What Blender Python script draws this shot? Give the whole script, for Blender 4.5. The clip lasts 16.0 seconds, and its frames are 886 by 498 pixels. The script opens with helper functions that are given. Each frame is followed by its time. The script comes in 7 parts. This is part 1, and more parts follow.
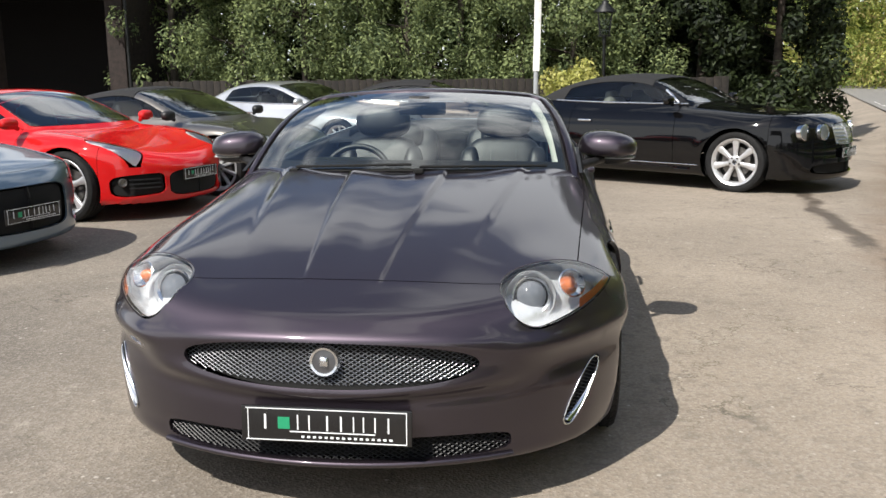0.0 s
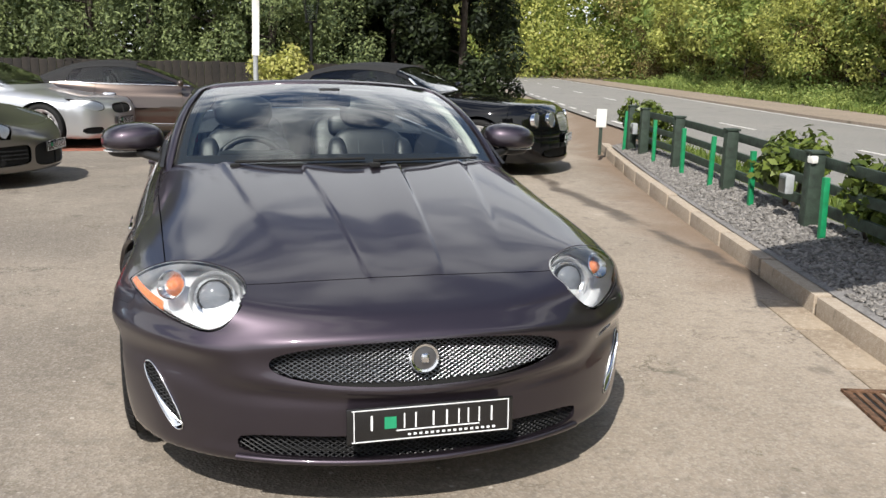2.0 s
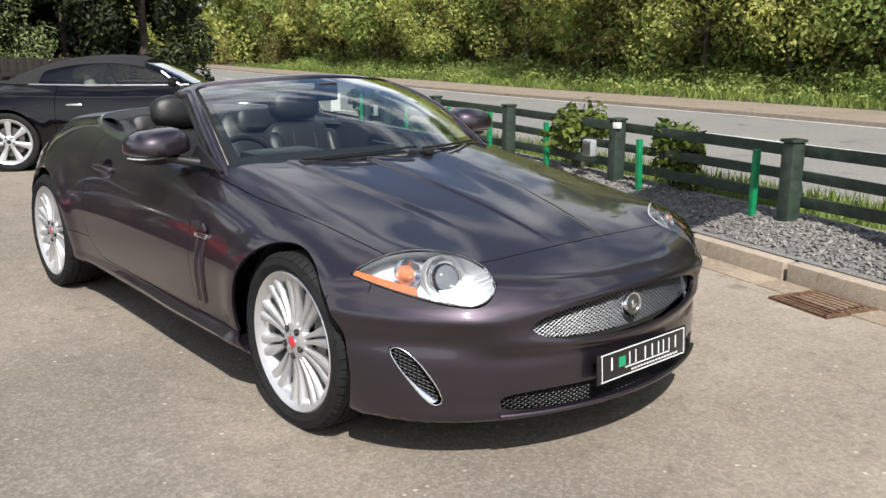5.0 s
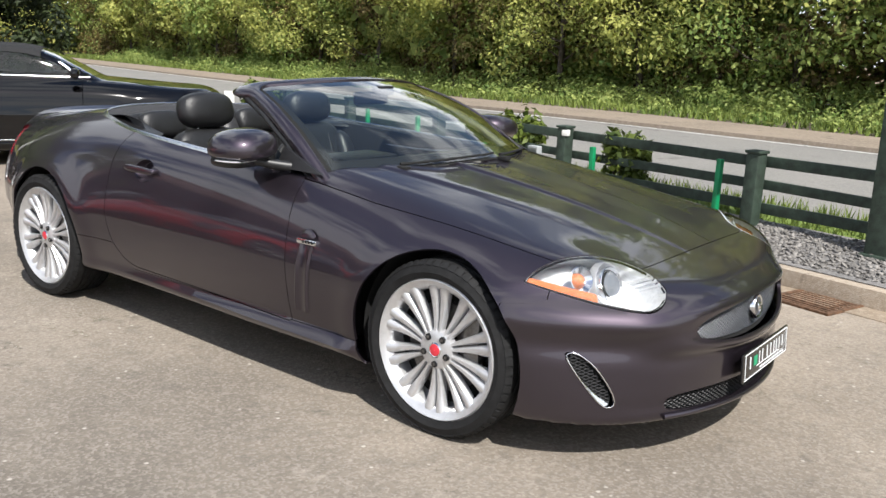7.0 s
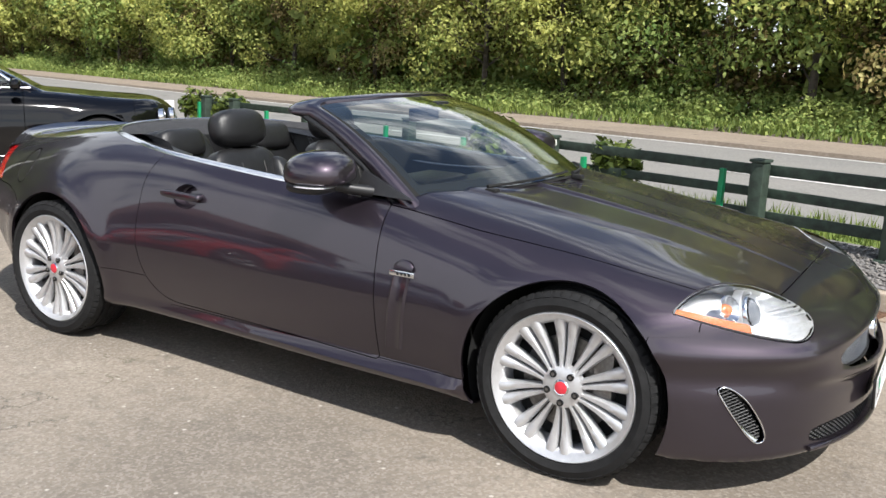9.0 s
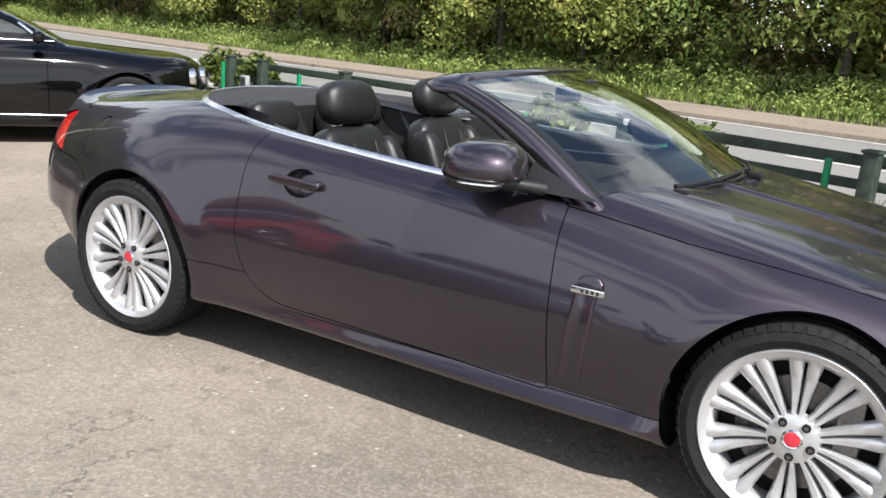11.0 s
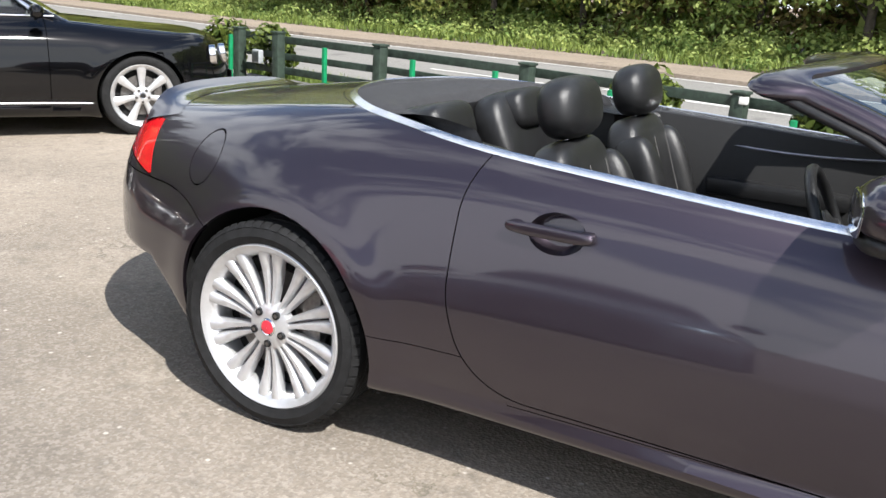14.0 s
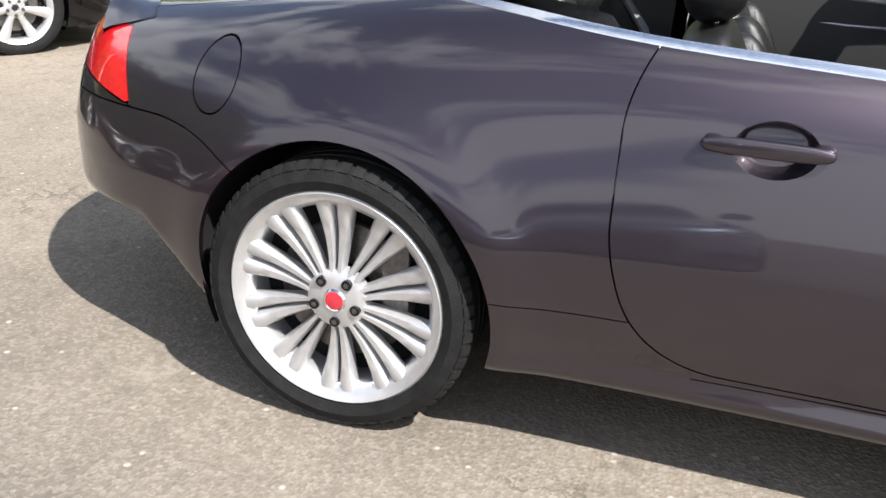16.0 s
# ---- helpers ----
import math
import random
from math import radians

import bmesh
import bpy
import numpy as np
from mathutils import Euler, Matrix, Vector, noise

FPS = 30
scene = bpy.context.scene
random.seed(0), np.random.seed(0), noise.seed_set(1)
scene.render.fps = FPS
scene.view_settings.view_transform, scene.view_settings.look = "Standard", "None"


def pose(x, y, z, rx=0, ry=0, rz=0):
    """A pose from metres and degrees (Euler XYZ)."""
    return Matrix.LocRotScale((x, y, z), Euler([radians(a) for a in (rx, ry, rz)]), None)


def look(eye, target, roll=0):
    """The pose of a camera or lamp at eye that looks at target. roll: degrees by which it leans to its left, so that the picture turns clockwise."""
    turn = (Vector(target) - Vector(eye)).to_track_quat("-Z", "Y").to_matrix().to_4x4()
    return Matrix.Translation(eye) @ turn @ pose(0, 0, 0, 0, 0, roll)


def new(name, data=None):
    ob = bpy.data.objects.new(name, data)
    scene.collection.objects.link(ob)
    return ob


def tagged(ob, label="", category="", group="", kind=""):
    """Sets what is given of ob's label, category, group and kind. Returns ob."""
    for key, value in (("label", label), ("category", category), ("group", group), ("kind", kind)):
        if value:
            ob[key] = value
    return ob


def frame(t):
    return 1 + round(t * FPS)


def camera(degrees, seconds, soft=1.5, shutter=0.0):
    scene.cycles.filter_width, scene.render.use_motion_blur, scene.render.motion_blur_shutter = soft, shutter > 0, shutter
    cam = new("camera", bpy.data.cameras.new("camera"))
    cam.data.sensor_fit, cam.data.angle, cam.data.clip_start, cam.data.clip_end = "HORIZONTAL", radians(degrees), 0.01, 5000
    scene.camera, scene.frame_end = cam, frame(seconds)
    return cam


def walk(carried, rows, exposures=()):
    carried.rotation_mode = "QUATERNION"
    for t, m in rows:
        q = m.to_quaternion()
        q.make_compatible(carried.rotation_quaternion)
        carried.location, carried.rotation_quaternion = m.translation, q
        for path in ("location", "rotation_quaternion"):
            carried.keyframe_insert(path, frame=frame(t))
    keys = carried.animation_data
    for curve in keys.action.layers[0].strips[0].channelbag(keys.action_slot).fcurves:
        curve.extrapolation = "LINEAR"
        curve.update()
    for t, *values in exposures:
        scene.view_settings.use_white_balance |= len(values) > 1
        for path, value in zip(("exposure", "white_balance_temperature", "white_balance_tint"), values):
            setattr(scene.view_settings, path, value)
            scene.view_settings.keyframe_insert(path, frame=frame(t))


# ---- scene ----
cam = camera(53.5, 16.0)
PATH = [
    (0, (0.676, -4.721, 1.346), (0.426, -2.776, 0.955), -0.5),
    (0.5, (0.353, -4.798, 1.37), (0.296, -2.839, 0.969), -0.3),
    (1, (0.024, -4.764, 1.354), (0.111, -2.805, 0.961), 0.3),
    (1.5, (-0.283, -4.702, 1.38), (0.01, -2.766, 0.971), 0.7),
    (2, (-0.647, -4.727, 1.392), (-0.113, -2.847, 0.969), 1.3),
    (2.5, (-0.992, -4.741, 1.393), (-0.354, -2.89, 0.983), 0.7),
    (3, (-1.305, -4.668, 1.438), (-0.551, -2.857, 1.046), -0.2),
    (3.5, (-1.645, -4.621, 1.419), (-0.69, -2.911, 1.013), 0.1),
    (4, (-1.945, -4.516, 1.424), (-0.858, -2.897, 0.976), -0.1),
    (4.2, (-2.068, -4.461, 1.411), (-0.948, -2.866, 0.962), -0.2),
    (6.3, (-3.033, -3.524, 1.421), (-1.567, -2.239, 0.973), 1.2),
    (6.5, (-3.102, -3.447, 1.42), (-1.619, -2.18, 0.975), 1.6),
    (7, (-3.348, -3.292, 1.423), (-1.798, -2.108, 0.982), 2.2),
    (7.5, (-3.537, -3.126, 1.433), (-1.947, -1.994, 0.995), 2.3),
    (8, (-3.58, -2.907, 1.413), (-1.965, -1.805, 0.992), 2.0),
    (10.3, (-3.567, -2.019, 1.474), (-1.839, -1.119, 1.025), 2.9),
    (10.5, (-3.53, -1.931, 1.45), (-1.811, -1.012, 1.005), 3.5),
    (11, (-3.425, -1.648, 1.421), (-1.742, -0.689, 0.923), 4.2),
    (11.5, (-3.263, -1.468, 1.425), (-1.613, -0.474, 0.888), 3.3),
    (12, (-3.041, -1.254, 1.423), (-1.405, -0.236, 0.887), 3.4),
    (12.5, (-2.982, -1.048, 1.425), (-1.34, -0.033, 0.899), 3.5),
    (13, (-2.995, -0.77, 1.429), (-1.311, 0.178, 0.916), 3.1),
    (13.5, (-3.007, -0.54, 1.419), (-1.293, 0.332, 0.87), 3.8),
    (14, (-2.957, -0.287, 1.393), (-1.248, 0.58, 0.822), 3.4),
    (14.5, (-2.884, -0.105, 1.381), (-1.174, 0.738, 0.777), 3.4),
    (15, (-2.803, 0.092, 1.363), (-1.072, 0.867, 0.727), 3.0),
    (15.5, (-2.72, 0.354, 1.32), (-0.957, 1.019, 0.65), 2.3),
    (16, (-2.597, 0.541, 1.244), (-0.839, 1.111, 0.48), 1.7),
]
walk(cam, [(t, look(eye, target, roll)) for t, eye, target, roll in PATH], [(0, 0.46, 6120, 10), (4, 0.46, 6080, 10), (7, 0.64, 5980, 10), (11, 0.80, 5900, 10), (13, 1.00, 5860, 10), (16, 0.94, 5980, 10)])

# ---- light ----
SUN = Vector((-0.44, -0.72, 1.0)).normalized()
world = bpy.data.worlds.new("sky")
scene.world = world
world.use_nodes = True
wt = world.node_tree
wt.nodes.clear()


def node(tree, kind, **inputs):
    n = tree.nodes.new(kind)
    for k, v in inputs.items():
        n.inputs[k.replace("_", " ")].default_value = v
    return n


sky = wt.nodes.new("ShaderNodeTexSky")
sky.sky_type, sky.sun_disc = "NISHITA", False
sky.sun_elevation = math.asin(SUN.z)
sky.sun_rotation = math.atan2(SUN.x, SUN.y)
coord = wt.nodes.new("ShaderNodeTexCoord")
squash = node(wt, "ShaderNodeMapping")
squash.inputs["Location"].default_value = (6.5, 6.78, -0.51)
squash.inputs["Scale"].default_value = (1.0, 1.0, 2.6)
puffs = node(wt, "ShaderNodeTexNoise", Scale=2.3, Detail=9.0, Roughness=0.58)
cover = wt.nodes.new("ShaderNodeValToRGB")
cover.color_ramp.elements[0].position, cover.color_ramp.elements[1].position = 0.525, 0.645
shade = wt.nodes.new("ShaderNodeMix")
shade.data_type = "RGBA"
shade.inputs[7].default_value = (11.5, 11.4, 11.1, 1)
ground_bg = node(wt, "ShaderNodeBackground", Strength=0.078)
wout = wt.nodes.new("ShaderNodeOutputWorld")
wt.links.new(coord.outputs["Generated"], squash.inputs["Vector"])
wt.links.new(squash.outputs[0], puffs.inputs["Vector"])
# more cloud and haze towards the horizon, all round
rise = wt.nodes.new("ShaderNodeSeparateXYZ")
wt.links.new(coord.outputs["Generated"], rise.inputs[0])
low = wt.nodes.new("ShaderNodeMapRange")
low.inputs[1].default_value, low.inputs[2].default_value, low.inputs[3].default_value, low.inputs[4].default_value = 0.05, 0.70, 0.28, 0.0
wt.links.new(rise.outputs[2], low.inputs[0])
bank = wt.nodes.new("ShaderNodeMath")
wt.links.new(puffs.outputs[0], bank.inputs[0])
wt.links.new(low.outputs[0], bank.inputs[1])
wt.links.new(bank.outputs[0], cover.inputs[0])
wt.links.new(cover.outputs[0], shade.inputs[0])
wt.links.new(sky.outputs[0], shade.inputs[6])
wt.links.new(shade.outputs[2], ground_bg.inputs[0])
wt.links.new(ground_bg.outputs[0], wout.inputs[0])

sun = new("sun", bpy.data.lights.new("sun", "SUN"))
sun.data.energy, sun.data.angle, sun.data.color = 5.0, radians(0.6), (1.0, 0.92, 0.80)
sun.matrix_world = look(SUN * 30, (0, 0, 0))

# ---- materials ----


def mat(name, col, rough=0.5, metal=0.0, var=0.15, scale=6.0, bump=0.0, bscale=80.0, coat=0.0, tint=None, rand=0.0, spec=0.5, trans=0.0, emit=None, coat_rough=0.03):
    m = bpy.data.materials.new(name)
    m.use_nodes = True
    t = m.node_tree
    b = t.nodes["Principled BSDF"]
    b.inputs["Roughness"].default_value, b.inputs["Metallic"].default_value = rough, metal
    b.inputs["Coat Weight"].default_value, b.inputs["Coat Roughness"].default_value = coat, coat_rough
    b.inputs["Specular IOR Level"].default_value = spec
    b.inputs["Transmission Weight"].default_value = trans
    col = (*col, 1)
    b.inputs["Base Color"].default_value = col
    if emit:
        b.inputs["Emission Color"].default_value, b.inputs["Emission Strength"].default_value = col, emit
    tc = t.nodes.new("ShaderNodeTexCoord")
    if var or tint:
        n1 = node(t, "ShaderNodeTexNoise", Scale=scale, Detail=6.0, Roughness=0.6)
        t.links.new(tc.outputs["Object"], n1.inputs["Vector"])
        mix = t.nodes.new("ShaderNodeMix")
        mix.data_type = "RGBA"
        other = (*tint, 1) if tint else tuple(c * (1 - 2 * var) for c in col[:3]) + (1,)
        bright = tuple(min(1, c * (1 + var)) for c in col[:3]) + (1,)
        mix.inputs[6].default_value, mix.inputs[7].default_value = other, bright
        ramp = t.nodes.new("ShaderNodeMapRange")
        ramp.inputs[1].default_value, ramp.inputs[2].default_value = 0.3, 0.7
        t.links.new(n1.outputs[0], ramp.inputs[0])
        t.links.new(ramp.outputs[0], mix.inputs[0])
        last = mix.outputs[2]
        if rand:
            info, geo = t.nodes.new("ShaderNodeObjectInfo"), t.nodes.new("ShaderNodeNewGeometry")
            add = t.nodes.new("ShaderNodeMath")
            add.operation = "ADD"
            t.links.new(info.outputs["Random"], add.inputs[0])
            t.links.new(geo.outputs["Random Per Island"], add.inputs[1])
            frac = t.nodes.new("ShaderNodeMath")
            frac.operation = "FRACT"
            t.links.new(add.outputs[0], frac.inputs[0])
            val = t.nodes.new("ShaderNodeMapRange")
            val.inputs[3].default_value, val.inputs[4].default_value = 1 - rand, 1 + rand
            t.links.new(frac.outputs[0], val.inputs[0])
            hsv = t.nodes.new("ShaderNodeHueSaturation")
            t.links.new(val.outputs[0], hsv.inputs["Value"])
            t.links.new(last, hsv.inputs["Color"])
            last = hsv.outputs[0]
        t.links.new(last, b.inputs["Base Color"])
    if bump:
        n2 = node(t, "ShaderNodeTexNoise", Scale=bscale, Detail=4.0)
        t.links.new(tc.outputs["Object"], n2.inputs["Vector"])
        bp = node(t, "ShaderNodeBump", Strength=bump, Distance=0.01)
        t.links.new(n2.outputs[0], bp.inputs["Height"])
        t.links.new(bp.outputs[0], b.inputs["Normal"])
    return m


def glass(name, tint=(0.9, 0.97, 0.93), gloss=1.0, blur=0.02):
    m = bpy.data.materials.new(name)
    m.use_nodes = True
    t = m.node_tree
    t.nodes.clear()
    tr, gl = t.nodes.new("ShaderNodeBsdfTransparent"), node(t, "ShaderNodeBsdfGlossy", Roughness=blur)
    tr.inputs[0].default_value = (*tint, 1)
    fr, mx, out = node(t, "ShaderNodeFresnel", IOR=1.5), t.nodes.new("ShaderNodeMixShader"), t.nodes.new("ShaderNodeOutputMaterial")
    gain = t.nodes.new("ShaderNodeMath")
    gain.operation, gain.inputs[1].default_value, gain.use_clamp = "MULTIPLY", gloss, True
    t.links.new(fr.outputs[0], gain.inputs[0])
    t.links.new(gain.outputs[0], mx.inputs[0])
    t.links.new(tr.outputs[0], mx.inputs[1])
    t.links.new(gl.outputs[0], mx.inputs[2])
    t.links.new(mx.outputs[0], out.inputs[0])
    return m


def paint(name, col, metal=0.75, rough=0.32, ior=1.6):
    m = mat(name, col, rough, metal, 0.04, 900.0, coat=1.0, spec=0.0 if metal == 0 else 0.3, coat_rough=0.05)
    m.node_tree.nodes["Principled BSDF"].inputs["Coat IOR"].default_value = ior
    return m


M = dict(
    purple=paint("purple_grey_metallic_paint", (0.056, 0.045, 0.058), 0.94, 0.46, 1.52),
    black_paint=paint("black_paint", (0.003, 0.003, 0.0035), 0.0, 0.3, 1.5),
    red_paint=paint("red_paint", (0.55, 0.012, 0.012), 0.0, 0.35),
    blue_paint=paint("slate_blue_paint", (0.12, 0.17, 0.23), 0.7, 0.35),
    grey_paint=paint("warm_grey_paint", (0.17, 0.16, 0.148), 0.8, 0.33),
    silver_paint=paint("silver_paint", (0.62, 0.63, 0.65), 0.75, 0.33),
    bronze_paint=paint("bronze_paint", (0.085, 0.066, 0.056), 0.8, 0.30),
    rubber=mat("tyre_rubber", (0.011, 0.011, 0.0115), 0.75, 0, 0.3, 30, 0.25, 220, spec=0.3),
    alloy=mat("silver_alloy", (0.62, 0.62, 0.63), 0.36, 0.65, 0.05, 40),
    alloy_dark=mat("shadowed_alloy", (0.10, 0.10, 0.105), 0.5, 0.7, 0.1, 40),
    iron=mat("brake_iron", (0.20, 0.19, 0.18), 0.45, 0.9, 0.2, 60),
    chrome=mat("chrome", (0.78, 0.79, 0.81), 0.15, 1.0, 0),
    trim=mat("black_trim", (0.012, 0.012, 0.013), 0.45, 0, 0.2, 50),
    # near-black: painted shade inside openings, also black edges, wipers and liners
    gap=mat("cavity_shade_and_trim", (0.004, 0.004, 0.004), 0.9, 0, 0),
    leather=mat("charcoal_leather", (0.011, 0.011, 0.0115), 0.40, 0, 0.15, 30, 0.18, 300),
    cloth=mat("grey_fabric_hood", (0.030, 0.030, 0.033), 0.85, 0, 0.2, 60, 0.3, 700),
    black_cloth=mat("black_fabric_hood", (0.012, 0.012, 0.013), 0.85, 0, 0.2, 60, 0.3, 700),
    lining=mat("pale_pillar_lining", (0.50, 0.51, 0.47), 0.7, 0, 0.08, 30),
    thread=mat("pale_thread", (0.12, 0.115, 0.11), 0.7, 0, 0.1, 90),
    screen=glass("windscreen_glass", (0.86, 0.96, 0.92), 2.4),
    clear=glass("clear_lens", (0.97, 0.98, 0.98), 1.2, 0.03),
    dark_glass=glass("tinted_glass", (0.55, 0.60, 0.60), 1.6),
    red_lens=mat("red_lens", (0.55, 0.01, 0.015), 0.08, 0, 0.1, 60, coat=1.0),
    amber=mat("amber_lens", (0.66, 0.20, 0.07), 0.15, 0, 0.1, 80, coat=1.0),
    reflector=mat("reflector", (0.80, 0.81, 0.83), 0.30, 0.40, 0.08, 40),
    cap_red=mat("red_enamel", (0.6, 0.03, 0.05), 0.25, 0, 0.1, 90, coat=0.6),
    plate_black=mat("black_plate", (0.008, 0.008, 0.009), 0.25, 0, 0.1, 40, coat=0.5),
    white=mat("white_ink", (0.82, 0.83, 0.84), 0.5, 0, 0.03, 50),
    green_ink=mat("green_ink", (0.02, 0.28, 0.13), 0.5, 0, 0.05, 50),
)

# ---- mesh tools ----


def spline(*pts):
    """Natural cubic through (a, b) pairs, straight beyond its ends."""
    x, y = np.array([p[0] for p in pts], float), np.array([p[1] for p in pts], float)
    n, h = len(x), np.diff(x)
    A, r = np.eye(n), np.zeros(n)
    for i in range(1, n - 1):
        A[i, i - 1:i + 2] = h[i - 1], 2 * (h[i - 1] + h[i]), h[i]
        r[i] = 6 * ((y[i + 1] - y[i]) / h[i] - (y[i] - y[i - 1]) / h[i - 1])
    k = np.linalg.solve(A, r)

    def at(q):
        q = np.asarray(q, float)
        qc = np.clip(q, x[0], x[-1])
        i = np.clip(np.searchsorted(x, qc, side="right") - 1, 0, n - 2)
        d, hi = qc - x[i], h[i]
        s = (y[i + 1] - y[i]) / hi - hi * (2 * k[i] + k[i + 1]) / 6
        v = y[i] + d * (s + d * (k[i] / 2 + d * (k[i + 1] - k[i]) / (6 * hi)))
        s0 = (y[1] - y[0]) / h[0] - h[0] * (2 * k[0] + k[1]) / 6
        s1 = (y[-1] - y[-2]) / h[-1] + h[-1] * (2 * k[-1] + k[-2]) / 6
        return v + np.minimum(q - x[0], 0) * s0 + np.maximum(q - x[-1], 0) * s1
    return at


def smax(a, b, k):
    h = np.maximum(k - np.abs(a - b), 0) / k
    return np.maximum(a, b) + h * h * k / 4


def smin(a, b, k):
    return -smax(-a, -b, k)


def step(a, b, v):
    t = np.clip((v - a) / (b - a), 0, 1)
    return t * t * (3 - 2 * t)


def skin(f, y0, y1, zc, nmid, nend, nth):
    """The closed surface f = 0 round an axis along y, as points and triangles."""
    rows = [(y0, -a) for a in np.linspace(89.6, 0, nend, endpoint=False)]
    rows += [(y, 0.0) for y in np.linspace(y0, y1, nmid)]
    rows += [(y1, a) for a in np.linspace(0, 89.6, nend + 1)[1:]]
    base = np.array([r[0] for r in rows])[:, None]
    phi = np.radians([r[1] for r in rows])[:, None]
    th = np.radians(np.linspace(-90, 270, nth, endpoint=False))[None, :]
    dx, dz = np.cos(phi) * np.cos(th), np.cos(phi) * np.sin(th)
    dy = np.sin(phi) + 0 * th
    lo, hi = np.zeros(dx.shape), np.full(dx.shape, 3.2)
    for _ in range(34):
        mid = (lo + hi) / 2
        out = f(mid * dx, base + mid * dy, zc + mid * dz) > 0
        hi, lo = np.where(out, mid, hi), np.where(out, lo, mid)
    V = np.stack([lo * dx, base + lo * dy, zc + lo * dz], -1).reshape(-1, 3)
    R, C = dx.shape
    i, j = np.meshgrid(np.arange(R - 1), np.arange(C), indexing="ij")
    a, b, c, d = i * C + j, (i + 1) * C + j, (i + 1) * C + (j + 1) % C, i * C + (j + 1) % C
    T = np.concatenate([np.stack([a, b, c], -1).reshape(-1, 3), np.stack([a, c, d], -1).reshape(-1, 3)])
    return V, T


def clip(V, T, d):
    """The part of a triangle mesh where d >= 0."""
    if not len(T):
        return V, T
    ins = d[T] >= 0
    n = ins.sum(1)

    def turned(sel, lead):
        t, i = T[sel], lead
        k = np.arange(len(t))
        return t[k, i], t[k, (i + 1) % 3], t[k, (i + 2) % 3]
    one, two = n == 1, n == 2
    a1, b1, c1 = turned(one, ins[one].argmax(1))
    a2, b2, c2 = turned(two, (~ins[two]).argmax(1))
    edges = np.concatenate([np.stack([a1, b1], 1), np.stack([a1, c1], 1), np.stack([a2, b2], 1), np.stack([a2, c2], 1)])
    edges = np.sort(edges, 1)
    if len(edges):
        uniq, inv = np.unique(edges, axis=0, return_inverse=True)
        inv = inv.ravel()
        p, q = uniq[:, 0], uniq[:, 1]
        s = (d[p] / (d[p] - d[q]))[:, None]
        V2 = np.concatenate([V, V[p] + s * (V[q] - V[p])])
        inv = inv + len(V)
        m1, m2 = len(a1), len(a2)
        ab1, ac1, ab2, ac2 = inv[:m1], inv[m1:2 * m1], inv[2 * m1:2 * m1 + m2], inv[2 * m1 + m2:]
        T2 = np.concatenate([T[n == 3], np.stack([a1, ab1, ac1], 1), np.stack([ab2, b2, c2], 1), np.stack([ab2, c2, ac2], 1)])
    else:
        V2, T2 = V, T[n == 3]
    if not len(T2):
        return V2[:0], T2
    used, inv = np.unique(T2, return_inverse=True)
    return V2[used], inv.reshape(-1, 3)


def split(mesh, g, gap=0.004):
    V, T = mesh
    d = g(V[:, 0], V[:, 1], V[:, 2])
    return clip(V, T, d - gap / 2), clip(V, T, -d - gap / 2)


def normals(V, T):
    fn = np.cross(V[T[:, 1]] - V[T[:, 0]], V[T[:, 2]] - V[T[:, 0]])
    vn = np.zeros(V.shape)
    for k in range(3):
        np.add.at(vn, T[:, k], fn)
    return vn / np.maximum(np.linalg.norm(vn, axis=1, keepdims=True), 1e-12)


def shell(name, mesh, material, parent, depth=0.014, lift=0.0, label="", sharp=40):
    """A panel: the patch with its edges turned in by depth."""
    V, T = mesh
    N = normals(V, T)
    if lift:
        V = V + N * lift
    faces = T.tolist()
    verts = V
    if depth:
        e = np.concatenate([T[:, [0, 1]], T[:, [1, 2]], T[:, [2, 0]]])
        key = np.sort(e, 1)
        _, inv, cnt = np.unique(key, axis=0, return_inverse=True, return_counts=True)
        rim = e[cnt[inv.ravel()] == 1]
        ids = np.unique(rim)
        at = {int(i): len(V) + k for k, i in enumerate(ids)}
        verts = np.concatenate([V, V[ids] - N[ids] * depth])
        faces += [(int(b), int(a), at[int(a)], at[int(b)]) for a, b in rim]
    me = bpy.data.meshes.new(name)
    me.from_pydata(verts.tolist(), [], faces)
    me.materials.append(material)
    me.shade_smooth()
    me.set_sharp_from_angle(angle=radians(sharp))
    ob = new(name, me)
    ob.parent = parent
    if label:
        ob["label"] = label
    return ob


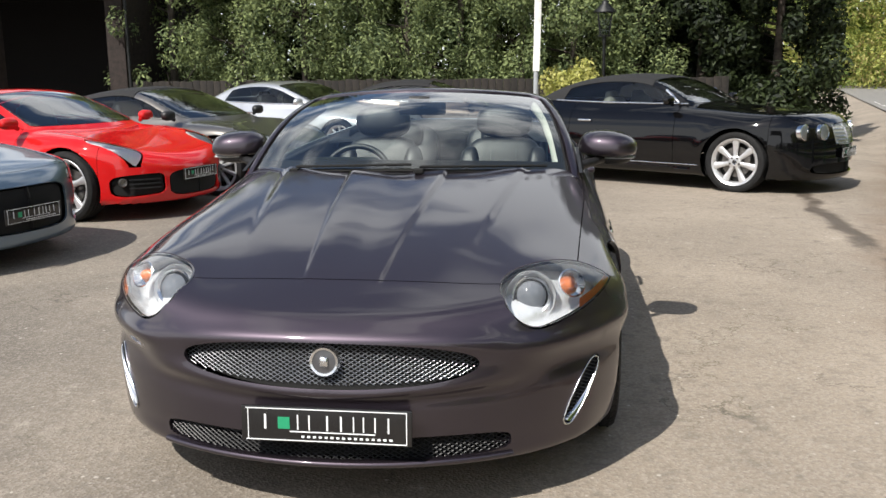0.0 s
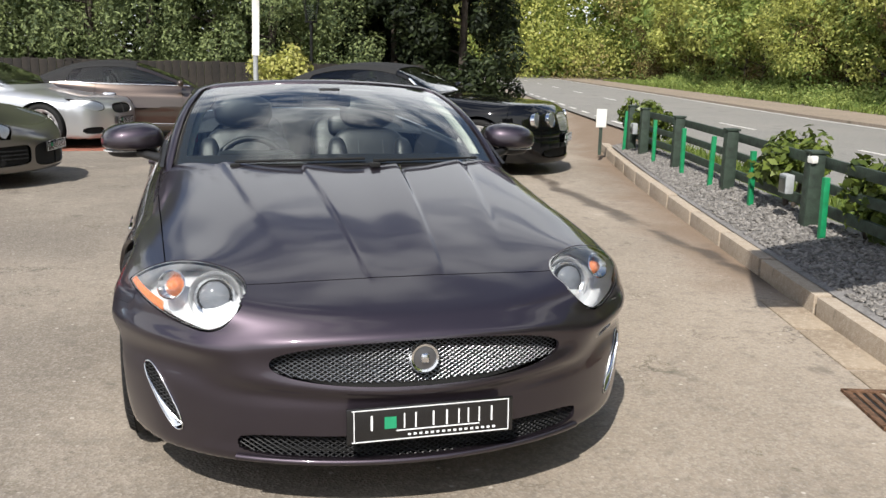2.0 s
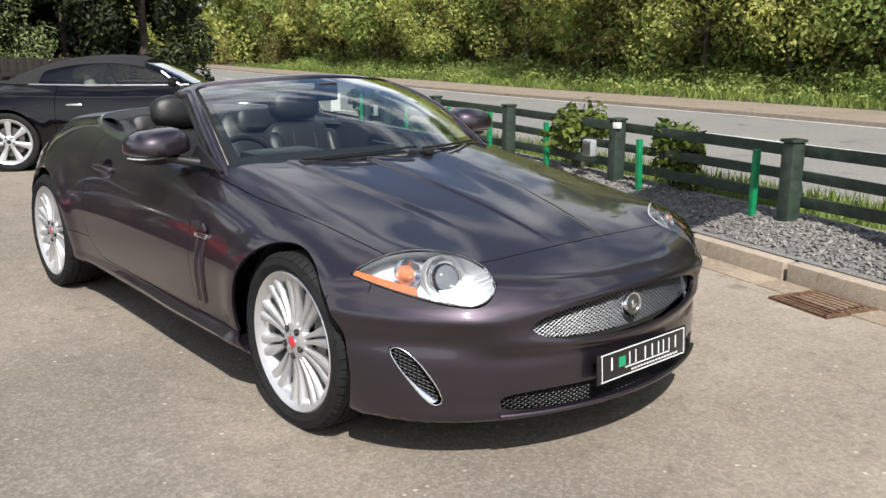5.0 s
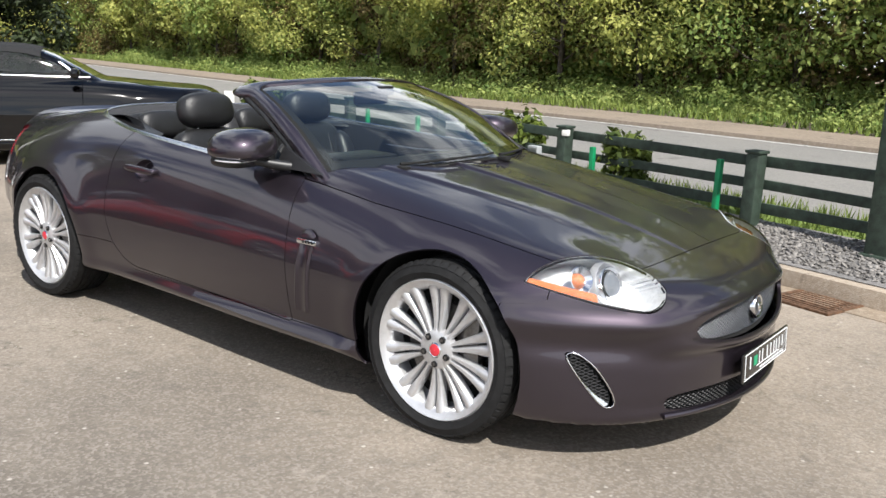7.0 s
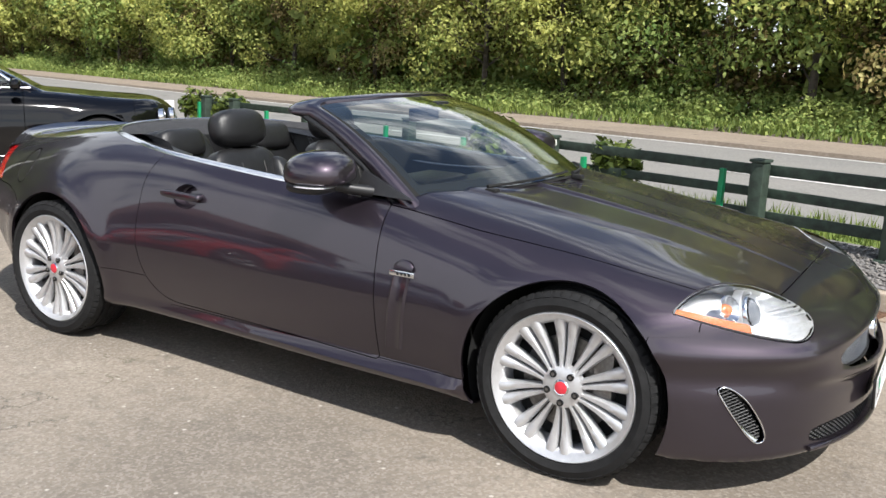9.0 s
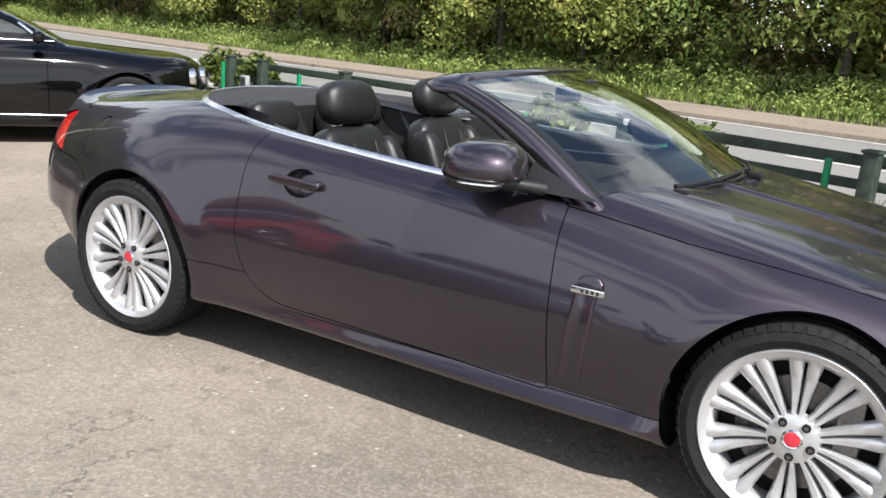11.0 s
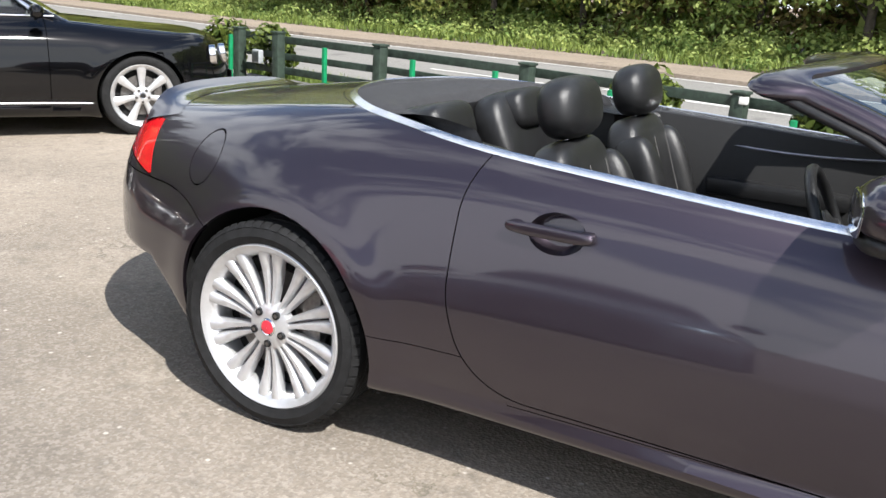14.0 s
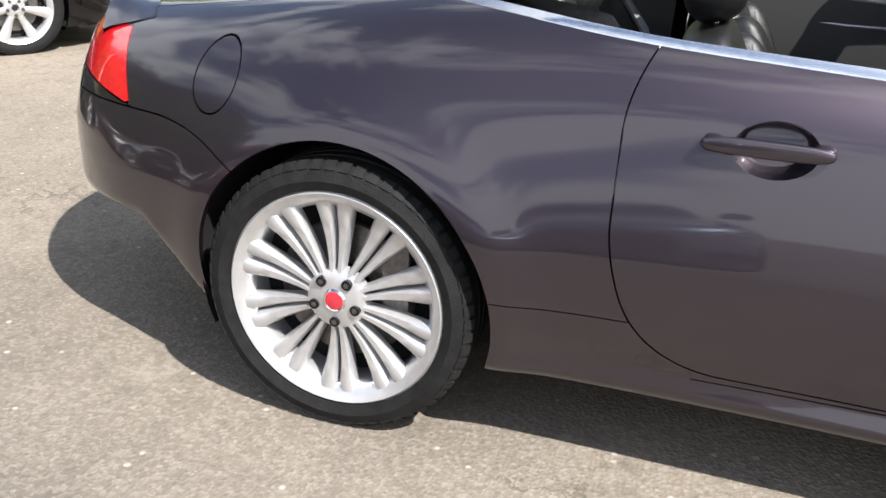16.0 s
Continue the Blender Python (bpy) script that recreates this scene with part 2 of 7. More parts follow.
def bowl(name, mesh, material, parent, way, depth, scale, label="", power=1.0):
    """A hollow behind a patch: its outline drawn in along way, with walls and a floor."""
    V, T = mesh
    C = (V.min(0) + V.max(0)) / 2
    e = np.concatenate([T[:, [0, 1]], T[:, [1, 2]], T[:, [2, 0]]])
    _, inv, cnt = np.unique(np.sort(e, 1), axis=0, return_inverse=True, return_counts=True)
    rim = e[cnt[inv.ravel()] == 1]
    ids = np.unique(rim)
    at = {int(i): k for k, i in enumerate(ids)}
    W = np.asarray(way, float)
    n, rings = len(ids), 4
    layers = []
    for r in range(rings + 1):
        t = r / rings
        k = 1 + (scale - 1) * t
        layers.append(C + (V[ids] - C) * k + W * depth * math.sin(t * math.pi / 2) ** power)
    floor = C + (V - C) * scale + W * depth
    verts = np.concatenate(layers + [floor])
    faces = []
    for r in range(rings):
        for a, b in rim:
            p, q = at[int(a)], at[int(b)]
            faces.append((r * n + q, r * n + p, (r + 1) * n + p, (r + 1) * n + q))
    base = (rings + 1) * n
    faces += [tuple(int(base + i) for i in t) for t in T]
    me = bpy.data.meshes.new(name)
    me.from_pydata([tuple(v) for v in verts], [], faces)
    me.materials.append(material)
    me.shade_smooth()
    me.set_sharp_from_angle(angle=radians(50))
    ob = new(name, me)
    ob.parent = parent
    if label:
        ob["label"] = label
    return ob


def part(name, bm, material, parent=None, label="", smooth=None):
    me = bpy.data.meshes.new(name)
    bm.to_mesh(me)
    bm.free()
    for mm in (material if isinstance(material, (list, tuple)) else [material]):
        me.materials.append(mm)
    if smooth is not None:
        me.shade_smooth()
        me.set_sharp_from_angle(angle=radians(smooth))
    ob = new(name, me)
    if parent is not None:
        ob.parent = parent
    if label:
        ob["label"] = label
    return ob


def thing(name, m, label, category, group="", kind=""):
    ob = new(name)
    ob.matrix_world = m
    return tagged(ob, label, category, group, kind)


def box(bm, cx, cy, cz, sx, sy, sz, bevel=0.0, m=None, seg=2):
    r = bmesh.ops.create_cube(bm, size=1)
    vs = r["verts"]
    bmesh.ops.scale(bm, vec=(sx, sy, sz), verts=vs)
    if bevel:
        es = list({e for v in vs for e in v.link_edges})
        r = bmesh.ops.bevel(bm, geom=es, offset=bevel, segments=seg, affect="EDGES", profile=0.6)
        vs = list({v for f in r["faces"] for v in f.verts} | {v for v in vs if v.is_valid})
    mm = Matrix.Translation((cx, cy, cz)) @ (m or Matrix())
    bmesh.ops.transform(bm, matrix=mm, verts=vs)
    return vs


def lathe(bm, prof, n=48, axis="X", closed=False, m=None):
    """Turns (radius, along) pairs about an axis."""
    rings = []
    for r, a in prof:
        ring = []
        for i in range(n):
            c, s = math.cos(2 * math.pi * i / n), math.sin(2 * math.pi * i / n)
            p = {"X": (a, r * c, r * s), "Z": (r * c, r * s, a), "Y": (r * c, a, r * s)}[axis]
            ring.append(bm.verts.new(m @ Vector(p) if m else p))
        rings.append(ring)
    pairs = list(zip(rings, rings[1:])) + ([(rings[-1], rings[0])] if closed else [])
    for p, q in pairs:
        for i in range(n):
            bm.faces.new((p[i], p[(i + 1) % n], q[(i + 1) % n], q[i]))
    return rings


def tube(bm, pts, radius, n=8, caps=True):
    """A round bar along points; radius may be a list."""
    pts = [Vector(p) for p in pts]
    rad = radius if isinstance(radius, (list, tuple)) else [radius] * len(pts)
    rings, up = [], Vector((0.013, 0.021, 1))
    for i, p in enumerate(pts):
        d = (pts[min(i + 1, len(pts) - 1)] - pts[max(i - 1, 0)]).normalized()
        a = d.cross(up)
        if a.length < 0.05:
            a = d.cross(Vector((1, 0, 0)))
        a.normalize()
        b = d.cross(a)
        rings.append([bm.verts.new(p + (a * math.cos(2 * math.pi * k / n) + b * math.sin(2 * math.pi * k / n)) * rad[i]) for k in range(n)])
    for p, q in zip(rings, rings[1:]):
        for k in range(n):
            bm.faces.new((p[k], p[(k + 1) % n], q[(k + 1) % n], q[k]))
    if caps:
        bm.faces.new(rings[0][::-1])
        bm.faces.new(rings[-1])
    return rings

# ---- the ground and the road ----
def lie(x, y):
    """Height of the ground: the yard falls gently to the back, the verge and road lie a little higher."""
    off = x - 0.255 * y
    return -0.007 * np.clip(y - 4.0, 0, 9) + 0.22 * step(3.3, 4.3, off) * step(-9, -5, y) + 0.012 * np.clip(off - 12, 0, 30)


def along(off, y):
    """A point beside the road: off metres across it, at y."""
    return off + 0.255 * y


# ---- car bodies ----
def body_field(s):
    """The field of a car body from its curves; below zero inside."""
    W, inset, crown, drop = s["wide"], s["inset"], s["crown"], s["drop"]

    def f(x, y, z):
        ax = np.abs(x)
        zm = s["waist"]
        up, down = np.clip((z - zm) / (0.93 - zm), 0, 2), np.clip((zm - z) / (zm - 0.16), 0, 1.6)
        half = W(y) - inset(y) * (s.get("lean", 0.0) * up + (1 - s.get("lean", 0.0)) * up ** 2) - s["tuck"] * down ** 2
        for wy, wr in s["arches"]:
            r = np.hypot(y - wy, z - s["hub"])
            half = half + s["flare"] * np.exp(-((r - wr - 0.03) / 0.07) ** 2)
        if "skirt" in s:
            half = half + s["skirt"](y, z)
        half = half + s["sill"] * step(0.290, 0.238, z) * (1 - 2.2 * step(0.236, 0.165, z)) * step(s["arches"][0][0] + 0.3, s["arches"][0][0] + 0.5, y) * step(s["arches"][1][0] - 0.25, s["arches"][1][0] - 0.45, y)
        top = crown(y) - drop(y) * (ax / 0.85) ** s["round"]
        if "detail" in s:
            top = top + s["detail"](ax, y)
        nose = s["nose"] + s["n2"] * ax ** 2 + s["n6"] * ax ** 6 + 0.9 * np.clip(0.30 - z, 0, 1) ** 2 + 0.35 * np.clip(z - 0.42, 0, 1) ** 2
        if "face" in s:
            nose = nose + s["face"](ax, z)
        tail = s["tail"] - s["t2"] * ax ** 2 - s["t6"] * ax ** 6 - 1.3 * np.clip(0.45 - z, 0, 1) ** 2 - s["t_up"] * np.clip(z - 0.62, 0, 1)
        v = smax(ax - half, z - top, s["shoulder"])
        v = smax(v, nose - y, s.get("nose_r", 0.12))
        v = smax(v, y - tail, 0.10)
        v = smax(v, 0.165 + s.get("lift", lambda q: 0.0)(y) - z, s.get("under", 0.05))
        if "roof" in s:
            c = smax(z - (s["roof"](y) - s["arc"] * (ax / 0.6) ** 2), ax - (s["cab"](y) - 0.42 * (z - 0.9)), 0.10)
            c = smax(c, 0.55 - z, 0.02)
            v = smin(v, c, 0.03)
        return v
    return f


def wheel(parent, at, side, r, rim, width, style, cap="trim", name="wheel"):
    """A tyre on an alloy wheel; side is -1 or 1, the way its face looks along x."""
    w = new(name)
    w.parent, w.location = parent, at
    fine = style == "twin"
    n = 96 if fine else 56
    bm = bmesh.new()
    h = width / 2
    prof = [(rim + 0.004, -h + 0.03), (rim + 0.012, -h + 0.006), (rim + 0.035, -h - 0.004), (r - 0.030, -h), (r - 0.012, -h + 0.008), (r - 0.003, -h + 0.026)]
    for g in (-0.055, -0.018, 0.018, 0.055):
        prof += [(r, g - 0.007), (r - 0.008, g - 0.005), (r - 0.008, g + 0.005), (r, g + 0.007)]
    prof += [(a, -b) for a, b in reversed(prof[:6])]
    lathe(bm, prof, n)
    if fine:
        for k in range(60):
            for s2 in (-1, 1):
                mm = Matrix.Rotation(2 * math.pi * (k + 0.5 * (s2 > 0)) / 60, 4, "X") @ Matrix.Translation((s2 * (h - 0.018), 0, r - 0.010)) @ Matrix.Rotation(s2 * 0.62, 4, "Y")
                box(bm, 0, 0, 0, 0.028, 0.024, 0.010, 0, None)
                vs = list(bm.verts)[-8:]
                bmesh.ops.transform(bm, matrix=mm, verts=vs)
    part("tyre", bm, M["rubber"], w, smooth=35)
    face = side * (h - 0.012)
    bm = bmesh.new()
    lathe(bm, [(rim - 0.035, -face * 0.8), (rim - 0.034, 0), (rim - 0.036, face * 0.60), (rim - 0.031, face * 0.80), (rim - 0.018, face * 0.92), (rim - 0.008, face), (rim + 0.004, face + side * 0.006), (rim + 0.010, face), (rim + 0.008, face * 0.9)], n)
    part("rim", bm, M["alloy"], w, smooth=40)
    # added black disc, standing in for the shade behind the spokes
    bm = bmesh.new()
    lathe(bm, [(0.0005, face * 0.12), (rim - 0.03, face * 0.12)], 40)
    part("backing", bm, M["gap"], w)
    bm = bmesh.new()
    lathe(bm, [(0.07, face * 0.2), (0.07, face * 0.34), (rim * 0.66, face * 0.34), (rim * 0.66, face * 0.2)], 40)
    part("brake_disc", bm, M["iron"], w, smooth=30)
    bm = bmesh.new()
    box(bm, face * 0.38, -rim * 0.52, 0.06, 0.05, 0.07, 0.17, 0.012)
    part("caliper", bm, M["iron"], w, smooth=40)
    counts = {"twin": 20, "seven": 7, "five": 5, "ten": 10}[style]
    r0, r1 = 0.052, rim - 0.016
    bm = bmesh.new()
    steps = 9
    for spread in ((-1, 1) if style == "twin" else (0,)):
        ang = 0.0
        rings = []
        for i in range(steps):
            t = i / (steps - 1)
            rad = r0 + (r1 - r0) * t
            if style == "twin":
                off = spread * (0.0085 + 0.0195 * t ** 1.2)
                half = 0.0066 + 0.0167 * t ** 1.3
            elif style == "seven":
                off, half = 0, 0.022 + 0.020 * t ** 1.5
            elif style == "five":
                off, half = 0, 0.034 - 0.012 * math.sin(math.pi * t) + 0.01 * t
            else:
                off, half = 0, 0.015 + 0.006 * t
            dish = face * (0.90 + 0.06 * t - 0.16 * math.sin(math.pi * (1 - t)) * (0.6 if style == "twin" else 0.4)) if i < steps - 1 else face * 0.93
            ring = []
            for u, dpt in ((-1, -0.030), (-1, -0.010), (-0.55, 0.0), (0.55, 0.0), (1, -0.010), (1, -0.030)):
                a = off + u * half
                p = Vector((dish + side * dpt, a, rad))
                ring.append(bm.verts.new(Matrix.Rotation(ang, 3, "X") @ p))
            rings.append(ring)
        for p, q in zip(rings, rings[1:]):
            for i in range(5):
                bm.faces.new((p[i], p[i + 1], q[i + 1], q[i]))
    first = part("spoke", bm, M["alloy"], w, smooth=50)
    turns = 10 if style == "twin" else counts
    for k in range(1, turns):
        ob = new("spoke", first.data)
        ob.parent, ob.rotation_euler = w, (2 * math.pi * k / turns, 0, 0)
    bm = bmesh.new()
    lathe(bm, [(0.0005, face * 0.955), (0.030, face * 0.95), (0.058, face * 0.93), (0.074, face * 0.86), (0.078, face * 0.6)], 40)
    part("hub", bm, M["alloy"], w, smooth=50)
    bm = bmesh.new()
    lathe(bm, [(0.0005, face * 1.0), (0.018, face * 0.995), (0.022, face * 0.985), (0.024, face * 0.9)], 32)
    part("hub_cap", bm, M[cap], w, smooth=40)
    bm = bmesh.new()
    lathe(bm, [(0.022, face * 0.975), (0.0255, face * 0.99), (0.031, face * 0.94)], 32)
    part("cap_ring", bm, M["chrome"], w, smooth=60)
    for k in range(5):
        a = 2 * math.pi * (k + 0.5) / 5
        bm = bmesh.new()
        lathe(bm, [(0.0005, face * 0.99), (0.007, face * 0.99), (0.0075, face * 0.955), (0.0115, face * 0.955), (0.0125, face * 0.985), (0.0135, face * 0.80)], 12, m=Matrix.Translation((0, 0.055 * math.sin(a), 0.055 * math.cos(a))))
        nut = part("wheel_nut", bm, M["trim"] if fine else M["iron"], w)
        if fine:
            bm = bmesh.new()
            lathe(bm, [(0.0005, face * 1.0), (0.0065, face * 1.0), (0.0075, face * 0.97)], 6, m=Matrix.Translation((0, 0.055 * math.sin(a), 0.055 * math.cos(a))))
            part("nut_head", bm, M["iron"], nut)
    return w


def bars_plate(name, parent, at, wide=0.52, high=0.111, rx=0):
    """The trade plate: a black board with a pale border, letter-high strokes and a green square."""
    p = new(name)
    p.parent, p.matrix_local = parent, Matrix.Translation(at) @ Matrix.Rotation(rx, 4, "X")
    bm = bmesh.new()
    box(bm, 0, 0, 0, wide, 0.010, high, 0.004)
    part("board", bm, M["plate_black"], p, smooth=40)
    bm = bmesh.new()
    for sx, sz, w, h in ((0, high / 2 - 0.007, wide - 0.03, 0.0026), (0, -high / 2 + 0.007, wide - 0.03, 0.0026), (-wide / 2 + 0.022, 0, 0.0026, high - 0.012), (wide / 2 - 0.016, 0, 0.0026, high - 0.012)):
        box(bm, sx, -0.0062, sz, w, 0.002, h)
    part("border", bm, M["white"], p)
    k = wide / 0.52
    bm = bmesh.new()
    for x, w in ((-0.185, 0.042), (-0.085, 0.026), (-0.050, 0.026), (0.005, 0.034), (0.047, 0.034), (0.085, 0.026), (0.115, 0.026), (0.150, 0.026), (0.190, 0.032)):
        box(bm, x * k, -0.0062, 0.008, w * 0.15 * k, 0.002, 0.046)
    box(bm, 0.02 * k, -0.0062, -0.021, 0.26 * k, 0.002, 0.003)
    for i in range(16):
        box(bm, (-0.07 + i * 0.0178) * k, -0.0062, -0.036, 0.009 * k, 0.002, 0.006)
    part("lettering", bm, M["white"], p)
    bm = bmesh.new()
    box(bm, -0.128 * k, -0.0062, 0.005, 0.036 * k, 0.002, 0.036 * k)
    part("green_square", bm, M["green_ink"], p)
    return p


def oval(cx, cz, rx, rz, tilt=0.0, power=2.0):
    """Above zero inside an oval of the x-z plane, about in metres."""
    c, s_ = math.cos(tilt), math.sin(tilt)

    def g(x, z):
        u, v = (x - cx) * c + (z - cz) * s_, -(x - cx) * s_ + (z - cz) * c
        q = (np.abs(u / rx) ** power + np.abs(v / rz) ** power) ** (1 / power)
        return (1 - q) * min(rx, rz)
    return g


# ---- the purple-grey convertible ----
def roadster():
    car = thing("convertible_car", pose(0, 0, 0), "dark purple-grey metallic convertible with its hood folded down", "car")
    FY, RY, HUB = -1.40, 1.352, 0.338

    def creases(ax, y):
        pod = 0.022 * np.exp(-((ax - 0.665) / 0.14) ** 2 - ((y + 1.93) / 0.22) ** 2)
        k = step(-2.06, -1.96, y) * step(-0.45, -0.8, y) * (0.30 + 0.70 * np.clip((y + 2.0) / 1.0, 0, 1))
        edge = 0.12 + 0.11 * np.clip((y + 2.05) / 1.4, 0, 1)
        e2 = 0.36 + 0.20 * np.clip((y + 2.05) / 1.4, 0, 1)
        return pod + k * (0.011 * step(edge + 0.014, edge - 0.004, ax) * (1 - 0.6 * step(edge, 0.0, ax)) + 0.008 * step(-1.9, -1.45, y) * step(e2 + 0.016, e2 - 0.006, ax) * (1 - 0.9 * step(e2, e2 - 0.20, ax)))

    mouth = oval(0, 0.497, 0.455, 0.066, 0, 2.3)

    def face(ax, z):
        d = mouth(ax, z)
        lip = np.exp(-((d + 0.018) / 0.022) ** 2)
        groove = np.exp(-((z - 0.405) / 0.03) ** 2) * step(0.75, 0.4, ax)
        low = step(0.24, 0.19, z) * step(0.85, 0.6, ax)
        ridge = -0.030 * np.exp(-((z - 0.535) / 0.032) ** 2) * step(0.50, 0.70, ax) + 0.022 * np.exp(-((z - 0.455) / 0.040) ** 2) * step(0.52, 0.70, ax)
        bulge = -0.022 * np.exp(-((ax - 0.64) / 0.11) ** 2 - ((z - 0.66) / 0.07) ** 2)
        return bulge - 0.020 * lip + 0.010 * groove - 0.008 * low + ridge

    def skirt(y, z):
        """The sill: a ledge that widens towards the front, over a flat face that leans in."""
        between = step(FY + 0.30, FY + 0.48, y) * step(RY - 0.28, RY - 0.40, y)
        ledge = (0.008 + 0.040 * np.clip((0.95 - y) / 1.3, 0, 1)) * step(0.295, 0.248, z)
        return between * (ledge - 0.35 * np.clip(0.246 - z, 0, 0.10))

    def lift(y):
        """How far the lower edge rises: at the sills a little, behind the rear wheel steeply."""
        return 0.045 * step(FY + 0.25, FY + 0.45, y) * step(RY + 0.1, RY - 0.2, y) + 0.86 * np.clip(y - 1.66, 0, 0.30)

    s = dict(
        skirt=skirt, lift=lift, under=0.03,
        wide=spline((-2.35, 0.86), (-1.9, 0.925), (-1.4, 0.947), (-0.7, 0.940), (0.0, 0.924), (0.5, 0.920), (0.9, 0.930), (1.352, 0.952), (1.75, 0.875), (2.1, 0.755), (2.5, 0.56)),
        inset=spline((-2.3, 0.16), (-1.4, 0.17), (-0.7, 0.125), (0.0, 0.105), (0.6, 0.105), (1.1, 0.150), (1.75, 0.17), (2.4, 0.16)),
        crown=spline((-2.36, 0.53), (-2.27, 0.595), (-2.15, 0.650), (-2.0, 0.703), (-1.8, 0.763), (-1.4, 0.853), (-1.0, 0.920), (-0.65, 0.965), (-0.25, 0.995), (0.5, 1.012), (1.1, 1.045), (1.5, 1.024), (2.0, 0.962), (2.3, 0.925), (2.5, 0.90)),
        drop=spline((-2.3, 0.02), (-2.0, 0.05), (-1.6, 0.07), (-1.0, 0.075), (-0.6, 0.06), (0.6, 0.03), (1.2, 0.07), (2.0, 0.13), (2.4, 0.14)),
        round=2.6, waist=0.55, lean=0.40, tuck=0.072, flare=0.012, sill=0.0, hub=HUB, arches=((FY, 0.375), (RY, 0.38)),
        nose=-2.305, n2=0.42, n6=0.30, tail=2.50, t2=0.52, t6=0.28, t_up=0.28, shoulder=0.17, nose_r=0.10, detail=creases, face=face)
    f = body_field(s)
    skin_mesh = skin(f, -1.75, 1.85, 0.52, 220, 90, 340)

    # openings
    def arch(x, y, z):
        d = np.minimum(np.hypot(y - FY, z - HUB) - 0.378, np.hypot(y - RY, z - HUB) - 0.384)
        return np.where((np.abs(x) > 0.60) & (z > 0.10), d, 0.5)
    rest = split(skin_mesh, arch, 0)[0]

    def grille(x, y, z):
        return np.where(y < -1.5, mouth(x, z), -0.5)
    hole, rest = split(rest, grille, 0.002)
    # sunk black sheets in the openings below paint the shade of their depth
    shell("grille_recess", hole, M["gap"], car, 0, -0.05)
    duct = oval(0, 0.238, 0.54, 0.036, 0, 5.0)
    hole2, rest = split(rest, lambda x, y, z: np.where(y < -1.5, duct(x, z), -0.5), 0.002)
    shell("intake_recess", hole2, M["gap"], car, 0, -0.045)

    def slot(x, y, z):
        ax = np.abs(x)
        g = oval(0.772, 0.338, 0.026, 0.108, -0.46, 2.6)
        return np.where((y < -1.5), g(ax, z), -0.5)
    fog, rest = split(rest, slot, 0.002)
    for sgn in (-1, 1):
        half = split(fog, lambda x, y, z: sgn * x, 0)[0]
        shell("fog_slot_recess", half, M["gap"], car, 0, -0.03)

    # head lamps
    e1 = Vector((0.345, 0.365, 0.015)).normalized()
    e2 = Vector((0.42, -0.55, 0.72)).normalized().cross(e1).normalized()

    def lamp_pq(x, y, z):
        u, v, w = np.abs(x) - 0.702, y + 1.942, z - 0.667
        q = u * e2.x + v * e2.y + w * e2.z
        return u * e1.x + v * e1.y + w * e1.z - 0.28 * q, q

    def lamp_half(p):
        """Half the lamp's width along it: a round inner end that tapers outwards."""
        inner = np.sqrt(np.clip(0.127 ** 2 - (p + 0.112) ** 2, 0, 1))
        outer = 0.127 * np.clip(1 - ((p + 0.112) / 0.364) ** 2, 0, 1) ** 0.9
        return np.where(p < -0.112, inner, outer)

    def lamp(x, y, z):
        p, q = lamp_pq(x, y, z)
        g = np.minimum(np.where(q < 0, 0.88, 1.0) * lamp_half(p) - np.abs(q), np.minimum(p + 0.239, 0.252 - p))
        return np.where((y < -1.5) & (z > 0.45), g, -0.5)
    lamps, rest = split(rest, lamp, 0.006)

    def rear_lamp(x, y, z):
        ax = np.abs(x)
        front = (y - 1.985) - 0.62 * (z - 0.70)
        low = z - 0.705 - 0.20 * np.clip(y - 2.0, 0, 1)
        return np.where((ax > 0.30) & (z < 0.878), np.minimum(np.minimum(front, low), ax - 0.42), -0.5)
    rears, rest = split(rest, rear_lamp, 0.005)

    # cockpit
    rim = spline((-0.8, 0.775), (-0.5, 0.792), (0.0, 0.792), (0.5, 0.768), (0.9, 0.712), (1.15, 0.625))

    def cockpit(x, y, z):
        ax = np.abs(x)
        back = 1.52 - y - 1.05 * ax ** 2.4
        return np.where(z > 0.75, np.minimum(np.minimum(rim(np.minimum(y, 1.15)) - ax, back), y + 0.86 - 0.34 * ax ** 2), -0.5)
    _, rest = split(rest, cockpit, 0.0)

    # panels
    def bonnet(x, y, z):
        ax = np.abs(x)
        side = 0.80 - 0.055 * np.clip(-1.0 - y, 0, 1) - ax
        front = y + 2.020 - 0.03 * ax ** 2
        return np.where(z > 0.55, np.minimum(np.minimum(side, front), -0.60 - y), -0.5)
    hood, rest = split(rest, bonnet)
    shell("bonnet", hood, M["purple"], car)

    def doors(x, y, z):
        ax = np.abs(x)
        front = (y + 0.625) - 0.06 * (z - 0.6)
        bow = 0.735 - 0.30 * np.clip(0.62 - z, 0, 1) ** 1.6 * 2.2 - 0.9 * np.clip(z - 0.80, 0, 1) ** 2 * 2.0
        low = z - 0.298 - 0.02 * y
        d = smin(bow - y, low, 0.16)
        return np.where(ax > 0.55, np.minimum(front, d), -0.5)
    dd, rest = split(rest, doors)
    for sgn in (-1, 1):
        panel = split(dd, lambda x, y, z: sgn * x, 0)[0]
        dish, panel = split(panel, lambda x, y, z: 0.056 - np.hypot((y - 0.445) * 0.70, (z - 0.797) * 1.05), 0.0)
        door = shell("door", panel, M["purple"], car)
        bowl("handle_dish", dish, M["purple"], door, (-sgn, 0, 0), 0.045, 0.74)
        door_trim(door, sgn, f, rim)

    def flap(x, y, z):
        return np.where(x < 0, 0.083 - np.hypot((y - 1.712) * 1.22, z - 0.812), -0.5)
    cap, rest = split(rest, flap, 0.005)
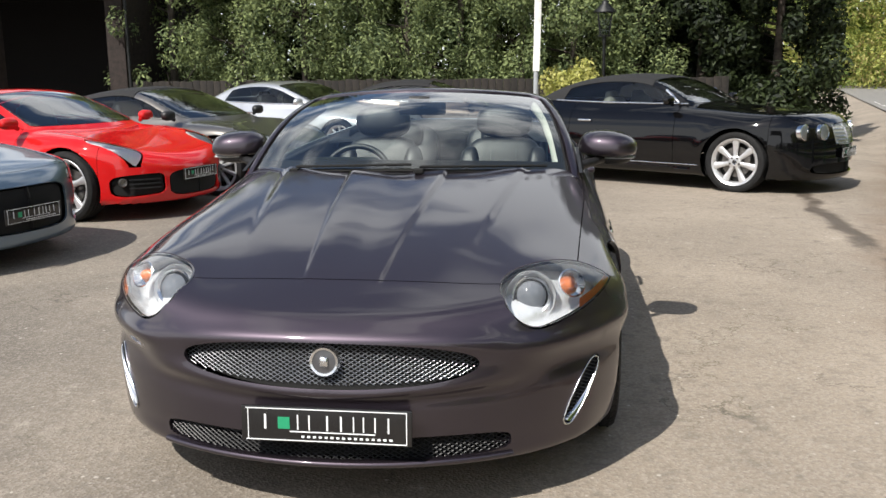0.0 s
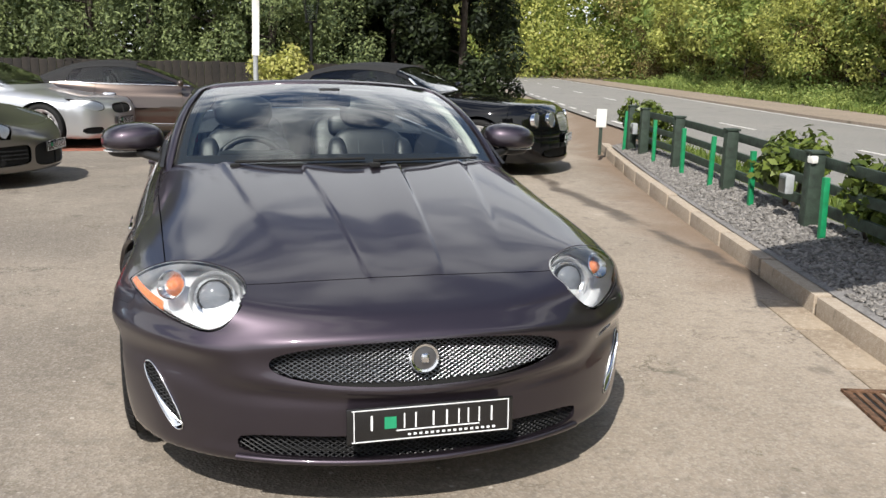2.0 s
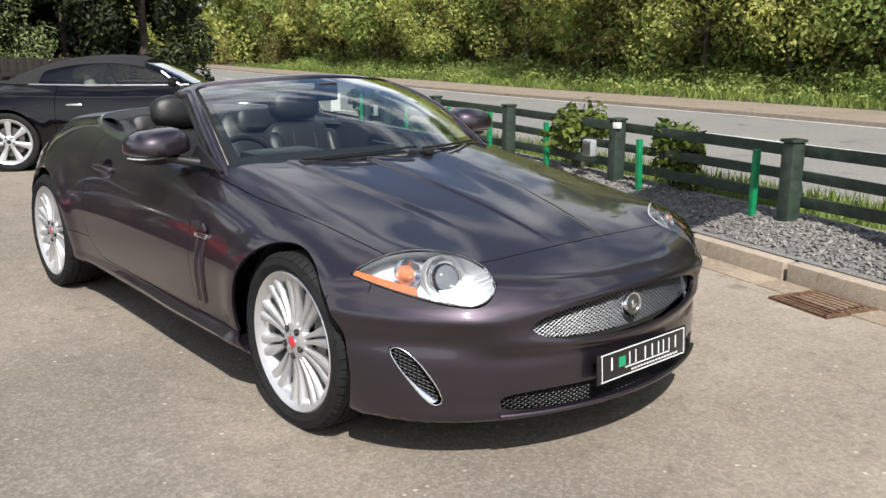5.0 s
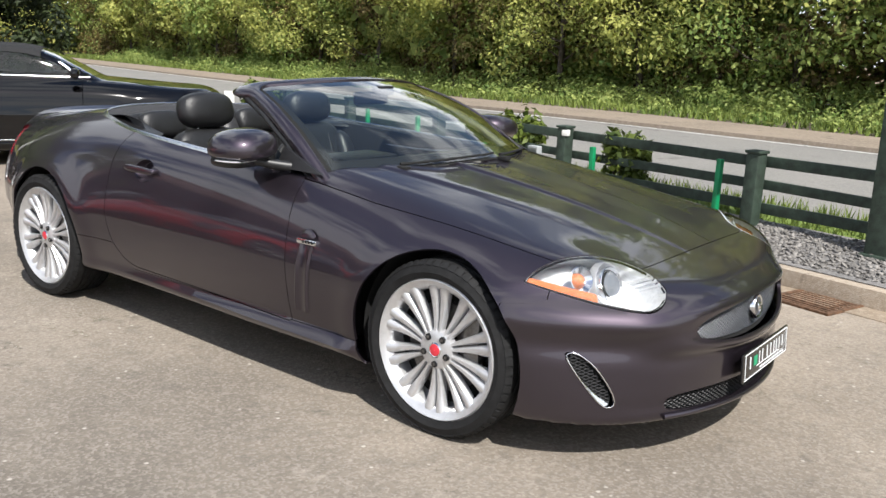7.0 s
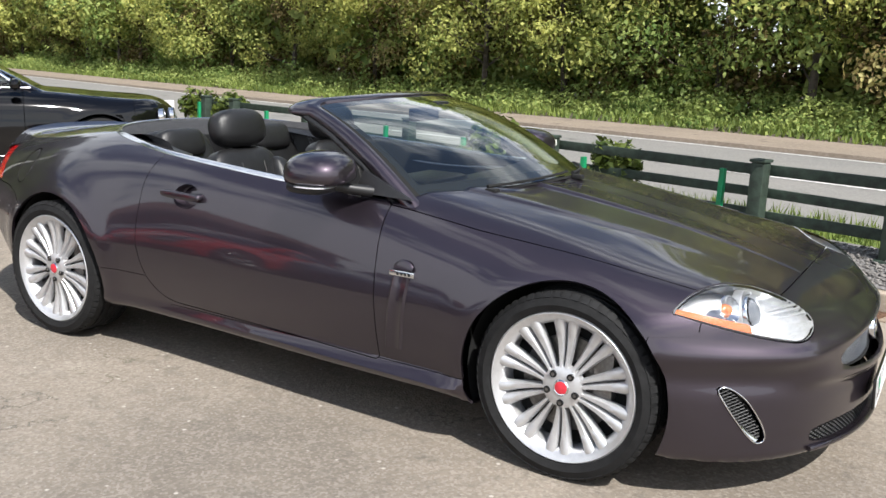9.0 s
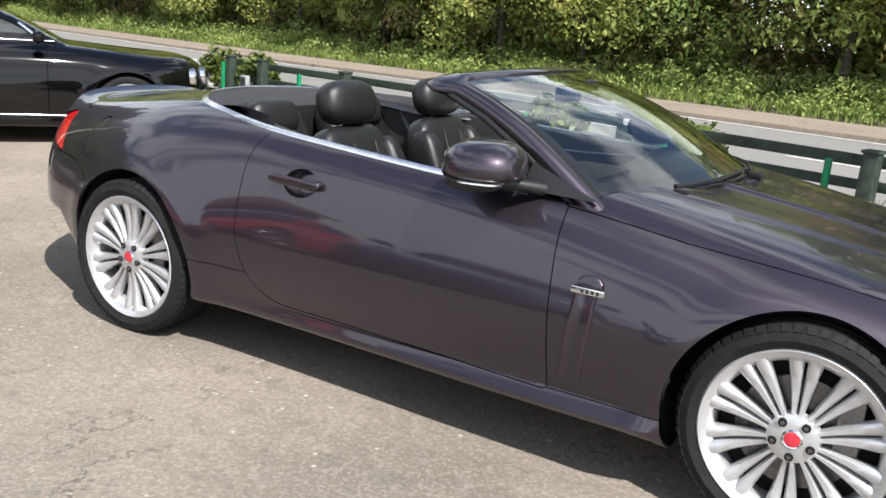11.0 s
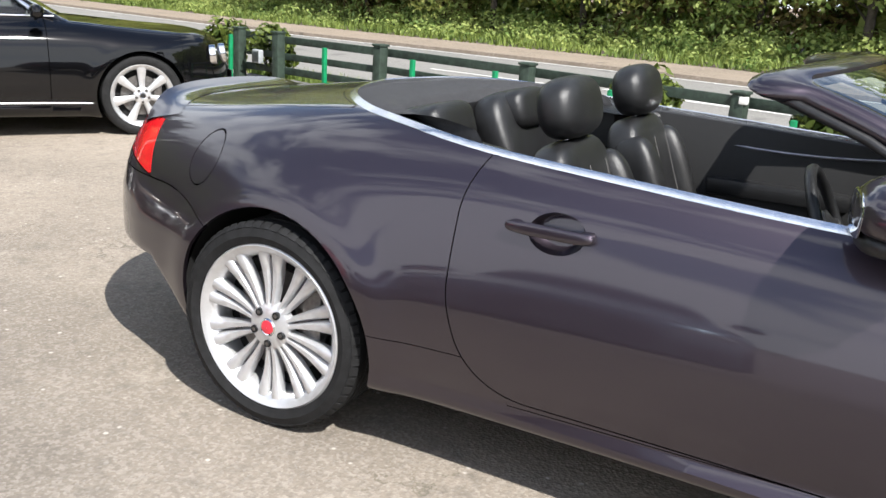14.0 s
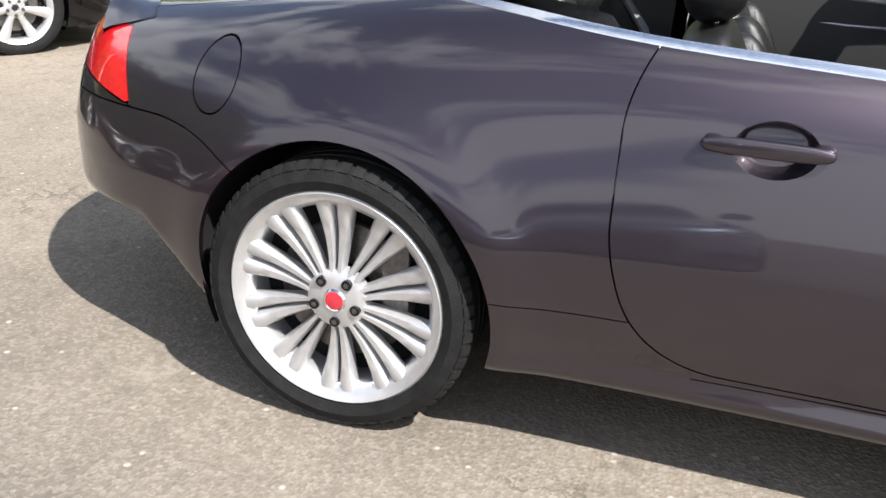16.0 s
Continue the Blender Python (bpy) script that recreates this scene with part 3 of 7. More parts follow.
    shell("fuel_flap", cap, M["purple"], car, 0.010, -0.0005)

    def boot(x, y, z):
        ax = np.abs(x)
        return np.where(z > 0.6, np.minimum(0.60 - 0.16 * np.clip(y - 1.4, 0, 2) - ax, y - (1.545 - 1.05 * ax ** 2.4)), -0.5)
    lid, rest = split(rest, boot)
    shell("boot_lid", lid, M["purple"], car)

    def nose_cone(x, y, z):
        ax = np.abs(x)
        line = -1.78 - 0.0 * z - y
        line = np.minimum(line, 0.60 - z + 0.55 * np.clip(0.80 - ax, 0, 1))
        return np.where(z < 0.60, np.maximum(-1.70 - y - 0.2 * (z - 0.6), line), -1.84 - y)
    bumper, rest = split(rest, nose_cone, 0.003)
    shell("front_bumper", bumper, M["purple"], car)

    def rear_skirt(x, y, z):
        edge = 0.702 - 0.9 * np.clip(1.90 - y, 0, 1) ** 2 * 1.1
        return np.where(y > 1.4, edge - z, -0.5)
    skirt, rest = split(rest, rear_skirt)
    shell("rear_bumper", skirt, M["purple"], car)

    def sills(x, y, z):
        return np.where((y > FY) & (y < RY) & (np.abs(x) > 0.5), 0.41 - z + np.where(y < 0.55, -0.118, 0.0), -0.5)
    sill, rest = split(rest, sills, 0.003)
    under, sill = split(sill, lambda x, y, z: 0.60 - np.abs(x), 0)
    for sgn in (-1, 1):
        shell("sill", split(sill, lambda x, y, z: sgn * x, 0)[0], M["purple"], car, 0.01)
        side = split(rest, lambda x, y, z: sgn * x, 0)[0]
        fw, rq = split(side, lambda x, y, z: 0.1 - y, 0)
        shell("front_wing", fw, M["purple"], car)
        shell("rear_quarter", rq, M["purple"], car)

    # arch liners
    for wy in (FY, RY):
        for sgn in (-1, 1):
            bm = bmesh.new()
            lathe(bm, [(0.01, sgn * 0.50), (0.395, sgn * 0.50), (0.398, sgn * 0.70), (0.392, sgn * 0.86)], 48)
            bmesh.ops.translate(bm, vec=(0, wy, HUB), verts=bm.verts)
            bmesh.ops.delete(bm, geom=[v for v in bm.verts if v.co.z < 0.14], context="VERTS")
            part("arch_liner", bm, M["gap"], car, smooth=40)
    for wy, xx in ((FY, 0.797), (RY, 0.800)):
        for sgn in (-1, 1):
            wheel(car, (sgn * xx, wy, HUB), sgn, 0.338, 0.262, 0.255 if wy > 0 else 0.235, "twin", "cap_red")

    # lamps
    for sgn in (-1, 1):
        patch = split(lamps, lambda x, y, z: sgn * x, 0)[0]
        unit = new("head_lamp")
        unit.parent = car
        shell("lens", patch, M["clear"], unit, 0.0)
        bowl("housing", patch, M["reflector"], unit, (sgn * -0.30, 0.80, -0.42), 0.115, 0.90)
        def amber_zone(x, y, z):
            p, q = lamp_pq(x, y, z)
            return np.minimum(p - 0.035, 0.030 - 0.88 * lamp_half(p) - q)
        shell("side_marker", split(patch, amber_zone, 0)[0], M["amber"], unit, 0.0, -0.004)
        shell("bezel", split(patch, lambda x, y, z: lamp(x, y, z) - 0.005, 0)[1], M["gap"], unit, 0.008, -0.003)
        lens_unit(unit, f, sgn)
        patch = split(rears, lambda x, y, z: sgn * x, 0)[0]
        unit = new("tail_lamp")
        unit.parent = car
        shell("lens", patch, M["red_lens"], unit, 0.02, -0.001)

    nose_details(car, f, s, mouth, duct)
    screen_frame(car)
    cabin(car, f, rim)
    strip_and_tonneau(car, f, rim)
    side_details(car, f)
    return car


def on_skin(f, x, z=None, y=None, sgn_y=-1):
    """A point of the surface: along y for given x, z, or along z for given x, y, or along x for y, z."""
    lo, hi = 0.0, 3.0
    for _ in range(24):
        m_ = (lo + hi) / 2
        if y is None:
            v = f(np.array(x), np.array(sgn_y * m_), np.array(z))
        elif z is None:
            v = f(np.array(x), np.array(y), np.array(0.45 + m_))
        else:
            v = f(np.array(m_), np.array(y), np.array(z))
        if v > 0:
            hi = m_
        else:
            lo = m_
    return Vector((x, sgn_y * lo, z)) if y is None else Vector((x, y, 0.45 + lo)) if z is None else Vector((lo, y, z))


def lens_unit(unit, f, sgn):
    c, d = Vector((0.606, -1.948, 0.640)), Vector((0.10, -0.92, 0.30)).normalized()
    m_ = Matrix.Translation((sgn * c.x, c.y, c.z)) @ Vector((sgn * d.x, d.y, d.z)).to_track_quat("Z", "Y").to_matrix().to_4x4()
    bm = bmesh.new()
    lathe(bm, [(0.066, -0.020), (0.065, 0.000), (0.062, 0.003), (0.056, 0.000), (0.050, -0.004)], 40, "Z", m=m_)
    part("projector_ring", bm, M["chrome"], unit, smooth=50)
    bm = bmesh.new()
    lathe(bm, [(0.084, -0.040), (0.083, -0.012), (0.080, -0.008), (0.076, -0.014), (0.066, -0.030)], 40, "Z", m=m_)
    part("bowl_rim", bm, M["alloy"], unit, smooth=50)
    bm = bmesh.new()
    lathe(bm, [(0.051, -0.004), (0.049, 0.003), (0.047, 0.004)], 40, "Z", m=m_)
    part("inner_ring", bm, M["gap"], unit, smooth=50)
    bm = bmesh.new()
    lathe(bm, [(0.047, 0.002), (0.034, 0.014), (0.018, 0.020), (0.0005, 0.022)], 32, "Z", m=m_)
    part("projector_lens", bm, mat_once("smoky_lens", (0.17, 0.18, 0.20), 0.06), unit, smooth=60)
    c2 = Vector((0.736, -1.898, 0.672))
    bm = bmesh.new()
    m2 = Matrix.Translation((sgn * c2.x, c2.y, c2.z)) @ Vector((sgn * 0.35, -0.75, 0.4)).to_track_quat("Z", "Y").to_matrix().to_4x4()
    lathe(bm, [(0.019, -0.012), (0.017, 0.0), (0.010, 0.006), (0.0005, 0.008)], 28, "Z", m=m2)
    part("indicator_bulb", bm, M["amber"], unit, smooth=60)
    bm = bmesh.new()
    lathe(bm, [(0.048, 0.004), (0.044, 0.006), (0.034, -0.002), (0.019, -0.012)], 28, "Z", m=m2)
    part("indicator_bowl", bm, M["chrome"], unit, smooth=60)


MADE = {}


def mat_once(name, col, rough=0.4, metal=0.0):
    if name not in MADE:
        MADE[name] = mat(name, col, rough, metal, 0.06, 40)
    return MADE[name]


def mesh_bars(bm, inside, y_of, x0, x1, z0, z1, pitch=0.026, r=0.0023, slope=0.62):
    """Crossed wires over an opening, laid on the face y_of(x, z)."""
    for sg in (-1, 1):
        c = -2.0
        while c < 2.0:
            run = []
            for i in range(61):
                z = z0 + (z1 - z0) * i / 60
                x = c + sg * (z - z0) / slope
                if x0 < x < x1 and inside(x, z):
                    run.append((x, y_of(x, z) + (0.002 if sg > 0 else -0.002), z))
            if len(run) > 3:
                tube(bm, [run[0], run[len(run) // 2], run[-1]], r, 4, False)
            c += pitch


def nose_details(car, f, s, mouth, duct):
    def plane(x, z):
        return -2.262 + 0.30 * x * x + 0.25 * x ** 6
    g = new("radiator_grille")
    g.parent = car
    bm = bmesh.new()
    mesh_bars(bm, lambda x, z: mouth(x, z) > -0.004, plane, -0.46, 0.46, 0.425, 0.570, 0.022, 0.0012)
    part("mesh", bm, mat_once("grey_chrome", (0.34, 0.35, 0.37), 0.42, 1.0), g, "fine bright diamond mesh")
    bm = bmesh.new()
    m_ = Matrix.Translation((0, -2.262, 0.503)) @ Matrix.Rotation(radians(90 - 6), 4, "X")
    lathe(bm, [(0.034, 0.0), (0.036, 0.016), (0.043, 0.018), (0.048, 0.010), (0.050, 0.0)], 40, "Z", m=m_)
    part("badge_ring", bm, M["chrome"], g, smooth=50)
    bm = bmesh.new()
    lathe(bm, [(0.036, 0.012), (0.020, 0.013), (0.0005, 0.014)], 32, "Z", m=m_)
    part("badge_disc", bm, mat_once("badge_grey", (0.16, 0.16, 0.17), 0.3, 0.8), g, smooth=50)
    bm = bmesh.new()
    box(bm, 0, 0, 0.018, 0.026, 0.030, 0.010, 0.006, None)
    bmesh.ops.transform(bm, matrix=m_, verts=bm.verts)
    part("badge_boss", bm, M["chrome"], g, smooth=60)
    low_y = spline(*[(k * 0.05, on_skin(f, k * 0.05, z=0.238).y) for k in range(13)])
    i = new("lower_intake")
    i.parent = car
    bm = bmesh.new()
    mesh_bars(bm, lambda x, z: duct(x, z) > -0.004, lambda x, z: float(low_y(abs(x))) + 0.016, -0.55, 0.55, 0.198, 0.278, 0.024, 0.0022)
    part("mesh", bm, mat_once("gunmetal_mesh", (0.014, 0.014, 0.015), 0.5, 0.2), i)
    for sgn in (-1, 1):
        fs = new("fog_slot")
        fs.parent = car
        a = -0.46
        pts = []
        for k in range(25):
            t = 2 * math.pi * k / 24
            u, v = 0.025 * math.copysign(abs(math.cos(t)) ** 0.77, math.cos(t)), 0.107 * math.copysign(abs(math.sin(t)) ** 0.77, math.sin(t))
            x, z = 0.772 + u * math.cos(a) - v * math.sin(a), 0.338 + u * math.sin(a) + v * math.cos(a)
            p = on_skin(f, x, z=z)
            pts.append((sgn * p.x, p.y - 0.003, p.z))
        bm = bmesh.new()
        tube(bm, pts, 0.0026, 8, False)
        part("surround", bm, M["chrome"], fs, "bright surround", smooth=60)
        # a bright blade down the outer side that widens towards its foot
        bm = bmesh.new()
        rows = []
        for k in range(13):
            v = 0.098 - 0.196 * k / 12
            wide = 0.006 + 0.020 * (k / 12) ** 2
            edge = 0.0235 * max(0.0, 1 - abs(v / 0.107) ** 2.6) ** (1 / 2.6)
            row = []
            for u, deep in ((edge, -0.001), (edge - wide * 0.5, 0.004), (edge - wide, 0.016)):
                x, z = 0.772 + u * math.cos(a) - v * math.sin(a), 0.338 + u * math.sin(a) + v * math.cos(a)
                p = on_skin(f, x, z=z)
                row.append(bm.verts.new((sgn * p.x, p.y + deep, p.z)))
            rows.append(row)
        for p, q in zip(rows, rows[1:]):
            for k in range(2):
                bm.faces.new((p[k], p[k + 1], q[k + 1], q[k]))
        bmesh.ops.recalc_face_normals(bm, faces=bm.faces)
        part("blade", bm, M["chrome"], fs, "bright chrome blade", smooth=60)
        bm = bmesh.new()
        inner = oval(0.772, 0.338, 0.024, 0.104, a, 2.6)
        mid_y = on_skin(f, 0.772, z=0.338).y
        mesh_bars(bm, lambda x, z: inner(x, z) > 0, lambda x, z: mid_y + 0.016 + 1.2 * (x - 0.772), 0.65, 0.9, 0.23, 0.46, 0.02, 0.0016)
        if sgn < 0:
            bmesh.ops.scale(bm, vec=(-1, 1, 1), verts=bm.verts)
        part("mesh", bm, M["trim"], fs)
    bars_plate("number_plate", car, (0.012, -2.322, 0.322), rx=radians(-3))
    bm = bmesh.new()
    pts = []
    for k in range(33):
        x = -0.56 + 1.12 * k / 32
        pts.append((x, on_skin(f, abs(x), z=0.195).y - 0.006, 0.192))
    tube(bm, pts, 0.010, 8)
    part("splitter_strip", bm, M["purple"], car, smooth=60)


SCREEN_TOP, SCREEN_LOW = 1.262, 0.945


def screen_point(u, v):
    """u from -1 to 1 across, v from 0 at the cowl to 1 at the header."""
    half = 0.750 + (0.588 - 0.750) * v + 0.015 * math.sin(math.pi * v)
    x = u * half
    y = -0.98 + (-0.215 + 0.98) * v + (0.30 - 0.12 * v) * u * u
    z = 0.938 + (SCREEN_TOP - 0.938) * v + 0.045 * math.sin(math.pi * v) - (0.035 + 0.004 * v) * u * u
    return Vector((x, y, z))


def sheet(bm, fn, nu, nv):
    rows = [[bm.verts.new(fn(-1 + 2 * i / nu, j / nv)) for i in range(nu + 1)] for j in range(nv + 1)]
    for j in range(nv):
        for i in range(nu):
            bm.faces.new((rows[j][i], rows[j][i + 1], rows[j + 1][i + 1], rows[j + 1][i]))
    return rows


def screen_frame(car):
    w = new("windscreen")
    w.parent = car
    bm = bmesh.new()
    sheet(bm, lambda u, v: screen_point(u * 0.97, 0.01 + 0.97 * v), 24, 14)
    g = part("glass", bm, M["screen"], w, smooth=60)
    g.visible_shadow = False
    bm = bmesh.new()
    for u0, u1, v0, v1 in ((-0.985, 0.985, 0.0, 0.09), (-0.985, 0.985, 0.93, 0.99), (-0.985, -0.93, 0, 1), (0.93, 0.985, 0, 1)):
        sheet(bm, lambda u, v: screen_point(u0 + (u1 - u0) * (u + 1) / 2, v0 + (v1 - v0) * v) + Vector((0, 0.004, -0.004)), 16, 8)
    part("black_edge", bm, M["gap"], w, smooth=60)
    # one painted surround: up a pillar, round the corner, across the header and down
    corner, run = 0.10, []
    for k in range(14):
        run.append((-1.0, -0.06 + (1.06 - corner) * k / 13, 0.0))
    for k in range(1, 8):
        th = math.pi / 2 * k / 8
        run.append((-1 + corner * (1 - math.cos(th)), 1 - corner + corner * math.sin(th), th))
    for k in range(15):
        run.append((-1 + corner + (1 - corner) * k / 14, 1.0, math.pi / 2))
    run += [(-u, v, th) for u, v, th in reversed(run[:-1])]
    bm = bmesh.new()
    rings = []
    for i, (u, v, th) in enumerate(run):
        sgn = -1 if i < len(run) // 2 else 1
        p = screen_point(u, v)
        side, back = math.cos(th), math.sin(th)
        o = Vector((sgn * 0.86 * side, 0.46 * side + 0.99 * back, -0.22 * side + 0.10 * back))
        n = Vector((sgn * 0.40 * side, -0.55 * side - 0.22 * back, 0.73 * side + 0.97 * back)).normalized()
        w_ = 0.052 * side + 0.105 * back
        rings.append([bm.verts.new(p + o * w_ * f_ + n * h_) for f_, h_ in ((-0.10, -0.004), (-0.06, 0.006), (0.15, 0.011), (0.45, 0.011), (0.80, 0.003), (0.98, -0.010), (1.0, -0.022), (0.85, -0.034), (0.10, -0.030))])
    for a_, b_ in zip(rings, rings[1:]):
        for i in range(9):
            bm.faces.new((a_[i], a_[(i + 1) % 9], b_[(i + 1) % 9], b_[i]))
    bm.faces.new(rings[0])
    bm.faces.new(rings[-1])
    bmesh.ops.recalc_face_normals(bm, faces=bm.faces)
    part("screen_surround", bm, M["purple"], w, "body-coloured windscreen surround", smooth=50)
    for sgn in (-1, 1):
        bm = bmesh.new()
        tube(bm, [screen_point(sgn * 1.0, v) + Vector((sgn * 0.026, 0.064, -0.032)) for v in (0.0, 0.3, 0.6, 0.9, 1.0)], 0.013, 8)
        part("pillar_seal", bm, M["trim"], w, smooth=60)
        bm = bmesh.new()
        tube(bm, [screen_point(sgn * 0.945, v) + Vector((0, 0.042, -0.036)) for v in (0.06, 0.3, 0.6, 0.92)], 0.030, 8)
        part("pillar_lining", bm, M["lining"], w, "pale grey inner lining", smooth=60)
    bm = bmesh.new()
    tube(bm, [screen_point(u, 1.0) + Vector((0, 0.098, -0.020)) for u in (-0.97, -0.7, -0.35, 0, 0.35, 0.7, 0.97)], 0.013, 8)
    part("header_seal", bm, M["trim"], w, smooth=60)
    bm = bmesh.new()
    p = screen_point(0.0, 0.82)
    box(bm, 0.0, p.y + 0.035, p.z - 0.012, 0.11, 0.06, 0.045, 0.012)
    part("sensor_pod", bm, M["trim"], w, smooth=50)
    bm = bmesh.new()
    box(bm, 0.0, p.y + 0.115, p.z - 0.055, 0.24, 0.025, 0.065, 0.012)
    tube(bm, [(0, p.y + 0.05, p.z - 0.01), (0, p.y + 0.11, p.z - 0.045)], 0.010, 8)
    part("rear_view_mirror", bm, M["trim"], w, smooth=50)
    for x0, x1, sg in ((-0.50, 0.06, 1), (0.10, 0.66, 1)):
        bm = bmesh.new()
        base = screen_point(x0 / 0.77, -0.01) + Vector((0, -0.02, 0.012))
        pts = []
        for k in range(8):
            u = (x0 + (x1 - x0) * k / 7) / 0.775
            q = screen_point(u, 0.012 + 0.018 * k / 7)
            pts.append(q + Vector((0, -0.010, 0.010)))
        tube(bm, pts, [0.009] + [0.006] * 7, 6)
        box(bm, base.x, base.y, base.z - 0.006, 0.04, 0.05, 0.02, 0.006)
        part("wiper", bm, M["gap"], car, smooth=50)
    bm = bmesh.new()
    sheet(bm, lambda u, v: Vector((u * 0.77, -1.02 + 0.30 * u * u + 0.10 * v, 0.925 - 0.05 * u * u + 0.006 * v)), 20, 3)
    part("scuttle", bm, M["trim"], car, smooth=60)


def puffed(bm, cx, cy, cz, sx, sy, sz, m=None, power=0.45, n=14):
    """A cushion: a box-like ellipsoid."""
    def q(v, e):
        return math.copysign(abs(v) ** e, v)
    rings = []
    for j in range(n + 1):
        b = -math.pi / 2 + math.pi * j / n
        ring = []
        for i in range(2 * n):
            a = 2 * math.pi * i / (2 * n)
            v = Vector((sx / 2 * q(math.cos(b), power) * q(math.cos(a), power), sy / 2 * q(math.cos(b), power) * q(math.sin(a), power), sz / 2 * q(math.sin(b), power)))
            ring.append(bm.verts.new((m @ v if m else v) + Vector((cx, cy, cz))))
        rings.append(ring)
    for p, r in zip(rings, rings[1:]):
        for i in range(2 * n):
            k = (i + 1) % (2 * n)
            bm.faces.new((p[i], p[k], r[k], r[i]))
    bmesh.ops.remove_doubles(bm, verts=bm.verts, dist=0.0004)


def seat(car, x):
    st = new("front_seat")
    st.parent = car
    lean = Matrix.Rotation(radians(-20), 4, "X")
    bm = bmesh.new()
    puffed(bm, x, 0.14, 0.44, 0.50, 0.54, 0.20)
    part("cushion", bm, M["leather"], st, smooth=60)
    for sg in (-1, 1):
        bm = bmesh.new()
        puffed(bm, x + sg * 0.22, 0.16, 0.49, 0.11, 0.50, 0.16, power=0.6)
        part("cushion_bolster", bm, M["leather"], st, smooth=60)
    bm = bmesh.new()
    puffed(bm, x, 0.525, 0.69, 0.46, 0.15, 0.58, lean)
    part("backrest", bm, M["leather"], st, smooth=60)
    for sg in (-1, 1):
        bm = bmesh.new()
        puffed(bm, x + sg * 0.195, 0.480, 0.665, 0.13, 0.18, 0.52, lean @ Matrix.Rotation(radians(sg * 10), 4, "Z"), 0.62)
        part("side_bolster", bm, M["leather"], st, smooth=60)
    bm = bmesh.new()
    puffed(bm, x, 0.615, 1.062, 0.335, 0.15, 0.190, Matrix.Rotation(radians(-14), 4, "X"), 0.72, 18)
    hr = part("headrest", bm, M["leather"], st, smooth=60)
    for sg in (-1, 1):
        bm = bmesh.new()
        tube(bm, [(x + sg * 0.06, 0.59, 0.93), (x + sg * 0.06, 0.61, 1.04)], 0.008, 8)
        part("headrest_post", bm, M["chrome"], st, smooth=60)
    for sg in (-1, 1):
        bm = bmesh.new()
        pts = [Vector((x + sg * 0.075, 0.525, 0.72)) + lean @ Vector((0, -0.077, zz)) for zz in (-0.22, -0.1, 0.05, 0.17)]
        tube(bm, pts, 0.0014, 5)
        part("stitching", bm, M["thread"], st)


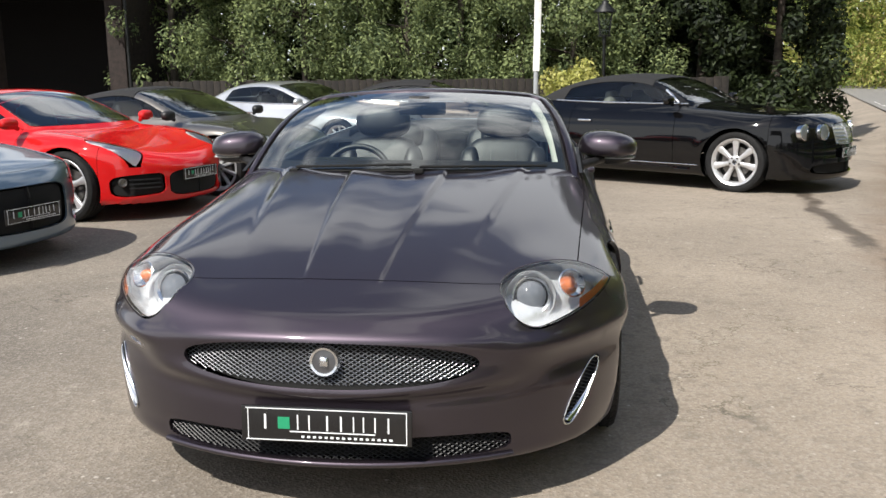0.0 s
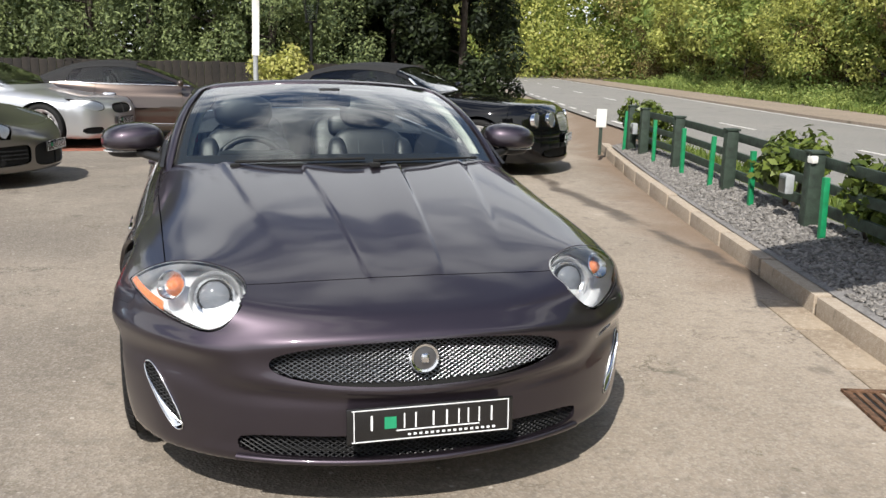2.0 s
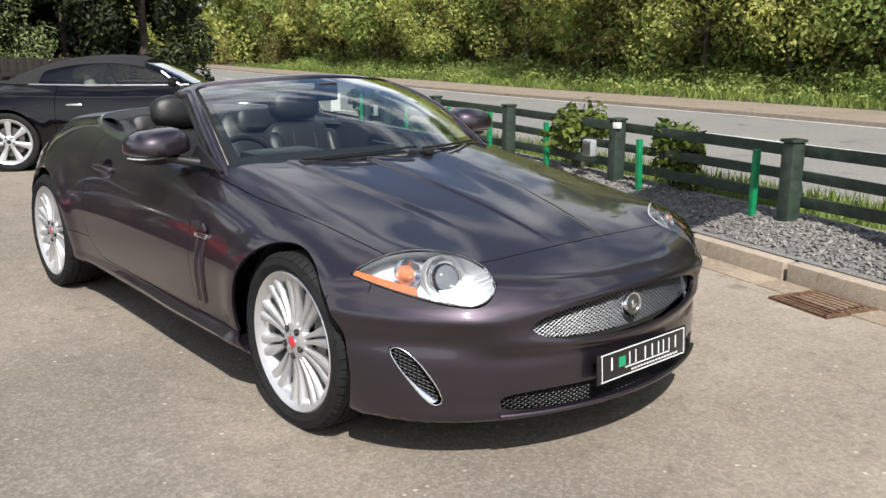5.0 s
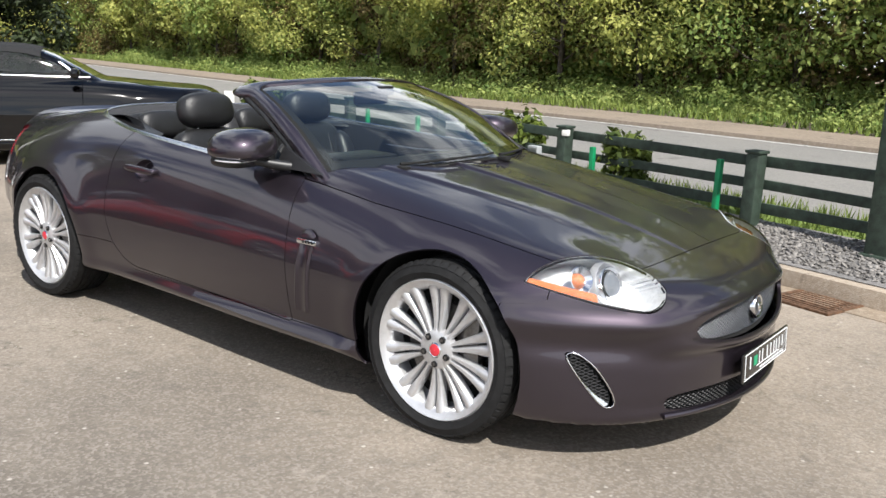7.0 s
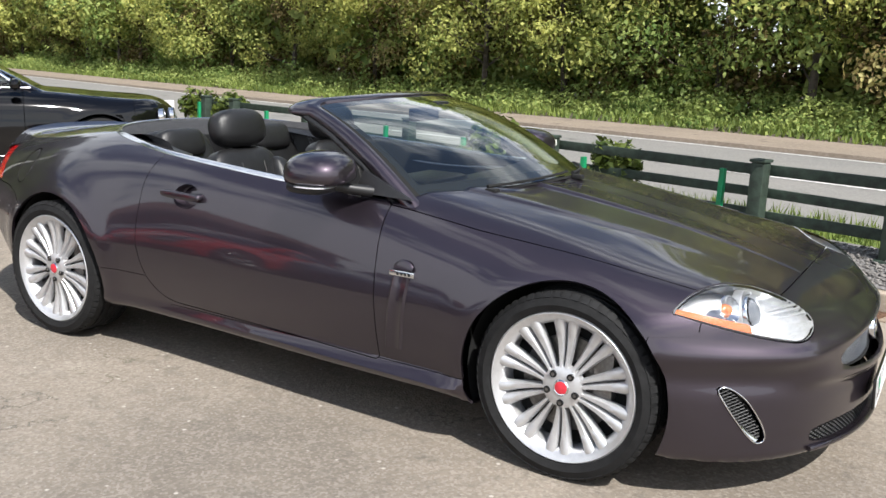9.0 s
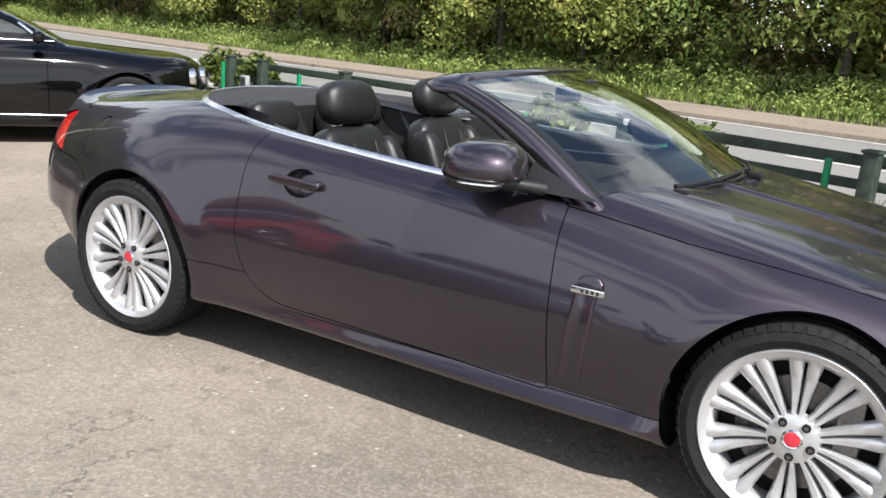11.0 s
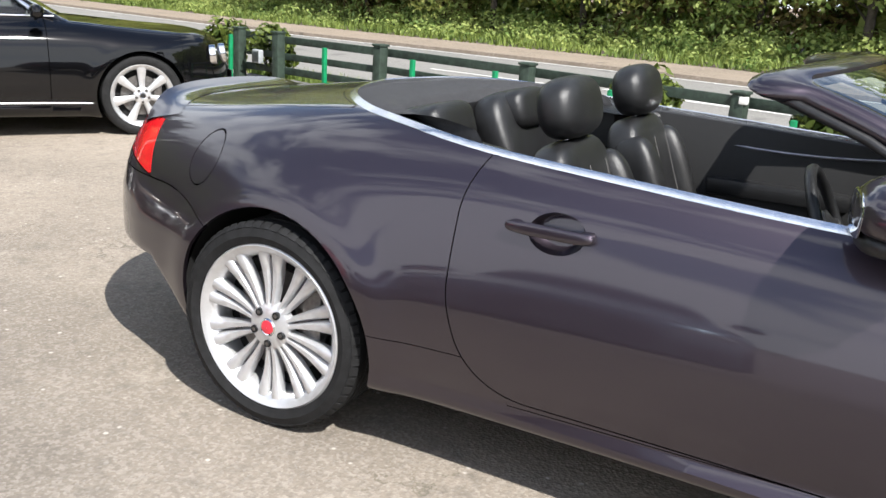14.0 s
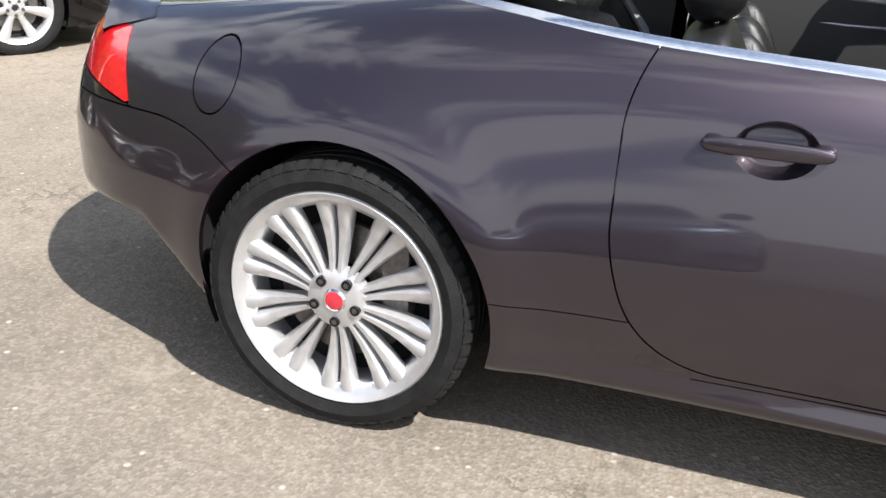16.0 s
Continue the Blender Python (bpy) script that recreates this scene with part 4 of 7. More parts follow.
def cabin(car, f, rim):
    for x in (-0.37, 0.37):
        seat(car, x)
    bm = bmesh.new()
    box(bm, 0, 0.25, 0.23, 1.50, 2.1, 0.05, 0.01)
    box(bm, 0, -0.85, 0.50, 1.45, 0.04, 0.55, 0.01)
    box(bm, 0, 1.35, 0.55, 1.20, 0.05, 0.60, 0.01)
    for sg in (-1, 1):
        box(bm, sg * 0.755, 0.25, 0.42, 0.02, 2.1, 0.40, 0)
    part("cabin_tub", bm, M["gap"], car)
    bm = bmesh.new()
    sheet(bm, lambda u, v: Vector((u * 0.76, -0.95 + 0.26 * u * u + (0.52 - 0.20 * u * u) * v, 0.895 + 0.030 * math.sin(2.4 * v) - 0.03 * v ** 6)), 20, 10)
    sheet(bm, lambda u, v: Vector((u * 0.76, -0.43 + 0.06 * u * u + 0.03 * math.sin(3 * v) - 0.05 * v, 0.885 - 0.26 * v)), 20, 6)
    bmesh.ops.recalc_face_normals(bm, faces=bm.faces)
    part("dashboard", bm, M["leather"], car, smooth=50)
    bm = bmesh.new()
    box(bm, -0.37, -0.50, 0.905, 0.36, 0.22, 0.075, 0.03)
    part("instrument_hood", bm, M["leather"], car, smooth=50)
    bm = bmesh.new()
    box(bm, 0, -0.05, 0.44, 0.24, 1.0, 0.26, 0.04)
    part("centre_console", bm, M["leather"], car, smooth=50)
    bm = bmesh.new()
    lathe(bm, [(0.022, 0.0), (0.028, 0.035), (0.020, 0.06), (0.0005, 0.066)], 20, "Z", m=Matrix.Translation((0, -0.12, 0.58)))
    part("gear_selector", bm, M["chrome"], car, smooth=50)
    wheel_ = new("steering_wheel")
    wheel_.parent = car
    m_ = Matrix.Translation((-0.37, -0.17, 0.80)) @ Matrix.Rotation(radians(66), 4, "X")
    bm = bmesh.new()
    ring = []
    for k in range(41):
        a = 2 * math.pi * k / 40
        ring.append(m_ @ Vector((0.185 * math.cos(a), 0.185 * math.sin(a), 0)))
    tube(bm, ring, 0.016, 10, False)
    part("rim", bm, M["leather"], wheel_, smooth=60)
    bm = bmesh.new()
    for a in (0, math.pi, -math.pi / 2):
        tube(bm, [m_ @ Vector((0.05 * math.cos(a), 0.05 * math.sin(a), -0.01)), m_ @ Vector((0.18 * math.cos(a), 0.18 * math.sin(a), 0))], 0.012, 6)
    part("spokes", bm, M["trim"], wheel_, smooth=60)
    bm = bmesh.new()
    lathe(bm, [(0.07, -0.03), (0.068, 0.005), (0.04, 0.018), (0.0005, 0.02)], 24, "Z", m=m_)
    part("airbag_boss", bm, M["leather"], wheel_, smooth=50)
    rs = new("rear_seats")
    rs.parent = car
    for x in (-0.34, 0.34):
        bm = bmesh.new()
        puffed(bm, x, 1.07, 0.81, 0.50, 0.16, 0.42, Matrix.Rotation(radians(-24), 4, "X"), 0.5)
        part("backrest", bm, M["leather"], rs, smooth=60)
        bm = bmesh.new()
        puffed(bm, x, 0.86, 0.52, 0.48, 0.42, 0.16, None, 0.5)
        part("cushion", bm, M["leather"], rs, smooth=60)
        bm = bmesh.new()
        puffed(bm, x, 1.06, 0.945, 0.30, 0.13, 0.16, Matrix.Rotation(radians(-18), 4, "X"), 0.55)
        part("headrest", bm, M["leather"], rs, smooth=60)
    for x in (-0.60, 0.60):
        bm = bmesh.new()
        tube(bm, [(x, 0.98, 0.96), (x * 0.97, 0.86, 0.80), (x * 0.95, 0.80, 0.60)], 0.016, 6)
        part("seat_belt", bm, mat_once("grey_webbing", (0.20, 0.20, 0.21), 0.7), car, smooth=60)


def door_trim(door, sgn, f, rim):
    """The inner side of a door: card, armrest, bright strip and handle."""
    ys = np.linspace(-0.60, 0.70, 15)
    top = spline(*[(float(y), float(on_skin(f, float(rim(y)) + 0.004, y=float(y)).z)) for y in ys])
    bm = bmesh.new()

    def inner(u, v):
        y = 0.05 + 0.64 * u
        return Vector((sgn * (float(rim(y)) - 0.045 - 0.03 * v - 0.02 * math.sin(3.1 * v)), y, float(top(y)) - 0.004 - 0.55 * v))

    def ledge(u, v):
        y = 0.05 + 0.64 * u
        return Vector((sgn * (float(rim(y)) - 0.045 + 0.037 * v), y, float(top(y)) - 0.004 + 0.006 * math.sin(3.14 * v) - 0.004 * v))
    sheet(bm, inner, 16, 8)
    sheet(bm, ledge, 16, 4)
    bmesh.ops.remove_doubles(bm, verts=bm.verts, dist=0.001)
    part("inner_card", bm, mat_once("door_card_vinyl", (0.010, 0.010, 0.0105), 0.62), door, smooth=50)
    bm = bmesh.new()
    tube(bm, [(sgn * 0.728, -0.45 + 1.05 * k / 8, 0.875 - 0.035 * math.sin(math.pi * k / 8)) for k in range(9)], 0.006, 6)
    part("bright_strip", bm, mat_once("satin_silver", (0.35, 0.34, 0.36), 0.3, 0.8), door, smooth=60)
    bm = bmesh.new()
    box(bm, sgn * 0.70, 0.10, 0.68, 0.06, 0.55, 0.07, 0.02)
    part("armrest", bm, M["leather"], door, smooth=50)
    bm = bmesh.new()
    box(bm, sgn * 0.725, -0.33, 0.78, 0.02, 0.12, 0.035, 0.01)
    part("inner_handle", bm, M["chrome"], door, smooth=50)


def strip_and_tonneau(car, f, rim):
    ys = [-0.46 + 1.56 * k / 24 for k in range(25)]
    edge = [Vector((float(rim(y)), y, 0)) for y in ys]
    last = edge[-1]
    back = []
    for k in range(1, 15):
        a = math.pi / 2 * k / 14
        x = last.x * math.cos(a) ** 0.85
        back.append(Vector((x, 1.52 - 1.05 * x ** 2.4, 0)))
    pts = [p for p in edge if p.y < 1.52 - 1.05 * p.x ** 2.4 - 0.005] + [p for p in back if p.x < 0.70]
    lifted = []
    for p in pts:
        q = on_skin(f, p.x + 0.004, y=p.y)
        lifted.append(Vector((p.x, p.y, q.z)))
    for _ in range(8):
        lifted = [lifted[0]] + [(a + 2 * b + c) / 4 for a, b, c in zip(lifted, lifted[1:], lifted[2:])] + [lifted[-1]]
    for sgn in (-1, 1):
        bm = bmesh.new()
        rings = []
        for i, p in enumerate(lifted):
            d = (lifted[min(i + 1, len(lifted) - 1)] - lifted[max(i - 1, 0)]).normalized()
            out = Vector((d.y, -d.x, 0))
            w = 0.007 + 0.006 * float(step(0.7, 1.25, p.y))
            rr = [bm.verts.new(Vector((sgn * v.x, v.y, v.z))) for v in (p - out * w + Vector((0, 0, -0.012)), p - out * w + Vector((0, 0, 0.013)), p - out * w * 0.6 + Vector((0, 0, 0.0165)), p + out * w * 0.9 + Vector((0, 0, 0.0015)), p + out * w + Vector((0, 0, -0.006)))]
            rings.append(rr)
        for a, b in zip(rings, rings[1:]):
            for i in range(4):
                bm.faces.new((a[i], a[i + 1], b[i + 1], b[i]))
        bmesh.ops.recalc_face_normals(bm, faces=bm.faces)
        part("chrome_strip", bm, mat_once("brushed_bright_trim", (0.80, 0.81, 0.83), 0.24, 1.0), car, smooth=35)
    # folded hood cover behind the seats
    bm = bmesh.new()

    def cover(u, v):
        y1 = 1.505 - 1.05 * abs(u * 0.66) ** 2.4
        y0 = 1.20 - 0.42 * abs(u) ** 5
        x = u * 0.66
        if abs(u) > 0.8:
            x = math.copysign(min(abs(x), float(rim(min(y1, 1.1))) - 0.015), x)
        y = y0 + (y1 - y0) * v
        z = float(on_skin(f, min(abs(x), 0.62), y=1.50 - 1.05 * abs(x) ** 2.4).z) - 0.004 - 0.02 * (1 - v) + 0.022 * math.sin(math.pi * v)
        if v < 0.08:
            z -= 0.03
        return Vector((x, y, z))
    sheet(bm, cover, 28, 12)
    inner = [cover(-1 + k / 14, 0.0) for k in range(29)]
    sheet_rows = [[p, p + Vector((0, -0.012, -0.05)), p + Vector((0, 0.0, -0.40))] for p in inner]
    bk = bmesh.new()
    rows = [[bk.verts.new(q) for q in row] for row in sheet_rows]
    for a, b in zip(rows, rows[1:]):
        for i in range(2):
            bk.faces.new((a[i], a[i + 1], b[i + 1], b[i]))
    bmesh.ops.recalc_face_normals(bk, faces=bk.faces)
    part("rear_bulkhead", bk, M["leather"], car, smooth=50)
    part("folded_hood_cover", bm, M["cloth"], car, "flat charcoal fabric cover over the folded hood", smooth=60)
    for sgn in (-1, 1):
        bm = bmesh.new()

        def side_pad(u, v):
            y = 0.58 + 0.55 * (u + 1) / 2
            xo = float(rim(y)) - 0.018
            x = xo - (0.02 + 0.16 * step(0.58, 0.75, y)) * v
            return Vector((sgn * x, y, float(on_skin(f, xo + 0.02, y=y).z) - 0.004 - 0.02 * v ** 3))
        sheet(bm, side_pad, 14, 5)
        bmesh.ops.recalc_face_normals(bm, faces=bm.faces)
        part("side_rest", bm, M["leather"], car, smooth=50)
    bm = bmesh.new()

    def lip(u, v):
        x = u * 0.56
        y = 2.17 - 0.50 * abs(x) ** 2.2 + 0.17 * v
        zz = float(on_skin(f, abs(x), y=min(y, 2.25)).z)
        return Vector((x, y, zz + 0.002 + 0.030 * v ** 1.8 * (1 - 0.6 * abs(u) ** 4)))
    sheet(bm, lip, 24, 6)
    sheet(bm, lambda u, v: lip(u, 1.0) + Vector((0, 0.004 * v, -0.05 * v)), 24, 2)
    bmesh.ops.recalc_face_normals(bm, faces=bm.faces)
    part("boot_spoiler", bm, M["purple"], car, smooth=40)


def side_details(car, f):
    for sgn in (-1, 1):
        # door mirror
        mr = new("door_mirror")
        mr.parent, mr.location = car, (0, -0.042, -0.014)
        bm = bmesh.new()
        puffed(bm, sgn * 0.928, -0.318, 1.002, 0.280, 0.265, 0.165, Matrix.Rotation(radians(sgn * -10), 4, "Z") @ Matrix.Rotation(radians(sgn * 5), 4, "Y"), 0.80, 20)
        for v in bm.verts:
            if v.co.z < 0.985:
                v.co.z = 0.985 + (v.co.z - 0.985) * 0.45
        part("shell", bm, M["purple"], mr, smooth=60)
        bm = bmesh.new()
        puffed(bm, sgn * 0.932, -0.290, 0.950, 0.225, 0.185, 0.060, Matrix.Rotation(radians(sgn * -10), 4, "Z"), 0.7, 10)
        part("lower_shell", bm, M["trim"], mr, smooth=60)
        bm = bmesh.new()
        puffed(bm, sgn * 0.968, -0.330, 0.957, 0.18, 0.150, 0.010, Matrix.Rotation(radians(sgn * -14), 4, "Z"), 0.6, 8)
        part("indicator_strip", bm, M["reflector"], mr, smooth=60)
        bm = bmesh.new()
        puffed(bm, sgn * 0.930, -0.196, 0.998, 0.19, 0.012, 0.100, Matrix.Rotation(radians(sgn * -10), 4, "Z"), 0.75, 10)
        part("mirror_glass", bm, mat_once("mirror", (0.85, 0.86, 0.87), 0.02, 1.0), mr, smooth=60)
        bm = bmesh.new()
        tube(bm, [(sgn * 0.795, -0.47, 0.930), (sgn * 0.86, -0.42, 0.943), (sgn * 0.91, -0.36, 0.955)], [0.024, 0.019, 0.022], 10)
        part("arm", bm, M["trim"], mr, smooth=60)
        bm = bmesh.new()
        vs = [(0.785, -0.66, 0.915), (0.805, -0.40, 0.925), (0.770, -0.42, 1.01)]
        a = [bm.verts.new((sgn * x, y, z)) for x, y, z in vs]
        b = [bm.verts.new((sgn * (x + 0.015), y, z)) for x, y, z in vs]
        bm.faces.new(a)
        bm.faces.new(b)
        for i in range(3):
            bm.faces.new((a[i], a[(i + 1) % 3], b[(i + 1) % 3], b[i]))
        bmesh.ops.recalc_face_normals(bm, faces=bm.faces)
        part("quarter_trim", bm, M["trim"], mr)
        # door handle with its dished recess
        hd = new("door_handle")
        hd.parent = car
        c = on_skin(f, 0, z=0.800, y=0.462)
        bm = bmesh.new()
        puffed(bm, sgn * (c.x + 0.024), 0.462, 0.803, 0.020, 0.245, 0.034, Matrix.Rotation(radians(1), 4, "X"), 0.62, 12)
        for yy in (0.36, 0.56):
            puffed(bm, sgn * (c.x + 0.006), yy, 0.803, 0.046, 0.040, 0.030, None, 0.6, 8)
        part("grip", bm, M["purple"], hd, smooth=60)
        # wing vent with its bright blade
        vt = new("wing_vent")
        vt.parent = car
        bm = bmesh.new()
        rows = []
        for i in range(9):
            z = 0.35 + 0.29 * i / 8
            row = []
            for j, high in enumerate((0.0003, 0.009, 0.010, 0.002, 0.002, 0.010, 0.009, 0.0003)):
                y = -0.708 - (0.0, 0.005, 0.010, 0.020, 0.058, 0.068, 0.073, 0.078)[j] + 0.030 * (1 - i / 8)
                q = on_skin(f, 0, z=z, y=y)
                row.append(bm.verts.new((sgn * (q.x + high), y, z)))
            rows.append(row)
        for p, q in zip(rows, rows[1:]):
            for k in range(7):
                bm.faces.new((p[k], p[k + 1], q[k + 1], q[k]))
        bmesh.ops.recalc_face_normals(bm, faces=bm.faces)
        part("vent_channel", bm, M["purple"], vt, smooth=50)
        q = on_skin(f, 0, z=0.648, y=-0.75)
        bm = bmesh.new()
        box(bm, sgn * (q.x + 0.006), -0.752, 0.648, 0.014, 0.112, 0.022, 0.005)
        part("blade", bm, M["chrome"], vt, smooth=50)
        bm = bmesh.new()
        for k in range(4):
            box(bm, sgn * (q.x + 0.0138), -0.735 - 0.017 * k, 0.648, 0.002, 0.009, 0.011)
        part("badge_strokes", bm, M["trim"], vt)
        bm = bmesh.new()
        rows = []
        for k in range(9):
            t = k / 8
            y_, up = -0.712 - 0.084 * t, 0.040 * math.sin(math.pi * (0.06 + 0.88 * t)) ** 0.55
            q = on_skin(f, 0, z=0.661, y=y_)
            rows.append([bm.verts.new((sgn * (q.x + d_ - 0.10 * up * c_), y_, 0.661 + up * c_)) for c_, d_ in ((0.0, 0.001), (0.0, 0.010), (0.7, 0.011), (1.0, 0.004))])
        for p, q in zip(rows, rows[1:]):
            for k in range(3):
                bm.faces.new((p[k], p[k + 1], q[k + 1], q[k]))
        bmesh.ops.recalc_face_normals(bm, faces=bm.faces)
        part("vent_hood", bm, M["purple"], vt, smooth=60)


# ---- the other parked cars ----
def other_car(spec, m, label, group="parked cars"):
    """A parked car from its curves: panels, glazed cabin or fabric hood, lamps, wheels and plate. It faces -y before m."""
    s = dict(round=2.6, waist=0.58, tuck=0.05, flare=0.010, sill=0.015, hub=0.33, n2=0.35, n6=0.22, t2=0.35, t6=0.25, t_up=0.2, shoulder=0.16, arc=0.035)
    s.update(spec)
    car = thing(s.get("name", "parked_car"), m, label, "car", group)
    L0, L1 = s["nose"], s["tail"]
    f = body_field(s)
    skin_mesh = skin(f, L0 + 0.6, L1 - 0.6, 0.5, 110, 44, 150)
    pm = M[s["paint"]]
    (fy, _), (ry, _) = s["arches"]
    hub, R = s["hub"], s["tyre"]

    def arch(x, y, z):
        d = np.minimum(np.hypot(y - fy, z - hub) - R - 0.035, np.hypot(y - ry, z - hub) - R - 0.035)
        return np.where((np.abs(x) > 0.55) & (z > 0.08), d, 0.5)
    rest = split(skin_mesh, arch, 0)[0]

    def sideval(x, y, z):
        ax = np.abs(x)
        return (ax - (s["cab"](y) - 0.42 * (z - 0.9))) - (z - (s["roof"](y) - s["arc"] * (ax / 0.6) ** 2))
    belt = s["belt"]

    def side_glass(x, y, z):
        g = np.minimum(sideval(x, y, z) - 0.05, z - belt(y) - 0.03)
        ends = np.minimum(y - s["win"][0] - s.get("rake", 0.75) * (z - 0.92), s["win"][1] - y - s["win"][2] * (z - 0.92))
        return np.minimum(g, ends)

    def screen(x, y, z):
        g = np.minimum(-sideval(x, y, z) - 0.035, z - belt(y) - 0.035)
        return np.minimum(g, s["top0"] - y)
    sg, rest = split(rest, side_glass, 0.004)
    ws, rest = split(rest, screen, 0.004)
    cab = new("glazing")
    cab.parent = car
    for sgn in (-1, 1):
        shell("side_window", split(sg, lambda x, y, z: sgn * x, 0)[0], M["dark_glass"], cab, 0.0, -0.004)
    shell("windscreen", ws, M["screen"], cab, 0.0, -0.003)
    if "rear_win" in s:
        def rear_screen(x, y, z):
            return np.minimum(np.minimum(-sideval(x, y, z) - 0.05, z - belt(y) - 0.06), y - s["rear_win"])
        rw, rest = split(rest, rear_screen, 0.004)
        shell("rear_window", rw, M["dark_glass"], cab, 0.0, -0.003)
    if "fabric" in s:
        def cloth(x, y, z):
            return np.minimum(z - belt(y) - 0.012, y - s["top0"] - 0.03)
        top, rest = split(rest, cloth, 0.006)
        shell("fabric_hood", top, M[s["fabric"]], car, 0.01, 0.004)
        for sgn in (-1, 1):
            pts = []
            for k in range(9):
                z = belt(s["win"][0]) + 0.03 + 0.40 * k / 8
                y = s["win"][0] - 0.015 + s.get("rake", 0.75) * (z - 0.92)
                xx = float(s["cab"](y) - 0.42 * (z - 0.9))
                if z < s["roof"](y) - s["arc"] * (xx / 0.6) ** 2 - 0.02:
                    pts.append((sgn * (xx + 0.012), float(y), float(z)))
            if len(pts) < 2:
                continue
            bm = bmesh.new()
            tube(bm, pts, 0.018, 6)
            part("screen_pillar_trim", bm, M["chrome"], cab, smooth=60)
    # a dark inside, so that the glass has depth
    bm = bmesh.new()
    mid = (s["win"][0] + s["win"][1]) / 2
    box(bm, 0, mid, 0.62, 1.25, 1.5, 0.40, 0.05)
    part("cabin_floor", bm, M["gap"], car)
    for x in (-0.36, 0.36):
        bm = bmesh.new()
        puffed(bm, x, mid + 0.25, 0.86, 0.46, 0.16, 0.42, Matrix.Rotation(radians(-18), 4, "X"), 0.5, 8)
        puffed(bm, x, mid + 0.33, 1.06, 0.24, 0.11, 0.14, None, 0.6, 8)
        part("seat", bm, mat_once(s.get("seat", "charcoal_hide"), s.get("seat_col", (0.02, 0.02, 0.02)), 0.5), car, smooth=60)
    # lamps, grilles
    for nm, g, material, deep in s["front"]:
        patch, rest = split(rest, g, 0.005)
        for sgn in (-1, 1):
            half = split(patch, lambda x, y, z: sgn * x, 0)[0]
            if not len(half[1]):
                continue
            if material == "lamp":
                unit = new("head_lamp")
                unit.parent = car
                shell("lens", half, M["clear"], unit, 0.0)
                shell("housing", half, mat_once("frosted_reflector", (0.82, 0.83, 0.85), 0.5), unit, 0.015, -0.02)
            else:
                shell(nm, half, M[material], car, 0.02, -deep)

    def shut(x, y, z):
        ax = np.abs(x)
        d = np.minimum(np.minimum(y - s["door"][0], s["door"][1] - y - 0.25 * np.clip(0.45 - z, 0, 1)), z - 0.27)
        return np.where((ax > 0.5), np.minimum(d, belt(y) + 0.012 - z), -0.5)
    dd, rest = split(rest, shut, 0.006)
    for sgn in (-1, 1):
        door = shell("door", split(dd, lambda x, y, z: sgn * x, 0)[0], pm, car)
        q = on_skin(f, 0, z=0.78, y=s["door"][1] - 0.22)
        bm = bmesh.new()
        puffed(bm, sgn * (q.x + 0.015), q.y, q.z, 0.022, 0.20, 0.030, None, 0.6, 6)
        part("door_handle", bm, M["chrome"] if s.get("bright") else pm, door, smooth=60)
        bm = bmesh.new()
        b0 = float(belt(s["door"][0] + 0.2))
        yy = s["win"][0] + 0.13
        puffed(bm, sgn * 0.945, yy, b0 + 0.065, 0.20, 0.11, 0.115, None, 0.8, 10)
        tube(bm, [(sgn * 0.84, yy, b0 + 0.01), (sgn * 0.92, yy, b0 + 0.05)], 0.022, 6)
        part("door_mirror", bm, M[s.get("mirror", s["paint"])], door, smooth=60)

    def bonnet(x, y, z):
        ax = np.abs(x)
        return np.where(z > 0.5, np.minimum(np.minimum(s["bonnet"][1] - ax, y - s["bonnet"][0] - 0.30 * ax ** 2), s["win"][0] - 0.10 + 0.2 * ax - y), -0.5)
    hd, rest = split(rest, bonnet, 0.005)
    shell("bonnet", hd, pm, car)
    bump, rest = split(rest, lambda x, y, z: fy - 0.36 - y, 0.004)
    shell("front_bumper", bump, pm, car)
    tail, rest = split(rest, lambda x, y, z: np.minimum(y - ry - 0.40, 0.72 - z), 0.004)
    shell("rear_bumper", tail, pm, car)
    shell("body", rest, pm, car)
    if s.get("bright"):
        for sgn in (-1, 1):
            bm = bmesh.new()
            tube(bm, [(sgn * float(on_skin(f, 0, z=0.30, y=y).x + 0.003), y, 0.30) for y in np.linspace(fy + 0.42, ry - 0.42, 8)], 0.005, 6)
            part("sill_strip", bm, M["chrome"], car, smooth=60)
            bm = bmesh.new()
            ys = np.linspace(s["win"][0] - 0.02, s["win"][1] + 0.05, 10)
            tube(bm, [(sgn * float(s["cab"](y) - 0.42 * (belt(y) + 0.02 - 0.9) + 0.006), float(y), float(belt(y)) + 0.02) for y in ys], 0.009, 6)
            part("waist_strip", bm, M["chrome"], car, smooth=60)
    for wy in (fy, ry):
        for sgn in (-1, 1):
            wheel(car, (sgn * s["track"], wy, hub), sgn, R, s["rim"], 0.23, s["style"], s.get("cap", "alloy"))
            bm = bmesh.new()
            lathe(bm, [(0.01, sgn * 0.45), (R + 0.05, sgn * 0.45), (R + 0.05, sgn * 0.82)], 36)
            bmesh.ops.translate(bm, vec=(0, wy, hub), verts=bm.verts)
            bmesh.ops.delete(bm, geom=[v for v in bm.verts if v.co.z < 0.15], context="VERTS")
            part("arch_liner", bm, M["gap"], car)
    bars_plate("number_plate", car, (0, on_skin(f, 0, z=s["plate"]).y - 0.012, s["plate"]))
    if "extra" in s:
        s["extra"](car, f)
    return car


def zone(cx, cz, rx, rz, tilt=0.0, power=2.2, y1=-1.2):
    g = oval(cx, cz, rx, rz, tilt, power)
    return lambda x, y, z: np.where(y < y1, g(np.abs(x), z), -0.5)


